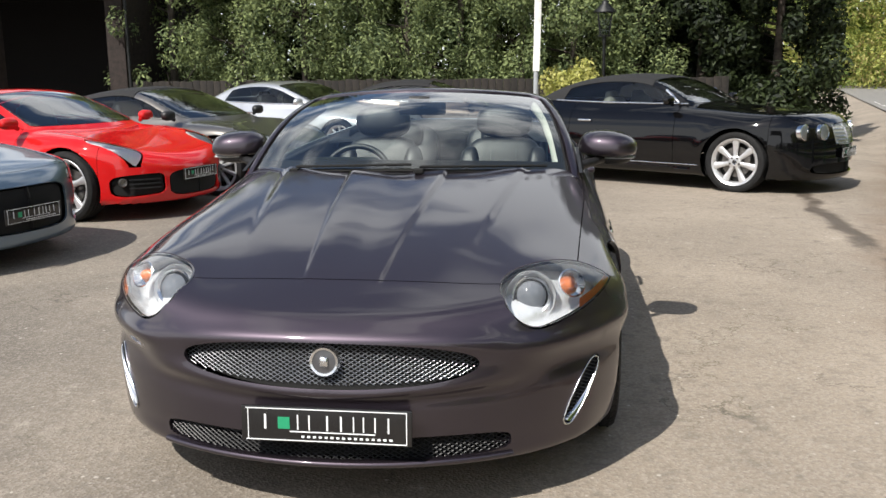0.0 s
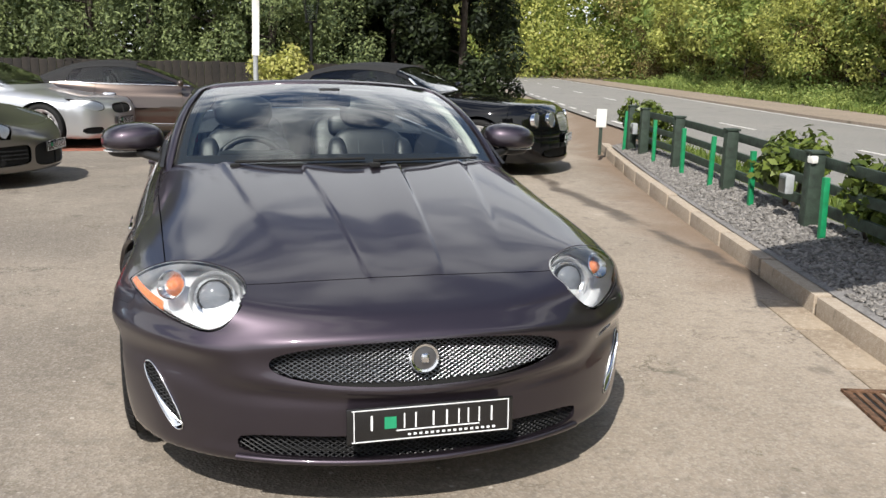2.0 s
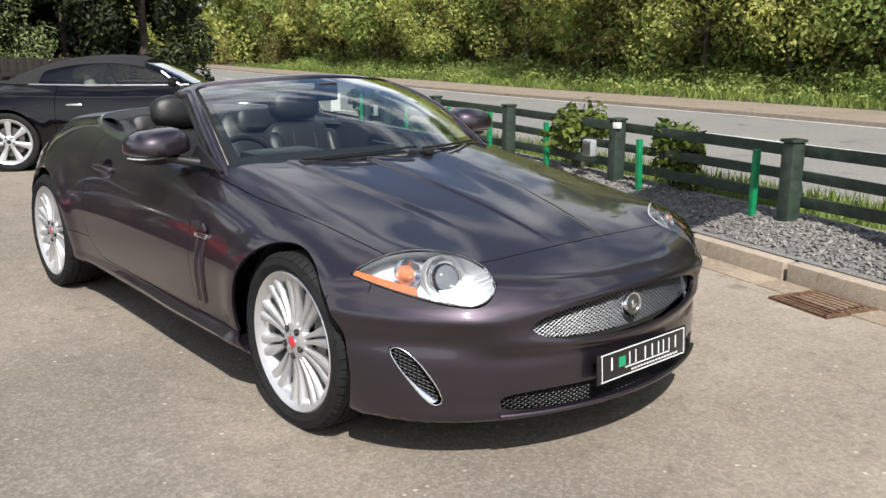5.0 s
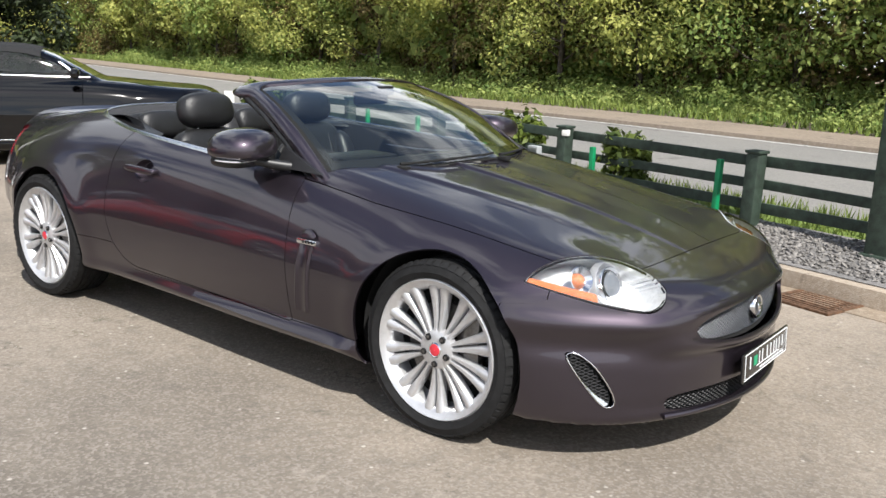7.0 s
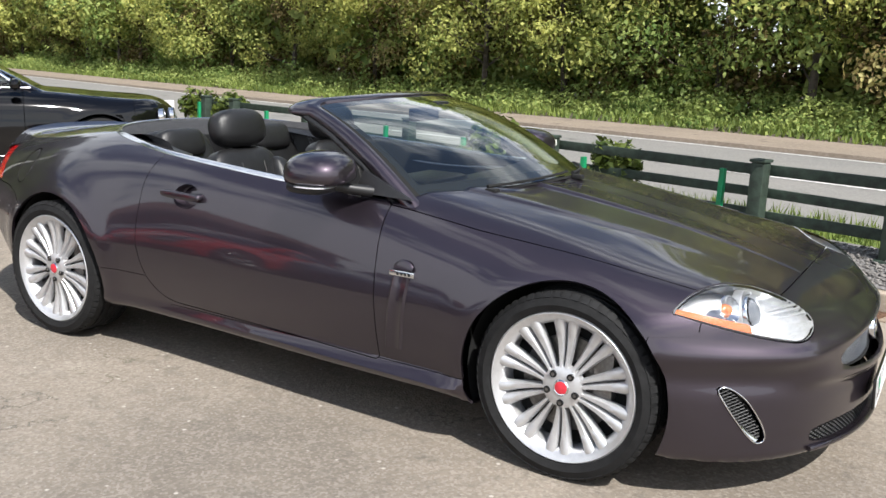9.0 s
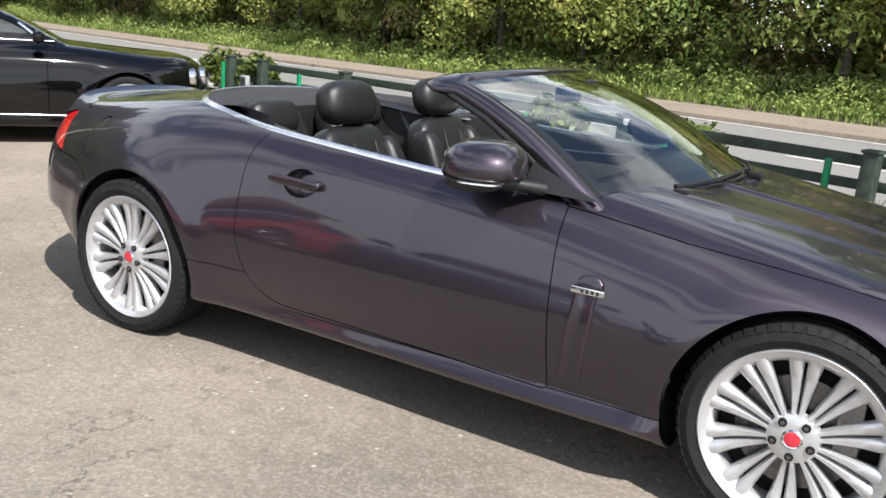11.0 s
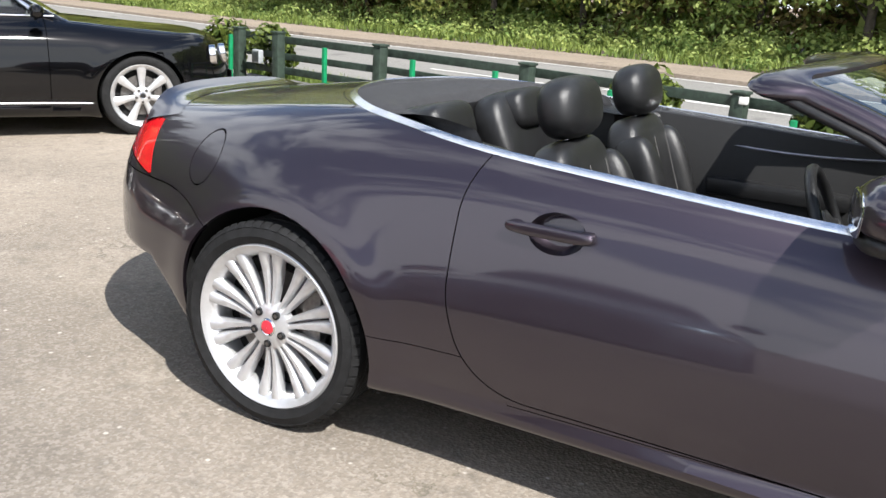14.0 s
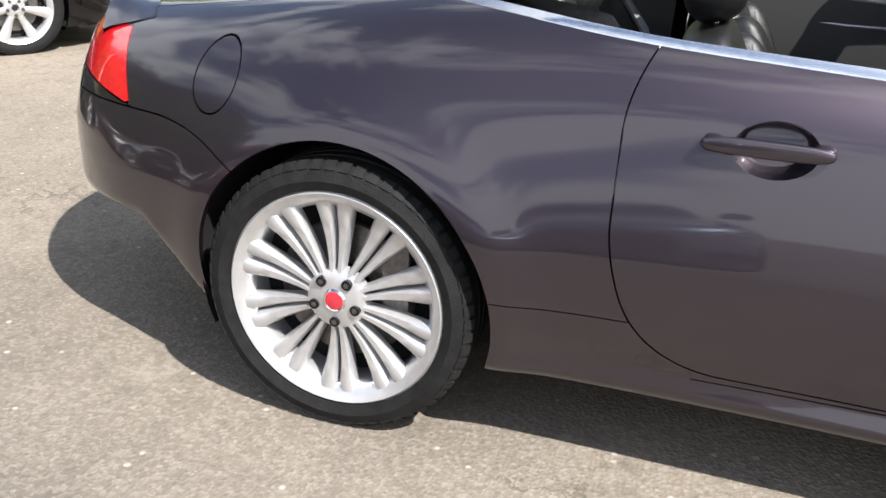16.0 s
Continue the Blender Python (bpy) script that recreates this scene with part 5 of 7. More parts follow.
def plan_zone(cx, cy, rx, ry, tilt, power=2.2, z0=0.5):
    g = oval(cx, cy, rx, ry, tilt, power)
    return lambda x, y, z: np.where(z > z0, g(np.abs(x), y), -0.5)


def grand_tourer():
    def extra(car, f):
        bm = bmesh.new()
        for k in range(11):
            x = -0.30 + 0.06 * k
            z0, z1 = 0.555, 0.775
            tube(bm, [(x, on_skin(f, x, z=z0).y - 0.002, z0), (x, on_skin(f, x, z=z1).y - 0.002, z1)], 0.004, 4)
        for k in range(6):
            z = 0.565 + 0.04 * k
            tube(bm, [(x, on_skin(f, abs(x), z=z).y - 0.002, z) for x in (-0.32, 0, 0.32)], 0.004, 4)
        part("grille_mesh", bm, M["chrome"], car)
        for sgn in (-1, 1):
            for x, r in ((0.50, 0.082), (0.70, 0.082)):
                q = on_skin(f, x, z=0.70)
                m_ = Matrix.Translation((sgn * x, q.y - 0.016, 0.70)) @ Vector((sgn * 0.25, -0.95, 0.10)).to_track_quat("Z", "Y").to_matrix().to_4x4()
                unit = new("head_lamp")
                unit.parent = car
                bm = bmesh.new()
                lathe(bm, [(r + 0.008, -0.05), (r + 0.008, 0.004), (r, 0.008), (r - 0.006, 0.0)], 28, "Z", m=m_)
                part("bezel", bm, M["chrome"], unit, smooth=50)
                bm = bmesh.new()
                lathe(bm, [(r - 0.004, 0.003), (r * 0.6, 0.004), (0.0005, 0.005)], 28, "Z", m=m_)
                part("reflector", bm, mat_once("frosted_reflector", (0.82, 0.83, 0.85), 0.5), unit, smooth=60)
                bm = bmesh.new()
                lathe(bm, [(r - 0.004, 0.006), (r * 0.6, 0.014), (0.0005, 0.018)], 28, "Z", m=m_)
                part("lens", bm, M["clear"], unit, smooth=60)
    return dict(
        name="grand_tourer", paint="black_paint", nose=-2.42, tail=2.38, hub=0.352, tyre=0.352, rim=0.262, track=0.80, style="seven", arches=((-1.46, 0.39), (1.285, 0.39)),
        wide=spline((-2.4, 0.86), (-1.46, 0.955), (0, 0.935), (1.28, 0.955), (2.4, 0.82)), inset=spline((-2.4, 0.10), (0, 0.09), (2.4, 0.12)),
        crown=spline((-2.45, 0.78), (-2.3, 0.845), (-1.8, 0.915), (-1.2, 0.96), (-0.8, 0.985), (0, 0.985), (1.2, 1.03), (1.8, 1.02), (2.38, 0.93)),
        drop=spline((-2.4, 0.04), (0, 0.04), (2.4, 0.08)), n2=0.40, n6=0.42, nose_r=0.20,
        rake=1.30, roof=spline((-1.35, 0.68), (-1.02, 0.93), (-0.62, 1.16), (-0.33, 1.285), (0.08, 1.345), (0.55, 1.325), (1.02, 1.215), (1.50, 0.98), (1.85, 0.70)),
        cab=spline((-1.2, 0.74), (0.2, 0.80), (1.0, 0.77), (1.7, 0.68)), belt=spline((-1.2, 0.975), (0.3, 0.98), (1.8, 1.02)),
        win=(-0.78, 1.00, 0.55), top0=-0.32, fabric="black_cloth", door=(-0.72, 0.72), bonnet=(-2.20, 0.72), plate=0.46, bright=True, cap="trim",
        seat="cream_hide", seat_col=(0.45, 0.42, 0.36), extra=extra,
        front=[("grille", zone(0, 0.665, 0.32, 0.120, 0, 4.0, -2.0), "alloy", 0.012), ("lower_grille", zone(0, 0.29, 0.62, 0.06, 0, 4.0, -2.0), "gap", 0.03)])


def mid_engine(paint_name, soft=None):
    def duct(x, y, z):
        return np.where(y < -1.5, oval(0.60, 0.345, 0.19, 0.100, -0.06, 4.5)(np.abs(x), z), -0.5)

    def extra(car, f):
        for sgn in (-1, 1):
            for z in (0.315, 0.355, 0.395):
                bm = bmesh.new()
                tube(bm, [(sgn * x, on_skin(f, x, z=z).y + 0.012, z) for x in (0.44, 0.52, 0.60, 0.68)], 0.007, 5)
                part("intake_slat", bm, M["trim"], car, smooth=60)
            q = on_skin(f, 0.72, z=0.375)
            m_ = Matrix.Translation((sgn * 0.72, q.y + 0.012, 0.375)) @ Vector((sgn * 0.45, -0.88, 0.05)).to_track_quat("Z", "Y").to_matrix().to_4x4()
            bm = bmesh.new()
            lathe(bm, [(0.040, -0.02), (0.040, 0.004), (0.034, 0.007), (0.028, 0.002), (0.0005, 0.006)], 20, "Z", m=m_)
            part("fog_lamp", bm, M["iron"], car, smooth=50)

    d = dict(
        name="sports_car", paint=paint_name, nose=-2.12, tail=2.20, hub=0.335, tyre=0.335, rim=0.255, track=0.78, style="five" if not soft else "ten", arches=((-1.26, 0.37), (1.215, 0.37)),
        wide=spline((-2.1, 0.80), (-1.26, 0.900), (0, 0.880), (1.2, 0.930), (2.2, 0.80)), inset=spline((-2.1, 0.12), (0, 0.11), (2.2, 0.14)),
        crown=spline((-2.15, 0.52), (-2.0, 0.60), (-1.7, 0.685), (-1.26, 0.765), (-0.8, 0.82), (0, 0.86), (1.2, 0.93), (1.8, 0.92), (2.2, 0.84)),
        drop=spline((-2.1, 0.0), (-1.3, -0.055), (-0.6, 0.0), (0.5, 0.04), (2.2, 0.10)), n2=0.50, n6=0.34,
        roof=spline((-1.25, 0.50), (-0.95, 0.78), (-0.45, 1.05), (-0.05, 1.20), (0.35, 1.225), (0.9, 1.14), (1.5, 0.98), (2.0, 0.78)),
        cab=spline((-1.1, 0.72), (0.1, 0.76), (1.0, 0.70), (1.8, 0.60)), belt=spline((-1.1, 0.83), (0, 0.87), (1.6, 0.93)),
        win=(-0.82, 0.98, 0.9), top0=-0.03, door=(-0.66, 0.50), bonnet=(-1.93, 0.56), plate=0.42, extra=extra, mirror="trim" if soft else paint_name,
        front=[("side_intake", duct, "gap", 0.03), ("centre_intake", zone(0, 0.34, 0.36, 0.12, 0, 4.5, -1.7), "gap", 0.015),
               ("lamp", plan_zone(0.655, -1.66, 0.105, 0.27, -0.34, 2.2, 0.5), "lamp", 0)])
    if soft:
        d["fabric"] = soft
    else:
        d["rear_win"] = 0.55
    return d


def low_coupe():
    return dict(
        name="coupe_car", paint="blue_paint", nose=-2.16, tail=2.24, hub=0.34, tyre=0.34, rim=0.255, track=0.80, style="five", arches=((-1.33, 0.38), (1.32, 0.38)),
        wide=spline((-2.2, 0.86), (-1.33, 0.945), (0, 0.92), (1.3, 0.95), (2.2, 0.86)), inset=spline((-2.2, 0.10), (0, 0.10), (2.2, 0.12)),
        crown=spline((-2.2, 0.60), (-2.05, 0.675), (-1.7, 0.755), (-1.2, 0.84), (-0.7, 0.89), (0, 0.90), (1.2, 0.94), (2.2, 0.90)),
        drop=spline((-2.1, 0.03), (0, 0.04), (2.2, 0.08)), n2=0.42, n6=0.36,
        roof=spline((-1.35, 0.55), (-1.0, 0.82), (-0.5, 1.10), (0, 1.24), (0.4, 1.25), (0.9, 1.18), (1.5, 1.0), (2.0, 0.80)),
        cab=spline((-1.1, 0.74), (0.1, 0.78), (1.0, 0.72), (1.8, 0.62)), belt=spline((-1.1, 0.88), (0, 0.90), (1.6, 0.95)),
        win=(-0.85, 0.95, 0.9), top0=-0.03, rear_win=0.6, door=(-0.66, 0.50), bonnet=(-2.02, 0.62), plate=0.40,
        front=[("grille", zone(0, 0.43, 0.42, 0.16, 0, 5.0, -1.8), "gap", 0.03), ("side_intake", zone(0.68, 0.33, 0.14, 0.08, 0.1, 3.0, -1.5), "gap", 0.03),
               ("lamp", zone(0.70, 0.625, 0.17, 0.045, 0.12, 2.4, -1.4), "lamp", 0)])


def saloon_coupe(paint_name, style, soft=None):
    d = dict(
        name="coupe_car", paint=paint_name, nose=-2.28, tail=2.36, hub=0.335, tyre=0.335, rim=0.25, track=0.785, style=style, arches=((-1.42, 0.375), (1.30, 0.375)),
        wide=spline((-2.3, 0.80), (-1.42, 0.905), (0, 0.90), (1.3, 0.91), (2.36, 0.78)), inset=spline((-2.3, 0.10), (0, 0.10), (2.36, 0.12)),
        crown=spline((-2.33, 0.64), (-2.15, 0.72), (-1.7, 0.78), (-1.2, 0.84), (-0.8, 0.88), (0, 0.90), (1.2, 0.94), (1.8, 0.945), (2.36, 0.87)),
        drop=spline((-2.3, 0.04), (0, 0.04), (2.36, 0.08)), n2=0.26, n6=0.30,
        roof=spline((-1.3, 0.65), (-0.95, 0.90), (-0.45, 1.12), (0.0, 1.265), (0.5, 1.295), (1.0, 1.23), (1.6, 1.0), (2.1, 0.78)),
        cab=spline((-1.2, 0.73), (0.2, 0.79), (1.0, 0.75), (1.8, 0.64)), belt=spline((-1.2, 0.885), (0.3, 0.91), (1.8, 0.95)),
        win=(-0.80, 1.15, 0.8), top0=-0.02, rear_win=0.95, door=(-0.70, 0.65), bonnet=(-2.12, 0.68), plate=0.42, bright=True,
        front=[("grille", zone(0, 0.60, 0.30, 0.075, 0, 3.0, -2.0), "gap", 0.02), ("lower_intake", zone(0, 0.28, 0.36, 0.05, 0, 4.0, -1.9), "gap", 0.03), ("side_intake", zone(0.66, 0.29, 0.13, 0.05, 0, 3.0, -1.6), "gap", 0.03),
               ("lamp", zone(0.63, 0.665, 0.17, 0.085, 0.15, 2.2, -1.6), "lamp", 0)])
    if soft:
        d["fabric"] = soft
        d.pop("rear_win")
    return d


def parked(x, y, heading, nose):
    """A pose for a car whose nose stands at (x, y) and looks along heading (degrees from +x)."""
    a = radians(heading)
    cx, cy = x + nose * math.cos(a), y + nose * math.sin(a)
    return pose(cx, cy, float(lie(cx, cy)), 0, 0, heading + 90)

# ---- the setting ----
def noise_mat(name, c1, c2, c3, s1, s2, bump, bscale, rough=0.9, spec=0.3, voro=0.0):
    """Two scales of colour: broad patches and fine grit, with a gritty relief."""
    m = bpy.data.materials.new(name)
    m.use_nodes = True
    t = m.node_tree
    b = t.nodes["Principled BSDF"]
    b.inputs["Roughness"].default_value, b.inputs["Specular IOR Level"].default_value = rough, spec
    tc = t.nodes.new("ShaderNodeTexCoord")

    def noise_at(scale, det):
        n = node(t, "ShaderNodeTexNoise", Scale=scale, Detail=det, Roughness=0.62)
        t.links.new(tc.outputs["Object"], n.inputs["Vector"])
        return n.outputs[0]

    def ramp(v, lo, hi):
        r = t.nodes.new("ShaderNodeMapRange")
        r.inputs[1].default_value, r.inputs[2].default_value = lo, hi
        t.links.new(v, r.inputs[0])
        return r.outputs[0]

    def mix(fac, a, b_):
        x = t.nodes.new("ShaderNodeMix")
        x.data_type = "RGBA"
        t.links.new(fac, x.inputs[0])
        for i, v in ((6, a), (7, b_)):
            if isinstance(v, tuple):
                x.inputs[i].default_value = (*v, 1)
            else:
                t.links.new(v, x.inputs[i])
        return x.outputs[2]
    broad = mix(ramp(noise_at(s1, 8), 0.36, 0.64), c1, c2)
    v = t.nodes.new("ShaderNodeTexVoronoi")
    v.inputs["Scale"].default_value = bscale
    t.links.new(tc.outputs["Object"], v.inputs["Vector"])
    grit = ramp(v.outputs["Color"], 0.15, 0.95)
    col = mix(grit, broad, mix(ramp(noise_at(s2, 4), 0.4, 0.6), broad, c3))
    stain = mix(ramp(noise_at(s1 * 2.7 + 0.13, 10), 0.60, 0.74), col, tuple(c * 0.62 for c in c1))
    t.links.new(stain, b.inputs["Base Color"])
    bp = node(t, "ShaderNodeBump", Strength=bump, Distance=0.006)
    t.links.new(v.outputs["Distance"], bp.inputs["Height"])
    t.links.new(bp.outputs[0], b.inputs["Normal"])
    return m


def yard_mat():
    """Old asphalt: grey by the parked row, tan towards the kerb, with grit, worn patches, a dirty margin and one long oily run."""
    m = bpy.data.materials.new("worn_yard_asphalt")
    m.use_nodes = True
    t = m.node_tree
    b = t.nodes["Principled BSDF"]
    b.inputs["Specular IOR Level"].default_value = 0.3
    tc = t.nodes.new("ShaderNodeTexCoord")
    xyz = t.nodes.new("ShaderNodeSeparateXYZ")
    t.links.new(tc.outputs["Object"], xyz.inputs[0])

    def put(v, socket):
        if isinstance(v, (int, float)):
            socket.default_value = v
        elif isinstance(v, tuple):
            socket.default_value = (*v, 1)
        else:
            t.links.new(v, socket)

    def calc(op, a, c=0.0):
        n = t.nodes.new("ShaderNodeMath")
        n.operation = op
        put(a, n.inputs[0])
        put(c, n.inputs[1])
        return n.outputs[0]

    def noise_at(scale, det=6.0):
        n = node(t, "ShaderNodeTexNoise", Scale=scale, Detail=det, Roughness=0.62)
        t.links.new(tc.outputs["Object"], n.inputs["Vector"])
        return n.outputs[0]

    def cells(scale):
        n = t.nodes.new("ShaderNodeTexVoronoi")
        n.inputs["Scale"].default_value = scale
        t.links.new(tc.outputs["Object"], n.inputs["Vector"])
        return n

    def ramp(v, lo, hi):
        r = t.nodes.new("ShaderNodeMapRange")
        r.interpolation_type = "SMOOTHSTEP"
        r.inputs[1].default_value, r.inputs[2].default_value = lo, hi
        put(v, r.inputs[0])
        return r.outputs[0]

    def mix(fac, a, c):
        x = t.nodes.new("ShaderNodeMix")
        x.data_type = "RGBA"
        put(fac, x.inputs[0])
        put(a, x.inputs[6])
        put(c, x.inputs[7])
        return x.outputs[2]
    X, Y = xyz.outputs[0], xyz.outputs[1]
    wob = noise_at(1.3, 8)
    side = ramp(calc("ADD", X, calc("MULTIPLY", noise_at(0.35, 4), 3.0)), -1.2, 3.6)
    base = mix(side, (0.136, 0.118, 0.098), (0.230, 0.193, 0.152))
    patch = ramp(noise_at(0.6, 8), 0.36, 0.66)
    base = mix(calc("MULTIPLY", patch, 0.80), base, mix(side, (0.236, 0.204, 0.166), (0.312, 0.262, 0.206)))
    fine = cells(95)
    base = mix(calc("MULTIPLY", ramp(fine.outputs["Color"], 0.35, 0.90), 0.26), base, (0.46, 0.42, 0.37))
    base = mix(calc("MULTIPLY", ramp(noise_at(38, 4), 0.48, 0.62), 0.24), base, (0.085, 0.076, 0.066))
    base = mix(calc("MULTIPLY", ramp(noise_at(9, 6), 0.50, 0.70), 0.35), base, (0.115, 0.102, 0.088))
    chips = cells(22)
    far = calc("MULTIPLY", ramp(chips.outputs["Distance"], 0.24, 0.12), ramp(chips.outputs["Color"], 0.78, 0.84))
    base = mix(calc("MULTIPLY", far, 0.50), base, (0.60, 0.56, 0.50))
    spots = calc("MULTIPLY", ramp(noise_at(2.6, 8), 0.62, 0.70), 0.55)
    base = mix(spots, base, (0.10, 0.088, 0.074))
    crack = calc("MULTIPLY", ramp(calc("ABSOLUTE", calc("SUBTRACT", noise_at(0.8, 9), 0.5)), 0.006, 0.001), ramp(noise_at(0.5, 3), 0.52, 0.60))
    base = mix(calc("MULTIPLY", crack, 0.6), base, (0.06, 0.052, 0.045))
    scuff = calc("MULTIPLY", ramp(noise_at(1.9, 4), 0.60, 0.70), ramp(noise_at(14, 6), 0.44, 0.60))
    base = mix(calc("MULTIPLY", scuff, 0.40), base, (0.42, 0.38, 0.32))
    vein = calc("MULTIPLY", ramp(calc("ABSOLUTE", calc("SUBTRACT", noise_at(1.6, 7), 0.47)), 0.008, 0.002), ramp(noise_at(0.9, 3), 0.54, 0.62))
    base = mix(calc("MULTIPLY", vein, 0.55), base, (0.085, 0.075, 0.050))
    # the dirty margin beside the kerb
    kerb = calc("ADD", calc("MULTIPLY", Y, 0.30), calc("MULTIPLY", calc("MULTIPLY", Y, Y), 0.004))
    away = calc("SUBTRACT", calc("ADD", kerb, 2.92), X)
    margin = ramp(calc("ADD", away, calc("MULTIPLY", wob, 1.2)), 1.35, 0.60)
    base = mix(calc("MULTIPLY", calc("MULTIPLY", margin, 0.8), ramp(Y, -0.6, 0.3)), base, (0.165, 0.115, 0.078))
    # the oily run
    line = calc("ADD", calc("ADD", calc("MULTIPLY", Y, OIL[1]), calc("MULTIPLY", calc("MULTIPLY", Y, Y), OIL[0])), OIL[2])
    d = calc("ABSOLUTE", calc("ADD", calc("SUBTRACT", X, line), calc("MULTIPLY", calc("SUBTRACT", wob, 0.5), 0.55)))
    run = calc("MULTIPLY", calc("MULTIPLY", ramp(d, 0.13, 0.03), ramp(noise_at(1.7, 5), 0.36, 0.52)), calc("MULTIPLY", ramp(Y, -0.25, 0.2), ramp(Y, 6.3, 5.4)))
    base = mix(calc("MULTIPLY", run, 0.85), base, (0.060, 0.046, 0.034))
    put(base, b.inputs["Base Color"])
    put(calc("SUBTRACT", 0.92, calc("MULTIPLY", run, 0.35)), b.inputs["Roughness"])
    bp = node(t, "ShaderNodeBump", Strength=0.38, Distance=0.006)
    t.links.new(fine.outputs["Distance"], bp.inputs["Height"])
    t.links.new(bp.outputs[0], b.inputs["Normal"])
    return m


OIL = (0.0053, 0.0495, 2.9624)


def leaf_mat(name, col, col2, rough=0.55, see=0.48):
    m = bpy.data.materials.new(name)
    m.use_nodes = True
    t = m.node_tree
    b = t.nodes["Principled BSDF"]
    b.inputs["Roughness"].default_value, b.inputs["Specular IOR Level"].default_value = rough, 0.25
    geo = t.nodes.new("ShaderNodeNewGeometry")
    tc = t.nodes.new("ShaderNodeTexCoord")
    n = node(t, "ShaderNodeTexNoise", Scale=0.55, Detail=3.0)
    t.links.new(tc.outputs["Object"], n.inputs["Vector"])
    add = t.nodes.new("ShaderNodeMath")
    add.operation, add.inputs[1].default_value = "MULTIPLY_ADD", 0.6
    t.links.new(geo.outputs["Random Per Island"], add.inputs[0])
    t.links.new(n.outputs[0], add.inputs[2])
    r = t.nodes.new("ShaderNodeMapRange")
    r.inputs[1].default_value, r.inputs[2].default_value = 0.45, 1.1
    t.links.new(add.outputs[0], r.inputs[0])
    x = t.nodes.new("ShaderNodeMix")
    x.data_type = "RGBA"
    x.inputs[6].default_value, x.inputs[7].default_value = (*col, 1), (*col2, 1)
    t.links.new(r.outputs[0], x.inputs[0])
    t.links.new(x.outputs[2], b.inputs["Base Color"])
    tr = t.nodes.new("ShaderNodeBsdfTranslucent")
    t.links.new(x.outputs[2], tr.inputs[0])
    mx = t.nodes.new("ShaderNodeMixShader")
    mx.inputs[0].default_value = see
    t.links.new(b.outputs[0], mx.inputs[1])
    t.links.new(tr.outputs[0], mx.inputs[2])
    t.links.new(mx.outputs[0], t.nodes["Material Output"].inputs[0])
    return m


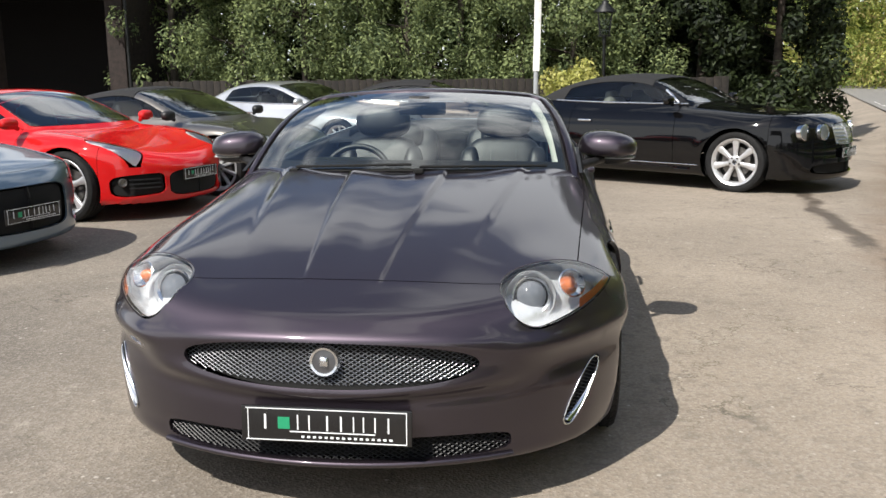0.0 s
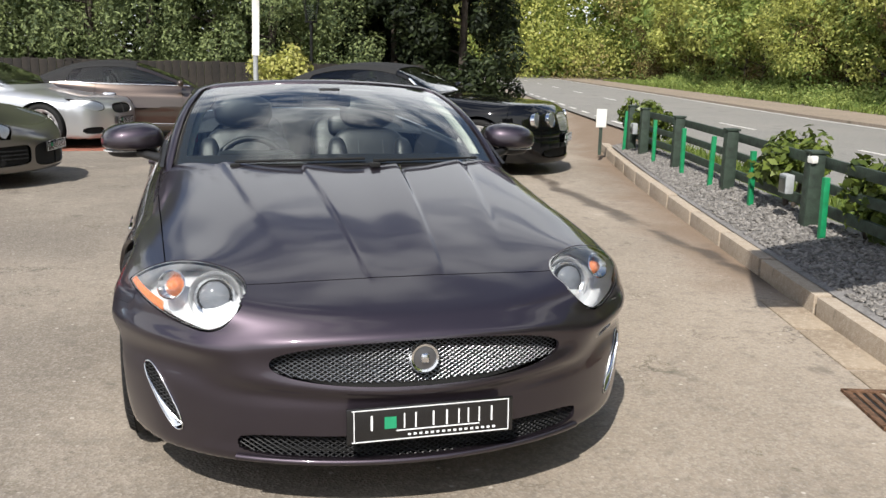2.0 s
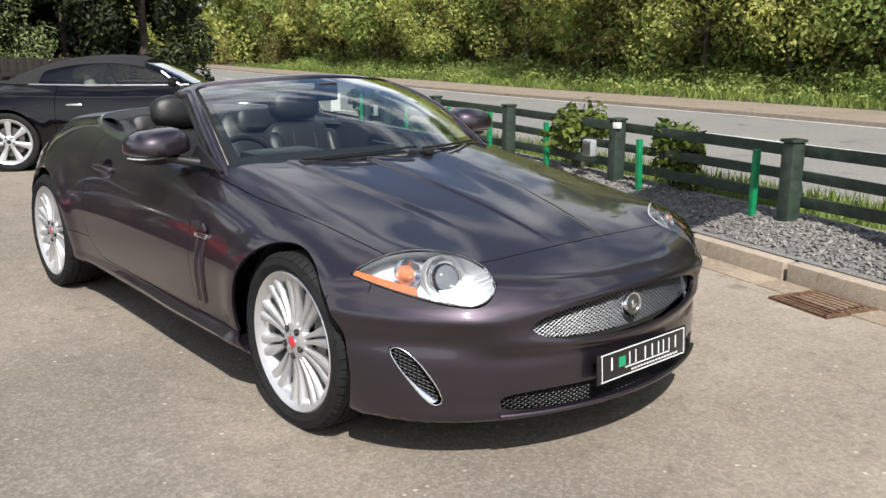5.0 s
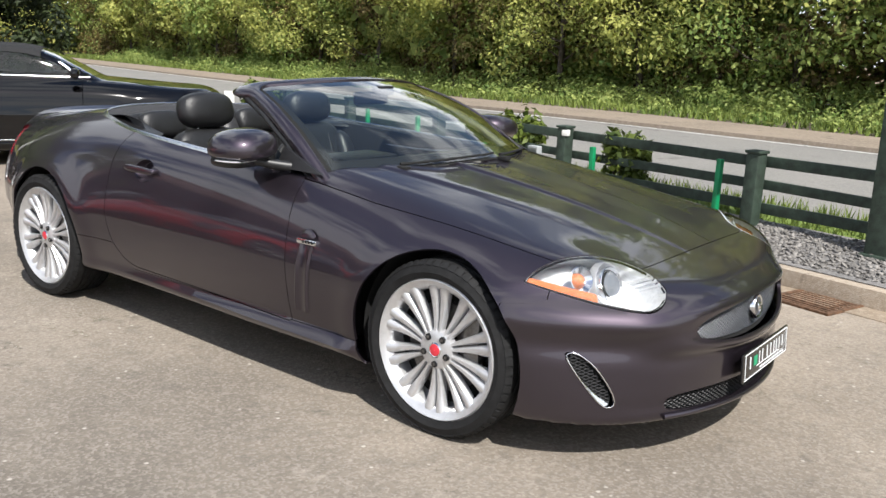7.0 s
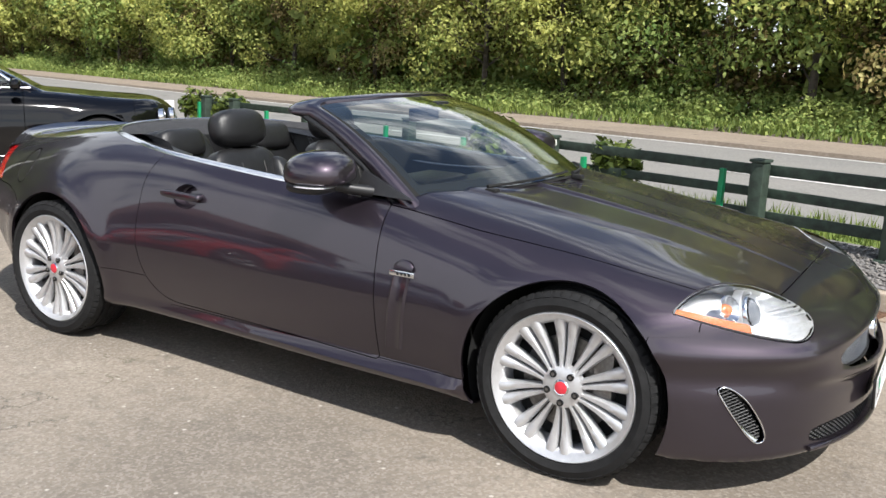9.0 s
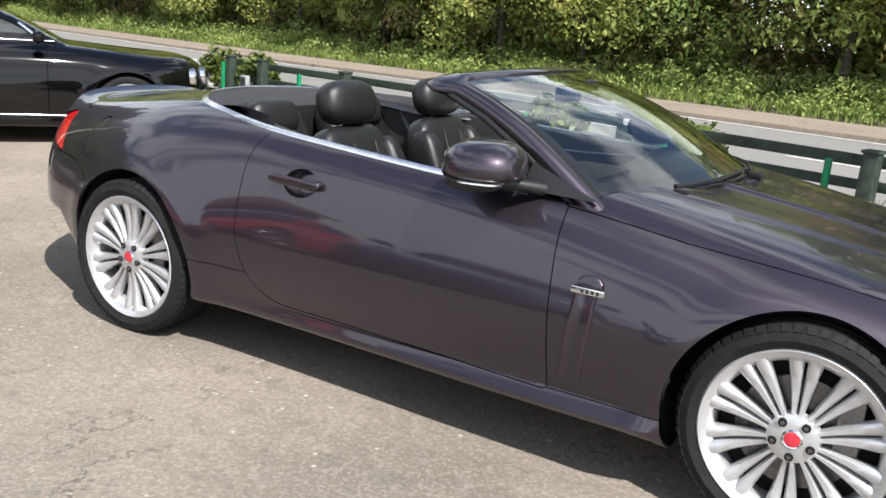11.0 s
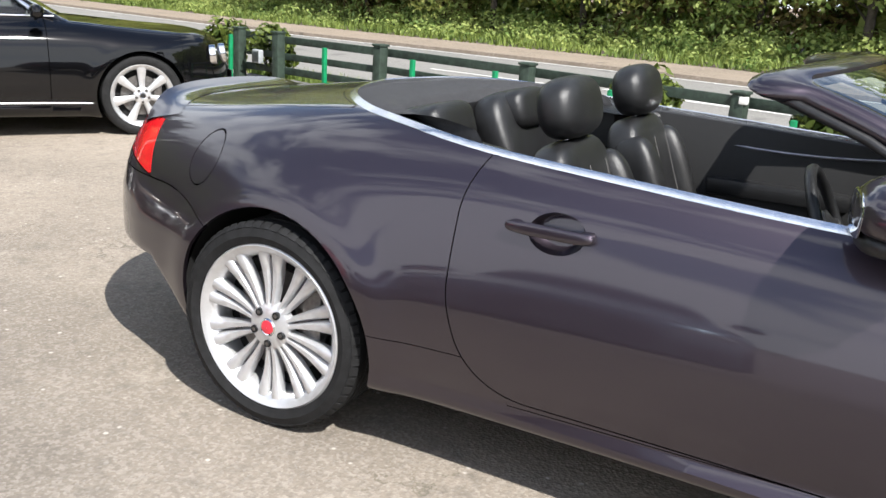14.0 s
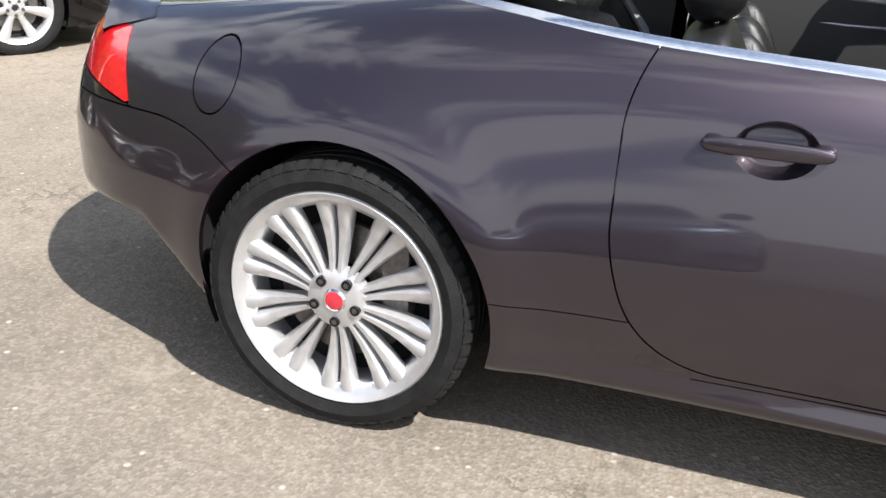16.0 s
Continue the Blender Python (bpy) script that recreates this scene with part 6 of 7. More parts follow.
M.update(
    asphalt=yard_mat(),
    road=noise_mat("road_asphalt", (0.17, 0.165, 0.155), (0.20, 0.19, 0.175), (0.28, 0.27, 0.25), 0.5, 30, 0.3, 60),
    dirt=noise_mat("sandy_path", (0.19, 0.155, 0.12), (0.24, 0.195, 0.15), (0.31, 0.26, 0.21), 0.9, 12, 0.5, 40),
    kerb=noise_mat("sandstone_kerb", (0.30, 0.245, 0.185), (0.36, 0.30, 0.235), (0.45, 0.39, 0.32), 3.0, 30, 0.4, 120),
    channel=noise_mat("dirty_channel_stone", (0.22, 0.17, 0.12), (0.30, 0.245, 0.18), (0.38, 0.32, 0.25), 2.0, 25, 0.5, 90),
    turf=noise_mat("mown_turf", (0.085, 0.130, 0.025), (0.130, 0.190, 0.040), (0.20, 0.24, 0.07), 1.6, 30, 0.6, 90),
    soil=noise_mat("dark_soil", (0.05, 0.04, 0.03), (0.075, 0.06, 0.045), (0.12, 0.10, 0.08), 2.0, 20, 0.6, 60),
    bed=noise_mat("slate_dust", (0.13, 0.125, 0.12), (0.18, 0.17, 0.165), (0.26, 0.25, 0.24), 3.0, 30, 0.5, 80),
    slate=mat("slate_chips", (0.205, 0.192, 0.178), 0.7, 0, 0.2, 20, 0.2, 90, rand=0.40),
    fence=mat("dark_green_timber", (0.030, 0.048, 0.034), 0.65, 0, 0.3, 14, 0.3, 60),
    stake=mat("bright_green_paint", (0.010, 0.225, 0.085), 0.5, 0, 0.2, 14),
    paint_white=mat("road_paint", (0.62, 0.61, 0.58), 0.7, 0, 0.18, 9, tint=(0.36, 0.35, 0.33)),
    lawn=leaf_mat("grass_blades", (0.078, 0.119, 0.026), (0.221, 0.276, 0.060), 0.6, 0.35),
    spring=leaf_mat("spring_leaves", (0.203, 0.250, 0.062), (0.600, 0.600, 0.180)),
    mid_leaf=leaf_mat("green_leaves", (0.125, 0.205, 0.051), (0.416, 0.476, 0.146)),
    olive=leaf_mat("olive_leaves", (0.299, 0.221, 0.111), (0.600, 0.560, 0.221)),
    conifer=leaf_mat("conifer_sprays", (0.075, 0.105, 0.050), (0.330, 0.390, 0.160), 0.7, 0.35),
    yew=leaf_mat("near_black_sprays", (0.008, 0.013, 0.006), (0.040, 0.056, 0.018), 0.6, 0.1),
    twigs=leaf_mat("brown_hedge_twigs", (0.055, 0.042, 0.018), (0.190, 0.150, 0.050), 0.7, 0.25),
    laurel=leaf_mat("glossy_shrub_leaves", (0.035, 0.055, 0.012), (0.15, 0.19, 0.035), 0.35, 0.2),
    gold=leaf_mat("golden_shrub_leaves", (0.231, 0.252, 0.044), (0.578, 0.546, 0.198), 0.4, 0.3),
    bark=mat("bark", (0.075, 0.060, 0.048), 0.9, 0, 0.35, 7, 0.6, 25),
    brick=mat("red_brick", (0.24, 0.085, 0.055), 0.85, 0, 0.25, 6, 0.3, 40, rand=0.25),
    # brown brick, darkened in its colour for the shade of the open bays
    pier_brick=mat("shade_dark_brown_brick", (0.026, 0.018, 0.015), 0.9, 0, 0.3, 9, 0.4, 30),
    tile=mat("clay_roof_tile", (0.16, 0.085, 0.065), 0.85, 0, 0.3, 5, 0.3, 40, rand=0.25),
    dark_wood=mat("dark_stained_boards", (0.024, 0.019, 0.015), 0.8, 0, 0.35, 6, 0.3, 30, rand=0.3),
    black_iron=mat("black_ironwork", (0.012, 0.013, 0.013), 0.5, 0.3, 0.2, 20),
    rust=mat("rusty_grating", (0.17, 0.095, 0.055), 0.8, 0.4, 0.35, 25, 0.3, 60),
    pale=mat("weathered_white", (0.70, 0.70, 0.66), 0.6, 0, 0.1, 5),
    lantern=glass("lantern_glass", (0.75, 0.78, 0.75)),
    grey_plastic=mat("grey_plastic", (0.35, 0.37, 0.38), 0.5, 0, 0.1, 20),
)
rng = np.random.default_rng(4)


def terrain(name, x0, x1, y0, y1, nx, ny, material, lift=0.0, shear=True):
    vs, fs = [], []
    for j in range(ny + 1):
        y = y0 + (y1 - y0) * j / ny
        for i in range(nx + 1):
            off = x0 + (x1 - x0) * i / nx
            x = along(off, y) if shear else off
            vs.append((x, y, float(lie(x, y)) + lift))
    for j in range(ny):
        for i in range(nx):
            a = j * (nx + 1) + i
            fs.append((a, a + 1, a + nx + 2, a + nx + 1))
    me = bpy.data.meshes.new(name)
    me.from_pydata(vs, [], fs)
    me.materials.append(material)
    me.shade_smooth()
    return tagged(new(name, me), kind="structure")


def ground_sheet():
    """One sheet to the horizon: finer near the yard."""
    def cuts(*spans):
        out = []
        for a, b, n in spans:
            out += list(np.linspace(a, b, n, endpoint=False))
        return out + [spans[-1][1]]
    xs = cuts((-900, -60, 4), (-60, -10, 6), (-10, 2, 12), (2, 6, 24), (6, 60, 20), (60, 900, 4))
    ys = cuts((-900, -60, 4), (-60, -10, 8), (-10, 14, 36), (14, 80, 12), (80, 900, 4))
    vs = [(along(x, np.clip(y, -40, 60)), y, float(lie(along(x, np.clip(y, -40, 60)), y)) - (0.03 if x > 3.0 else 0)) for y in ys for x in xs]
    n = len(xs)
    fs = [(j * n + i, j * n + i + 1, (j + 1) * n + i + 1, (j + 1) * n + i) for j in range(len(ys) - 1) for i in range(n - 1)]
    me = bpy.data.meshes.new("ground")
    me.from_pydata(vs, [], fs)
    me.materials.append(M["asphalt"])
    me.shade_smooth()
    tagged(new("ground", me), kind="structure")


def leaf_cloud(centres, radii, count, size, seed=1, slim=0.52):
    """Small bent leaves over the outsides of clumps, as points and faces."""
    r = np.random.default_rng(seed)
    n = len(centres)
    C, R = np.asarray(centres, float), np.asarray(radii, float)
    pick = r.choice(n, count, p=(R ** 2).prod(1) ** (1 / 3) / ((R ** 2).prod(1) ** (1 / 3)).sum())
    d = r.normal(size=(count, 3))
    d /= np.linalg.norm(d, axis=1, keepdims=True)
    rad = np.clip(r.normal(0.90, 0.17, count), 0.3, 1.25)[:, None]
    P = C[pick] + d * R[pick] * rad
    nrm = d + r.normal(0, 0.55, (count, 3)) + np.array([0, 0, 0.35])
    nrm /= np.linalg.norm(nrm, axis=1, keepdims=True)
    a = np.cross(nrm, r.normal(size=(count, 3)))
    a /= np.linalg.norm(a, axis=1, keepdims=True)
    b = np.cross(nrm, a)
    s = size * r.uniform(0.55, 1.35, (count, 1))
    w = s * slim
    V = np.stack([P - a * s, P + b * w + nrm * s * 0.12, P + a * s - nrm * s * 0.15, P - b * w + nrm * s * 0.12], 1).reshape(-1, 3)
    return V, np.arange(count * 4).reshape(-1, 4)


def foliage(name, V, F, material, parent=None):
    me = bpy.data.meshes.new(name)
    me.vertices.add(len(V))
    me.vertices.foreach_set("co", V.ravel())
    me.loops.add(F.size)
    me.loops.foreach_set("vertex_index", F.ravel().astype(np.int32))
    me.polygons.add(len(F))
    me.polygons.foreach_set("loop_start", np.arange(0, F.size, F.shape[1], dtype=np.int32))
    me.polygons.foreach_set("loop_total", np.full(len(F), F.shape[1], np.int32))
    me.materials.append(material)
    me.update(calc_edges=True)
    me.validate()
    ob = new(name, me)
    if parent is not None:
        ob.parent = parent
    return ob


def tree(x, y, high, spread, leaf, count, size, seed, label, low=0.12, name="tree", cat="tree"):
    r = random.Random(seed)
    z0 = float(lie(x, y)) - 0.05
    t = thing(name, pose(x, y, z0), label, cat, "roadside trees")
    bm = bmesh.new()
    lean = (r.uniform(-0.3, 0.3), r.uniform(-0.3, 0.3))
    pts = [(lean[0] * k / 5 + r.uniform(-0.06, 0.06), lean[1] * k / 5 + r.uniform(-0.06, 0.06), high * 0.8 * k / 5) for k in range(6)]
    base = 0.020 * high ** 0.75
    tube(bm, pts, [base * (1 - 0.14 * k) for k in range(6)], 8)
    tips = []
    for k in range(13):
        h = high * r.uniform(0.10, 0.75)
        a = r.uniform(0, 6.28)
        ln = spread * r.uniform(0.5, 1.0)
        i = min(4, int(h / (high * 0.8) * 5))
        p0 = Vector(pts[i])
        p0.z = h
        p2 = p0 + Vector((math.cos(a) * ln, math.sin(a) * ln, ln * r.uniform(0.35, 0.9)))
        p1 = (p0 + p2) / 2 + Vector((r.uniform(-0.15, 0.15), r.uniform(-0.15, 0.15), -0.08 * ln))
        tube(bm, [p0, p1, p2], [base * 0.35, base * 0.22, base * 0.08], 5)
        tips.append(p2)
    part("trunk", bm, M["bark"], t, smooth=60)
    cs, rs = [], []
    for p in tips:
        cs.append(tuple(p))
        q = spread * r.uniform(0.26, 0.44)
        rs.append((q, q, q * r.uniform(0.7, 1.0)))
    for k in range(26):
        a, rr = r.uniform(0, 6.28), spread * math.sqrt(r.random())
        h = high * r.uniform(low, 1.0)
        taper = 1 - 0.5 * max(0, h / high - 0.5)
        cs.append((math.cos(a) * rr * taper, math.sin(a) * rr * taper, h))
        q = spread * r.uniform(0.18, 0.38)
        rs.append((q, q, q * r.uniform(0.6, 1.0)))
    V, F = leaf_cloud(cs, rs, count, size, seed=seed)
    foliage("crown", V, F, M[leaf], t)
    return t


def shrub(x, y, z, wide, high, leaf, count, size, seed, label, name="shrub", group="fence shrubs"):
    t = thing(name, pose(x, y, z), label, "shrub", group)
    r = random.Random(seed)
    bm = bmesh.new()
    tips = []
    for k in range(9):
        a = r.uniform(0, 6.28)
        p = Vector((math.cos(a) * wide * 0.32, math.sin(a) * wide * 0.32, high * r.uniform(0.5, 0.85)))
        tube(bm, [(0.02 * math.cos(a), 0.02 * math.sin(a), -0.02), p * 0.5, p], [0.014, 0.010, 0.005], 5)
        tips.append(p)
    part("stems", bm, M["bark"], t)
    cs = [tuple(p) for p in tips] + [(r.uniform(-0.3, 0.3) * wide, r.uniform(-0.3, 0.3) * wide, high * r.uniform(0.25, 0.8)) for k in range(8)]
    rs = [(wide * r.uniform(0.15, 0.25),) * 2 + (high * r.uniform(0.14, 0.22),) for _ in cs]
    V, F = leaf_cloud(cs, rs, count, size, seed=seed)
    foliage("leaves", V, F, M[leaf], t)
    return t


def blades(name, xs, ys, zs, high, seed, material, label, width=0.012):
    """Grass as bent three-cornered blades; one object of stuff."""
    r = np.random.default_rng(seed)
    n = len(xs)
    a = r.uniform(0, 6.28, n)
    h = high * r.uniform(0.45, 1.25, n)
    bend = h * r.uniform(0.1, 0.7, n)
    w = width * r.uniform(0.6, 1.4, n)
    dx, dy = np.cos(a), np.sin(a)
    base = np.stack([xs, ys, zs], 1)
    L = base + np.stack([-dy * w, dx * w, 0 * w], 1)
    R_ = base + np.stack([dy * w, -dx * w, 0 * w], 1)
    T = base + np.stack([dx * bend, dy * bend, h], 1)
    V = np.stack([L, R_, T], 1).reshape(-1, 3)
    ob = foliage(name, V, np.arange(n * 3).reshape(-1, 3), material)
    return tagged(ob, label, "grass", kind="stuff")


def kerb_run():
    k = tagged(new("kerb"), kind="structure")
    r = random.Random(3)
    y = -3.4
    while y < 8.2:
        ln = 0.91
        x = kerb_x(y + ln / 2)
        d = math.atan2(kerb_x(y + ln) - kerb_x(y), ln)
        bm = bmesh.new()
        box(bm, 0, 0, 0, 0.135, ln, 0.30, 0.004)
        ob = part("kerb_stone", bm, M["kerb"], k, smooth=50)
        ob.matrix_world = Matrix.Translation((x + 0.067, y + ln / 2, float(lie(x - 0.1, y + ln / 2)) - 0.03 + r.uniform(-0.004, 0.004))) @ Matrix.Rotation(-d, 4, "Z")
        y += ln


def channel_stones():
    """Flat stones laid against the kerb, down to the drain."""
    k = tagged(new("kerb_channel"), kind="structure")
    y = -3.3
    while y < -0.3:
        ln = 0.60
        d = math.atan2(kerb_x(y + ln) - kerb_x(y), ln)
        bm = bmesh.new()
        box(bm, 0, 0, 0, 0.21, ln - 0.006, 0.06, 0.006)
        ob = part("channel_stone", bm, M["channel"], k, smooth=50)
        ob.matrix_world = Matrix.Translation((kerb_x(y + ln / 2) - 0.108, y + ln / 2, -0.022)) @ Matrix.Rotation(-d, 4, "Z")
        y += ln


def kerb_x(y):
    """The yard's side of the kerb."""
    return 2.92 + 0.30 * y + 0.004 * y * y


def slate_bed():
    vs, fs = [], []
    r = np.random.default_rng(8)
    tagged(terrain_bed(), kind="structure")
    n = 20000
    y = r.uniform(-3.3, 7.6, n)
    lo = np.array([kerb_x(v) for v in y]) + 0.15
    x = lo + (np.array([fence_x(v) for v in y]) + 0.20 - lo) * r.random(n)
    z = bed_z(x, y)
    s = 0.007 + 0.018 * r.random(n) ** 1.6
    base = np.array([(-1, -0.6, -0.3), (1, -0.7, -0.25), (0.8, 0.7, -0.3), (-0.7, 0.6, -0.25), (-0.6, -0.4, 0.3), (0.7, -0.4, 0.35), (0.5, 0.5, 0.3), (-0.6, 0.4, 0.25)])
    q = np.array([(0, 3, 2, 1), (4, 5, 6, 7), (0, 1, 5, 4), (1, 2, 6, 5), (2, 3, 7, 6), (3, 0, 4, 7)])
    a, tl = r.uniform(0, 6.28, n), r.normal(0, 0.35, (n, 2))
    B = base[None] * r.uniform(0.7, 1.25, (n, 8, 3)) * s[:, None, None]
    B[:, :, 2] *= 0.7
    ca, sa = np.cos(a)[:, None], np.sin(a)[:, None]
    X, Y = B[:, :, 0] * ca - B[:, :, 1] * sa, B[:, :, 0] * sa + B[:, :, 1] * ca
    Z = B[:, :, 2] + X * tl[:, :1] + Y * tl[:, 1:]
    V = np.stack([X + x[:, None], Y + y[:, None], Z + z[:, None] + s[:, None] * 0.25], -1).reshape(-1, 3)
    F = (q[None] + 8 * np.arange(n)[:, None, None]).reshape(-1, 4)
    tagged(foliage("slate_gravel", V, F, M["slate"]), "loose grey slate chippings in the bed behind the kerb", "gravel", kind="stuff")


def fence_x(y):
    return 3.53 + 0.295 * y - 0.0025 * y * y


def bed_z(x, y):
    t = np.clip((x - np.array([kerb_x(v) for v in np.atleast_1d(y)]).reshape(np.shape(y))) / 0.6, 0, 1)
    return 0.105 + 0.130 * t + 0.0 * np.asarray(y)


def terrain_bed():
    vs, fs = [], []
    nx, ny = 8, 48
    for j in range(ny + 1):
        y = -3.6 + 11.4 * j / ny
        for i in range(nx + 1):
            x = kerb_x(y) + 0.10 + (fence_x(y) + 0.30 - kerb_x(y) - 0.10) * i / nx
            vs.append((x, y, float(bed_z(np.array([x]), np.array([y]))[0])))
    for j in range(ny):
        for i in range(nx):
            a = j * (nx + 1) + i
            fs.append((a, a + 1, a + nx + 2, a + nx + 1))
    me = bpy.data.meshes.new("planting_bed")
    me.from_pydata(vs, [], fs)
    me.materials.append(M["bed"])
    return new("planting_bed", me)


def fence():
    fn = thing("fence", pose(0, 0, 0), "low dark green post and three-rail timber fence with bright green stakes", "fence")
    r = random.Random(6)
    ys = [-4.4, -2.85, -1.17, 0.78, 2.68, 4.50, 6.12, 6.85]
    tops = 0.76

    def zb(y):
        x = fence_x(y)
        return float(bed_z(np.array([x]), np.array([y]))[0])
    for y in ys:
        bm = bmesh.new()
        b = zb(y)
        box(bm, 0, 0, (tops + b - 0.15) / 2 + 0.01 * (y > 2), 0.115, 0.105, tops - b + 0.17, 0.012)
        box(bm, 0, 0, tops + 0.022 + 0.01 * (y > 2), 0.135, 0.125, 0.022, 0.008)
        ob = part("post", bm, M["fence"], fn, smooth=50)
        ob.matrix_world = Matrix.Translation((fence_x(y), y, 0)) @ Matrix.Rotation(radians(-12.5 + r.uniform(-3, 3)), 4, "Z") @ Matrix.Rotation(radians(r.uniform(-1.2, 1.2)), 4, "X")
    for a, b in zip(ys, ys[1:]):
        for h, w in ((0.715, 0.080), (0.535, 0.072), (0.365, 0.080)):
            bm = bmesh.new()
            p0, p1 = Vector((fence_x(a) + 0.075, a, h + r.uniform(-0.012, 0.012))), Vector((fence_x(b) + 0.075, b, h + r.uniform(-0.012, 0.012)))
            ln = (p1 - p0).length
            box(bm, 0, 0, 0, 0.030, ln + 0.02, w, 0.005)
            ob = part("rail", bm, M["fence"], fn, smooth=50)
            d = p1 - p0
            ob.matrix_world = Matrix.Translation((p0 + p1) / 2) @ Matrix.Rotation(-math.atan2(d.x, d.y), 4, "Z") @ Matrix.Rotation(math.atan2(d.z, math.hypot(d.x, d.y)), 4, "X")
    for y, tall in ((-0.90, 0.69), (0.36, 0.64), (1.80, 0.67), (2.99, 0.69), (3.98, 0.69), (5.26, 0.69), (6.95, 0.70), (-3.2, 0.70)):
        bm = bmesh.new()
        b = zb(y)
        box(bm, 0, 0, (tall + b - 0.10) / 2, 0.042, 0.042, tall - b + 0.12, 0.004)
        ob = part("stake", bm, M["stake"], fn, "bright green painted stake", smooth=50)
        ob.matrix_world = Matrix.Translation((fence_x(y) - 0.085, y, 0)) @ Matrix.Rotation(radians(-12 + r.uniform(-5, 5)), 4, "Z") @ Matrix.Rotation(radians(r.uniform(-1.5, 1.5)), 4, "Y")


def sign_post():
    y = -2.15
    x = 2.87
    t = thing("sign_post", pose(x, y, 0.12, 0, 0, -12), "tall thick dark green square timber sign post in the slate bed", "post")
    bm = bmesh.new()
    box(bm, 0, 0, 1.75, 0.16, 0.16, 3.6, 0.012)
    part("shaft", bm, M["fence"], t, smooth=50)
    bm = bmesh.new()
    box(bm, 0, 0, 0.05, 0.22, 0.22, 0.12, 0.02)
    part("collar", bm, M["fence"], t, smooth=50)
    # unseen board, added above the view to cast broad shade on the bed
    bm = bmesh.new()
    box(bm, -0.55, 0, 2.62, 1.45, 0.05, 1.40, 0.01)
    part("sign_board", bm, M["fence"], t, smooth=50)


def road_things():
    terrain("road", 4.45, 10.40, -60, 75, 6, 60, M["road"], 0.012)
    terrain("verge_path", 10.40, 13.0, -60, 75, 3, 60, M["dirt"], 0.03)
    terrain("verge_ground", 13.0, 40, -60, 75, 10, 60, M["soil"], 0.02)
    terrain("grass_strip", 3.80, 4.45, -60, 7.2, 2, 40, M["turf"], 0.02)

    def line(name, off, w, spans):
        for a, b in spans:
            vs, fs = [], []
            n = max(2, int((b - a) / 1.5))
            for j in range(n + 1):
                y = a + (b - a) * j / n
                for o in (off - w / 2, off + w / 2):
                    x = along(o, y)
                    vs.append((x, y, float(lie(x, y)) + 0.018))
            fs = [(2 * j, 2 * j + 1, 2 * j + 3, 2 * j + 2) for j in range(n)]
            me = bpy.data.meshes.new(name)
            me.from_pydata(vs, [], fs)
            me.materials.append(M["paint_white"])
            tagged(new(name, me), kind="structure")
    line("road_edge_line", 10.2, 0.10, [(-50, 70)])
    line("road_centre_line", 7.15, 0.10, [(y, y + 2.0) for y in range(-14, 60, 6)])
    line("road_near_line", 4.75, 0.10, [(y, y + 0.9) for y in np.arange(8, 30, 1.8)])
    line("junction_line", 7.42, 0.16, [(-2.4, 3.2)])
    kb = tagged(new("road_kerb"), kind="structure")
    me = bpy.data.meshes.new("kerb_edge")
    vs, fs = [], []
    for j in range(61):
        y = -60 + 135 * j / 60
        for o, h in ((10.39, 0.0), (10.40, 0.075), (10.52, 0.08), (10.53, 0.02)):
            x = along(o, y)
            vs.append((x, y, float(lie(x, y)) + h))
    for j in range(60):
        for i in range(3):
            a = j * 4 + i
            fs.append((a, a + 1, a + 5, a + 4))
    me.from_pydata(vs, [], fs)
    me.materials.append(M["dirt"])
    ob = new("kerb_edge", me)
    ob.parent = kb
    r = np.random.default_rng(12)
    n = 20000
    y = r.uniform(-22, 50, n)
    off = 12.9 + 2.6 * r.random(n) ** 0.8
    x = along(off, y)
    ob = blades("verge_grass", x, y, lie(x, y) + 0.01, 0.17, 5, M["lawn"], "rough bright spring grass along the far verge", 0.026)
    n = 9000
    y = r.uniform(-8, 7.2, n)
    off = r.uniform(3.70, 4.46, n)
    x = along(off, y)
    blades("near_grass", x, y, lie(x, y) + 0.0, 0.13, 6, M["lawn"], "short rough grass between the fence and the road", 0.010)


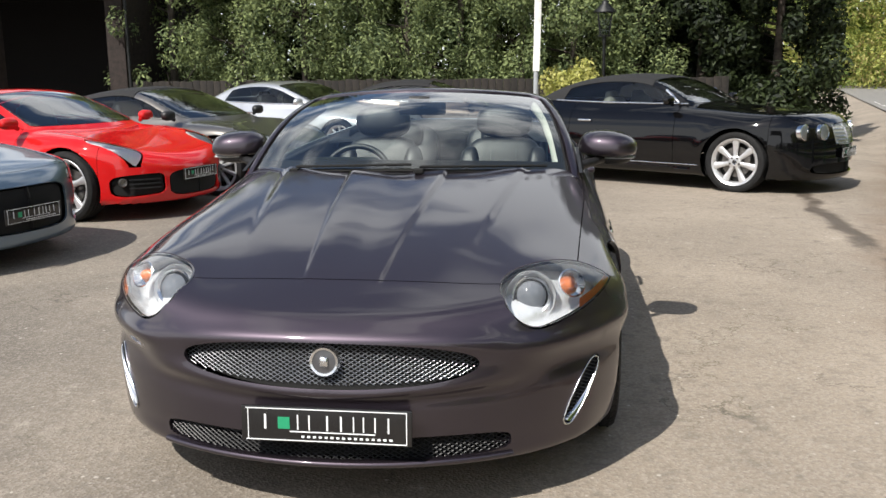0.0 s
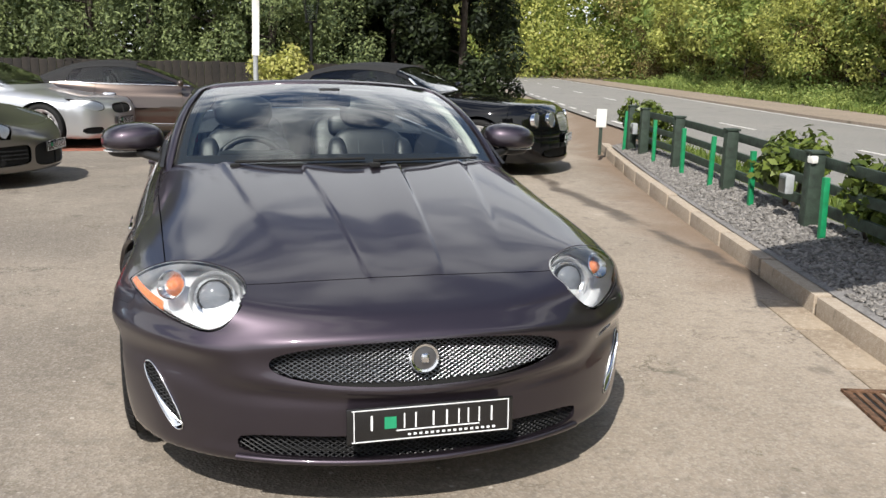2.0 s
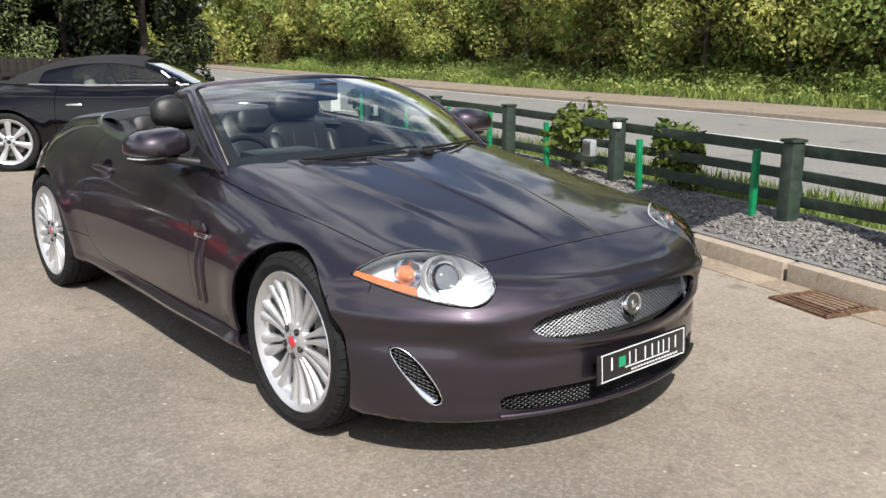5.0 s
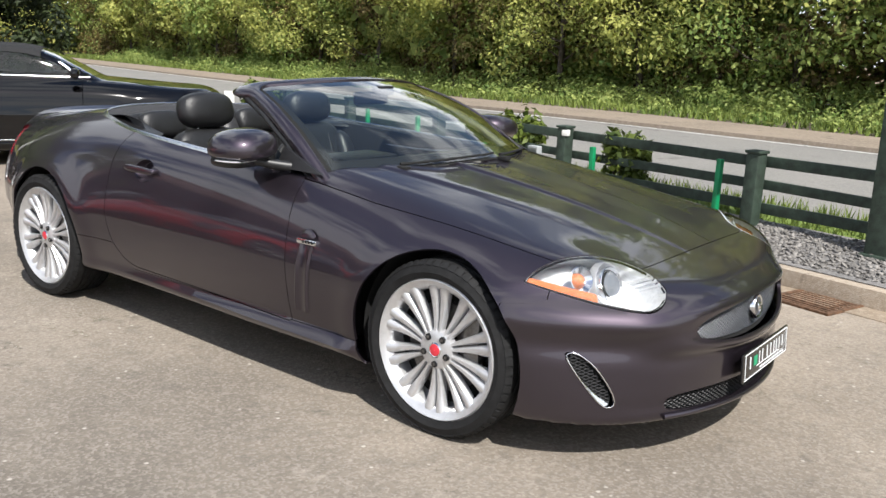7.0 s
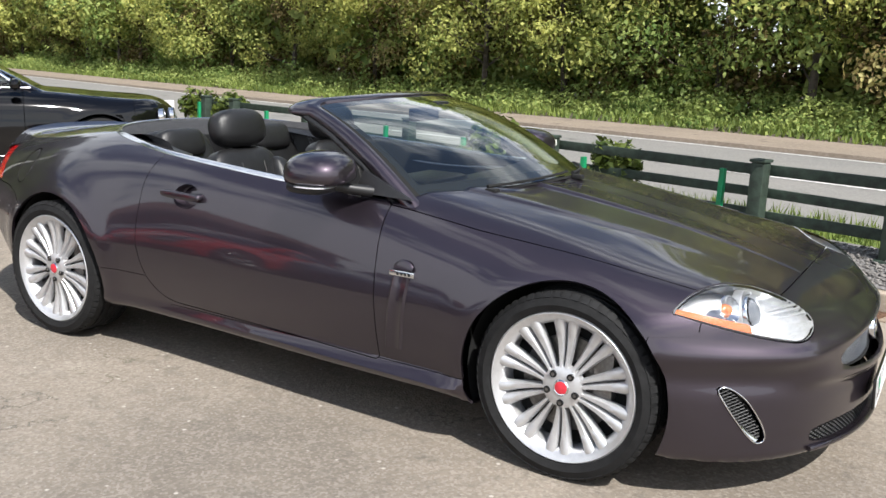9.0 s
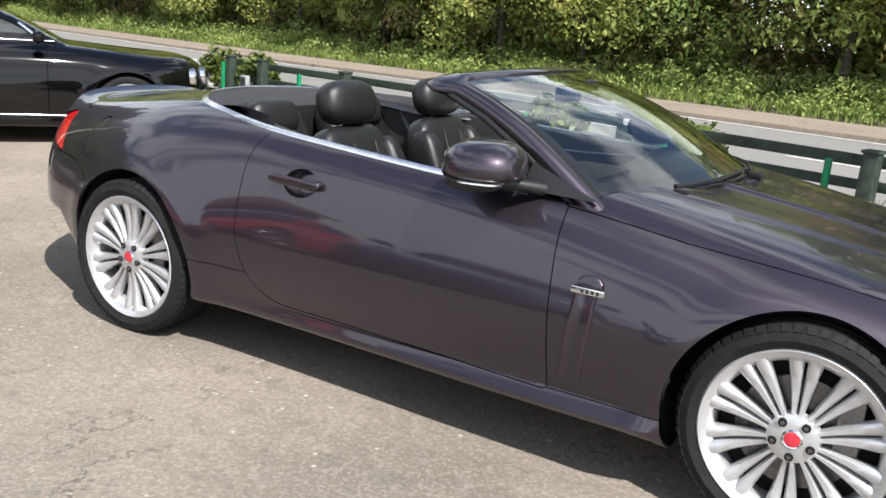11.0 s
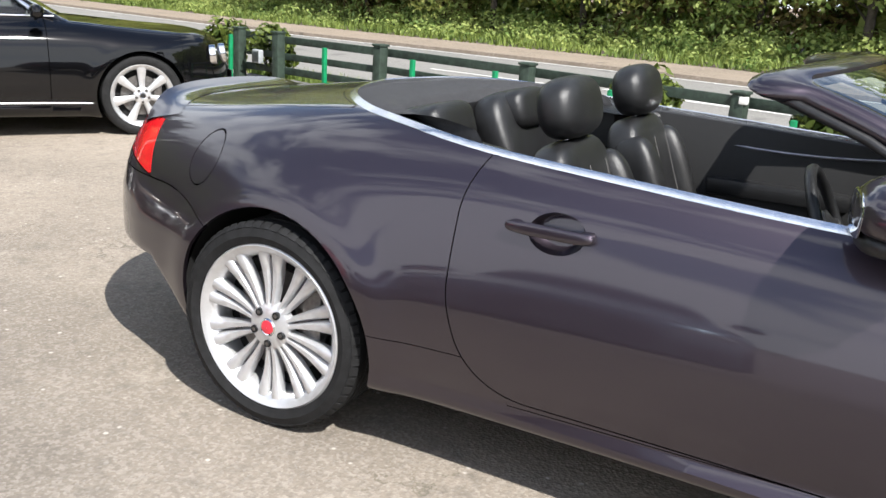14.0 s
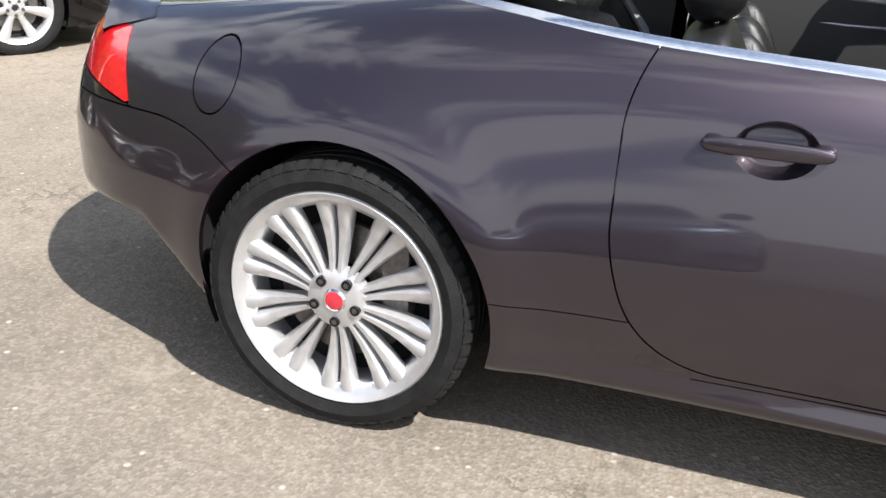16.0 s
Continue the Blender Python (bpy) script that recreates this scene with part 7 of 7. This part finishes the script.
def woods():
    r = random.Random(21)
    i = 0
    y = -22.0
    while y < 46:
        near = -14 < y < 26
        off = 16.6 + r.uniform(-0.5, 0.7)
        x = along(off, y)
        if y < -3:
            leaf = r.choice(["mid_leaf", "mid_leaf", "spring"])
        elif y < 14:
            leaf = r.choice(["olive", "spring", "olive", "mid_leaf"])
        else:
            leaf = r.choice(["spring", "spring", "mid_leaf"])
        names = {"olive": "tall hedgerow tree just breaking into olive-brown leaf", "spring": "roadside tree in bright yellow-green spring leaf", "mid_leaf": "dense roadside tree in fresh green leaf"}
        tree(x, y, r.uniform(6.8, 9.2), r.uniform(1.9, 2.5), leaf, 11500 if near else 6000, 0.066 if near else 0.11, 100 + i, names[leaf])
        i += 1
        y += r.uniform(1.9, 2.6)
    # the thicket behind and under them
    cs, rs = [], []
    for k in range(160):
        yy = r.uniform(-28, 60)
        x = along(r.uniform(19.0, 22.0), yy)
        cs.append((x, yy, float(lie(x, yy)) + r.uniform(0.3, 4.5)))
        rs.append((1.5, 1.5, 1.2))
    for k in range(760):
        yy = r.uniform(-28, 66)
        x = along(r.uniform(17.6, 23.5), yy)
        h = r.uniform(0.3, 10.5)
        cs.append((x, yy, float(lie(x, yy)) + h))
        q = r.uniform(0.9, 1.9)
        rs.append((q, q, q * 0.9))
    V, F = leaf_cloud(cs, rs, 135000, 0.31, seed=77)
    tagged(foliage("thicket", V, F, M["mid_leaf"]), "shaded thicket of leafy bushes behind the roadside trees", "bushes", kind="stuff")
    cs, rs = [], []
    for k in range(900):
        yy = r.uniform(-22, 44)
        o = 12.95 + 3.6 * r.random() ** 0.8
        x = along(o, yy)
        q = r.uniform(0.12, 0.24) + 0.14 * max(0, o - 14.2)
        cs.append((x, yy, float(lie(x, yy)) + q * 0.6))
        rs.append((q, q, q * 0.9))
    V, F = leaf_cloud(cs, rs, 64000, 0.055, seed=78)
    tagged(foliage("undergrowth", V, F, M["mid_leaf"]), "nettles and low green undergrowth along the wood's edge", "bushes", kind="stuff")


def far_woods():
    """The wood that closes the view where the road bends away."""
    r = random.Random(61)
    for depth, clumps, count, size, leaf, lab in (((54, 64), 55, 30000, 0.13, "spring", "distant trees in pale spring leaf where the road bends away"), ((55, 65), 60, 32000, 0.13, "mid_leaf", "distant green woodland where the road bends away"), ((55, 66), 45, 24000, 0.13, "olive", "distant olive-brown trees where the road bends away"), ((66, 78), 300, 16000, 0.55, "mid_leaf", "deeper shaded woodland behind the distant trees")):
        cs, rs = [], []
        for k in range(clumps):
            x, yy = r.uniform(4, 48), r.uniform(*depth)
            q = r.uniform(1.3, 2.5)
            cs.append((x, yy, float(lie(x, yy)) + 13 * r.random() ** 1.2))
            rs.append((q, q, q))
        V, F = leaf_cloud(cs, rs, count, size, seed=62 + clumps)
        tagged(foliage("far_woodland", V, F, M[leaf]), lab, "trees", kind="stuff")


def hedge_bank():
    """Low leafy growth that closes the wood towards the road."""
    r = random.Random(33)
    for leaf, seed, lab in (("olive", 81, "brown-green hedge growth between the roadside trunks"), ("mid_leaf", 82, "fresh green hedge growth between the roadside trunks")):
        cs, rs = [], []
        for k in range(260):
            yy = r.uniform(-26, 56)
            x = along(r.uniform(15.7, 18.6), yy)
            q = r.uniform(0.5, 1.0)
            cs.append((x, yy, float(lie(x, yy)) + r.uniform(0.2, 4.2)))
            rs.append((q, q, q))
        V, F = leaf_cloud(cs, rs, 50000, 0.085, seed=seed)
        tagged(foliage("hedge_growth", V, F, M["twigs" if leaf == "olive" else leaf]), lab, "hedge", kind="stuff")


def back_wall_and_conifers():
    w = tagged(new("yard_fence"), kind="structure")
    r = random.Random(9)
    x = -8.4
    me0 = None
    while x < 4.2:
        y = 13.9 + 0.02 * x
        if me0 is None:
            bm = bmesh.new()
            box(bm, 0, 0, 0.66, 0.148, 0.022, 1.32, 0.004)
            first = part("board", bm, M["dark_wood"], w)
            me0 = first.data
            ob = first
        else:
            ob = new("board", me0)
            ob.parent = w
        ob.matrix_world = Matrix.Translation((x, y + r.uniform(-0.006, 0.006), float(lie(x, y)) - 0.02 + r.uniform(-0.015, 0.015)))
        x += 0.152
    # backing clumps: the hedge's inner shade is painted in as near-black leaves
    cs, rs = [], []
    for k in range(460):
        x = r.uniform(-7.6, 5.2)
        cs.append((x, r.uniform(16.2, 18.5), r.uniform(0.2, 8.2)))
        q = r.uniform(0.6, 1.1)
        rs.append((q, q, q * 1.2))
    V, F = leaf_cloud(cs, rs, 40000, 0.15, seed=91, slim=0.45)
    tagged(foliage("conifer_backing", V, F, M["yew"]), "mass of conifers behind the boundary hedge, its deep shade put into near-black leaves", "hedge", kind="stuff")
    i = 0
    x = -7.95
    while x < 5.2:
        y = (14.55 if x < -7 else 15.4 if x < 4 else 14.4) + r.uniform(-0.3, 0.4)
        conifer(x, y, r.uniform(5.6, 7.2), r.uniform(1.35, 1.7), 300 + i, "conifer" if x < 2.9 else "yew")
        i += 1
        x += r.uniform(1.15, 1.5)


def conifer(x, y, high, spread, seed, leaf):
    r = random.Random(seed)
    t = thing("conifer_tree", pose(x, y, float(lie(x, y)) - 0.05), "tall dark green clipped conifer in the boundary hedge" if leaf == "conifer" else "dense almost black yew at the end of the boundary hedge", "tree", "conifer hedge")
    bm = bmesh.new()
    tube(bm, [(0, 0, 0), (0.05, 0, high * 0.5), (0, 0.04, high * 0.95)], [0.11, 0.07, 0.02], 7)
    for k in range(14):
        h = high * r.uniform(0.12, 0.9)
        a = r.uniform(0, 6.28)
        ln = spread * (1 - 0.55 * h / high)
        tube(bm, [(0, 0, h), (math.cos(a) * ln * 0.6, math.sin(a) * ln * 0.6, h + 0.15), (math.cos(a) * ln, math.sin(a) * ln, h + 0.45)], [0.03, 0.02, 0.006], 4)
    part("trunk", bm, M["bark"], t, smooth=60)
    cs, rs = [], []
    for k in range(90):
        h = high * (0.04 + 0.96 * k / 89)
        a = r.uniform(0, 6.28)
        ln = spread * (1 - 0.60 * (h / high) ** 1.6) * r.uniform(0.55, 1.0)
        cs.append((math.cos(a) * ln, math.sin(a) * ln, h))
        q = r.uniform(0.24, 0.46)
        rs.append((q * 0.8, q * 0.8, q * 1.25))
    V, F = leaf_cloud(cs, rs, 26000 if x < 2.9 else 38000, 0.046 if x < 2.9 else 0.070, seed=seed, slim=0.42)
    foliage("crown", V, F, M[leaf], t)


def garage():
    """It stands across the end of the yard, its open bays facing the cars."""
    g = thing("garage_building", pose(-8.52, 13.6, 0.12), "dark brown garage with open bays under a clay tile roof", "building")
    wide, deep = 9.6, 5.6
    for x in (-0.20, -3.2, -6.2, -9.4):
        bm = bmesh.new()
        box(bm, x, 0.17, 1.60, 0.40, 0.34, 3.32, 0.012)
        part("brick_pier", bm, M["pier_brick"], g)
    for x in (-1.7, -4.7, -7.8):
        bm = bmesh.new()
        box(bm, x, 0.17, 3.14, 2.62, 0.28, 0.26, 0.008)
        part("lintel_beam", bm, M["dark_wood"], g)
    # near-black wall: the shade deep in the bays is put into its colour
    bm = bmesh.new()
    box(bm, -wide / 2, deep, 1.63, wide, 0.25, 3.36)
    part("rear_wall", bm, mat_once("shade_black_wall", (0.009, 0.008, 0.008), 0.9), g)
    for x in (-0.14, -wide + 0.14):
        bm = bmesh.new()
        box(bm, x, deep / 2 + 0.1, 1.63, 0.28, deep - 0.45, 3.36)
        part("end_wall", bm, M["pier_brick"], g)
    bm = bmesh.new()
    box(bm, -wide / 2, deep / 2, 3.34, wide - 0.1, deep, 0.08)
    part("ceiling", bm, M["dark_wood"], g)
    roof = new("roof")
    roof.parent = g
    for i in range(10):
        bm = bmesh.new()
        box(bm, -wide / 2, -0.42 + 0.33 * i, 3.34 + 0.155 * i, wide + 0.5, 0.38, 0.030, 0, Matrix.Rotation(radians(23), 4, "X"))
        part("tile_course", bm, M["tile"], roof)
    bm = bmesh.new()
    box(bm, -wide / 2, 4.45, 4.06, wide + 0.5, 3.5, 0.06, 0, Matrix.Rotation(radians(-26), 4, "X"))
    part("rear_slope", bm, M["tile"], roof)
    bm = bmesh.new()
    box(bm, -wide / 2, -0.52, 3.26, wide + 0.4, 0.03, 0.16)
    part("fascia", bm, M["dark_wood"], roof)
    bm = bmesh.new()
    tube(bm, [(0.10, -0.05, 3.20), (0.10, -0.05, 0.05)], 0.035, 8)
    part("downpipe", bm, M["black_iron"], g, smooth=60)


def lamp_post(x, y):
    z0 = float(lie(x, y))
    t = thing("lamp_post", pose(x, y, z0), "black cast-iron lamp post with a four-sided glazed lantern", "lamp")
    bm = bmesh.new()
    lathe(bm, [(0.10, 0), (0.10, 0.12), (0.06, 0.20), (0.055, 0.55), (0.035, 0.62), (0.030, 1.95), (0.045, 2.00), (0.03, 2.07)], 16, "Z")
    part("column", bm, M["black_iron"], t, smooth=50)
    ln = new("lantern")
    ln.parent = t
    ln.location, ln.scale = (0, 0, -0.01), (1.25, 1.25, 1.25)
    bm = bmesh.new()
    for k in range(4):
        a = math.pi / 4 + k * math.pi / 2
        c, s_ = math.cos(a), math.sin(a)
        tube(bm, [(0.09 * c, 0.09 * s_, 1.68), (0.15 * c, 0.15 * s_, 2.02)], 0.008, 5)
    lathe(bm, [(0.095, 1.66), (0.10, 1.69), (0.0005, 1.69)], 4, "Z")
    part("cage", bm, M["black_iron"], ln)
    bm = bmesh.new()
    lathe(bm, [(0.17, 2.02), (0.165, 2.04), (0.06, 2.14), (0.05, 2.18), (0.02, 2.20), (0.012, 2.28), (0.0005, 2.29)], 16, "Z")
    part("cap", bm, M["black_iron"], ln, smooth=40)
    for k in range(4):
        a = k * math.pi / 2
        bm = bmesh.new()
        vs = []
        for rad, z in ((0.062, 1.70), (0.104, 2.01)):
            for e in (-1, 1):
                vs.append(bm.verts.new((rad * math.cos(a) - e * rad * math.sin(a), rad * math.sin(a) + e * rad * math.cos(a), z)))
        bm.faces.new((vs[0], vs[1], vs[3], vs[2]))
        part("pane", bm, M["lantern"], ln)


def flag_pole(x, y):
    t = thing("pole", pose(x, y, float(lie(x, y))), "slim grey pole carrying a tall narrow white banner", "pole")
    bm = bmesh.new()
    lathe(bm, [(0.045, 0), (0.040, 1.5), (0.030, 5.0), (0.0005, 5.02)], 12, "Z")
    part("shaft", bm, M["grey_plastic"], t, smooth=50)
    bm = bmesh.new()
    sheet(bm, lambda u, v: Vector((0.055 * u + 0.02 * math.sin(4 * v), -0.05 - 0.03 * math.sin(5 * v + u), 1.42 + 3.2 * v)), 6, 20)
    part("banner", bm, M["pale"], t, smooth=60)


def drain():
    t = thing("drain_grate", pose(2.20, -1.965, 0.004, 0, 0, -18), "rusty iron drain grating set in the yard by the kerb", "drain")
    bm = bmesh.new()
    for sx, sy, w, h in ((0, 0.20, 0.46, 0.03), (0, -0.20, 0.46, 0.03), (0.215, 0, 0.03, 0.40), (-0.215, 0, 0.03, 0.40)):
        box(bm, sx, sy, 0.004, w, h, 0.016, 0.003)
    part("surround", bm, M["rust"], t)
    for k in range(9):
        bm = bmesh.new()
        box(bm, -0.17 + 0.0425 * k, 0, 0.002, 0.022, 0.37, 0.014, 0.003)
        part("bar", bm, M["rust"], t)
    bm = bmesh.new()
    box(bm, 0, 0, -0.002, 0.40, 0.37, 0.006)
    part("pit", bm, M["gap"], t)


def brick_strip():
    s = tagged(new("brick_paving"), kind="structure")
    bm = bmesh.new()
    box(bm, 0, 0, 0, 0.21, 0.10, 0.05, 0.006, seg=1)
    first = part("brick", bm, M["brick"], s)
    me = first.data
    k = 0
    for j in range(7):
        for i in range(40):
            x, y = -6.4 + 0.22 * i + 0.11 * (j % 2), 9.05 + 0.108 * j
            ob = first if k == 0 else new("brick", me)
            ob.parent = s
            ob.location = (x, y, float(lie(x, y)) - 0.012)
            k += 1


def small_things():
    t = thing("notice_board", pose(5.18, 7.33, 0.14, 0, 0, -25), "small white notice board on a short post by the yard entrance", "sign")
    bm = bmesh.new()
    box(bm, 0, 0, 0.44, 0.15, 0.02, 0.27, 0.004)
    part("board", bm, M["pale"], t)
    bm = bmesh.new()
    box(bm, 0, 0.03, 0.2, 0.05, 0.04, 0.62, 0.004)
    part("leg", bm, M["fence"], t)
    for y, x in ((0.90, fence_x(1.00)), (6.22, fence_x(6.30))):
        t = thing("flood_lamp", pose(x, y + 0.10, 0.0, 0, 0, -12), "small grey flood lamp fixed to a fence post", "lamp", "fence lamps")
        bm = bmesh.new()
        box(bm, -0.06, 0.10, 0.50, 0.07, 0.13, 0.15, 0.012)
        part("body", bm, M["grey_plastic"], t, smooth=50)
        bm = bmesh.new()
        box(bm, -0.097, 0.10, 0.50, 0.006, 0.11, 0.12, 0.002)
        part("pane", bm, M["lantern"], t)
    t = thing("white_junction_box", pose(fence_x(0.78) - 0.01, 0.74, 0.0), "weathered white plastic box on a fence post", "box")
    bm = bmesh.new()
    box(bm, -0.04, 0, 0.730, 0.05, 0.065, 0.055, 0.01)
    part("case", bm, M["pale"], t, smooth=50)

# ---- the place ----
ground_sheet()
road_things()
back_wall_and_conifers()
garage()
woods()
hedge_bank()
far_woods()
roadster()
other_car(grand_tourer(), parked(3.99, 5.84, -33, -2.42), "black grand tourer with its fabric hood up and seven-spoke wheels")
other_car(low_coupe(), parked(-3.02, 1.06, -12, -2.16), "slate blue low sports coupe with a wide black grille")
other_car(mid_engine("red_paint"), parked(-2.82, 3.60, -15, -2.12), "bright red mid-engined sports coupe with dark five-spoke wheels")
other_car(mid_engine("grey_paint", "black_cloth"), parked(-2.10, 5.52, -13, -2.12), "warm grey sports roadster with its black fabric hood up")
other_car(saloon_coupe("silver_paint", "ten"), parked(-1.68, 9.77, -21, -2.28), "silver two-door coupe with bright multi-spoke wheels")
other_car(saloon_coupe("bronze_paint", "five", "black_cloth"), parked(0.76, 11.42, 0, -2.28), "bronze-grey convertible with its dark hood up behind the brick strip")
kerb_run()
slate_bed()
channel_stones()
fence()
sign_post()
drain()
lamp_post(1.56, 12.6)
flag_pole(0.34, 10.1)
shrub(1.0, 12.75, float(lie(1.0, 12.75)), 1.30, 1.65, "gold", 4200, 0.048, 41, "rounded golden variegated shrub in front of the dark fence", group="")
for sx, sy, sw, sh, sd in ((4.15, 1.55, 0.60, 0.70, 51), (3.80, 0.16, 0.50, 0.68, 52), (5.55, 6.45, 0.55, 0.68, 53), (5.80, 7.35, 0.50, 0.68, 54)):
    shrub(sx, sy, 0.18, sw, sh, "laurel", 1000, 0.046, sd, "small glossy-leaved evergreen shrub beside the low fence")
brick_strip()
small_things()
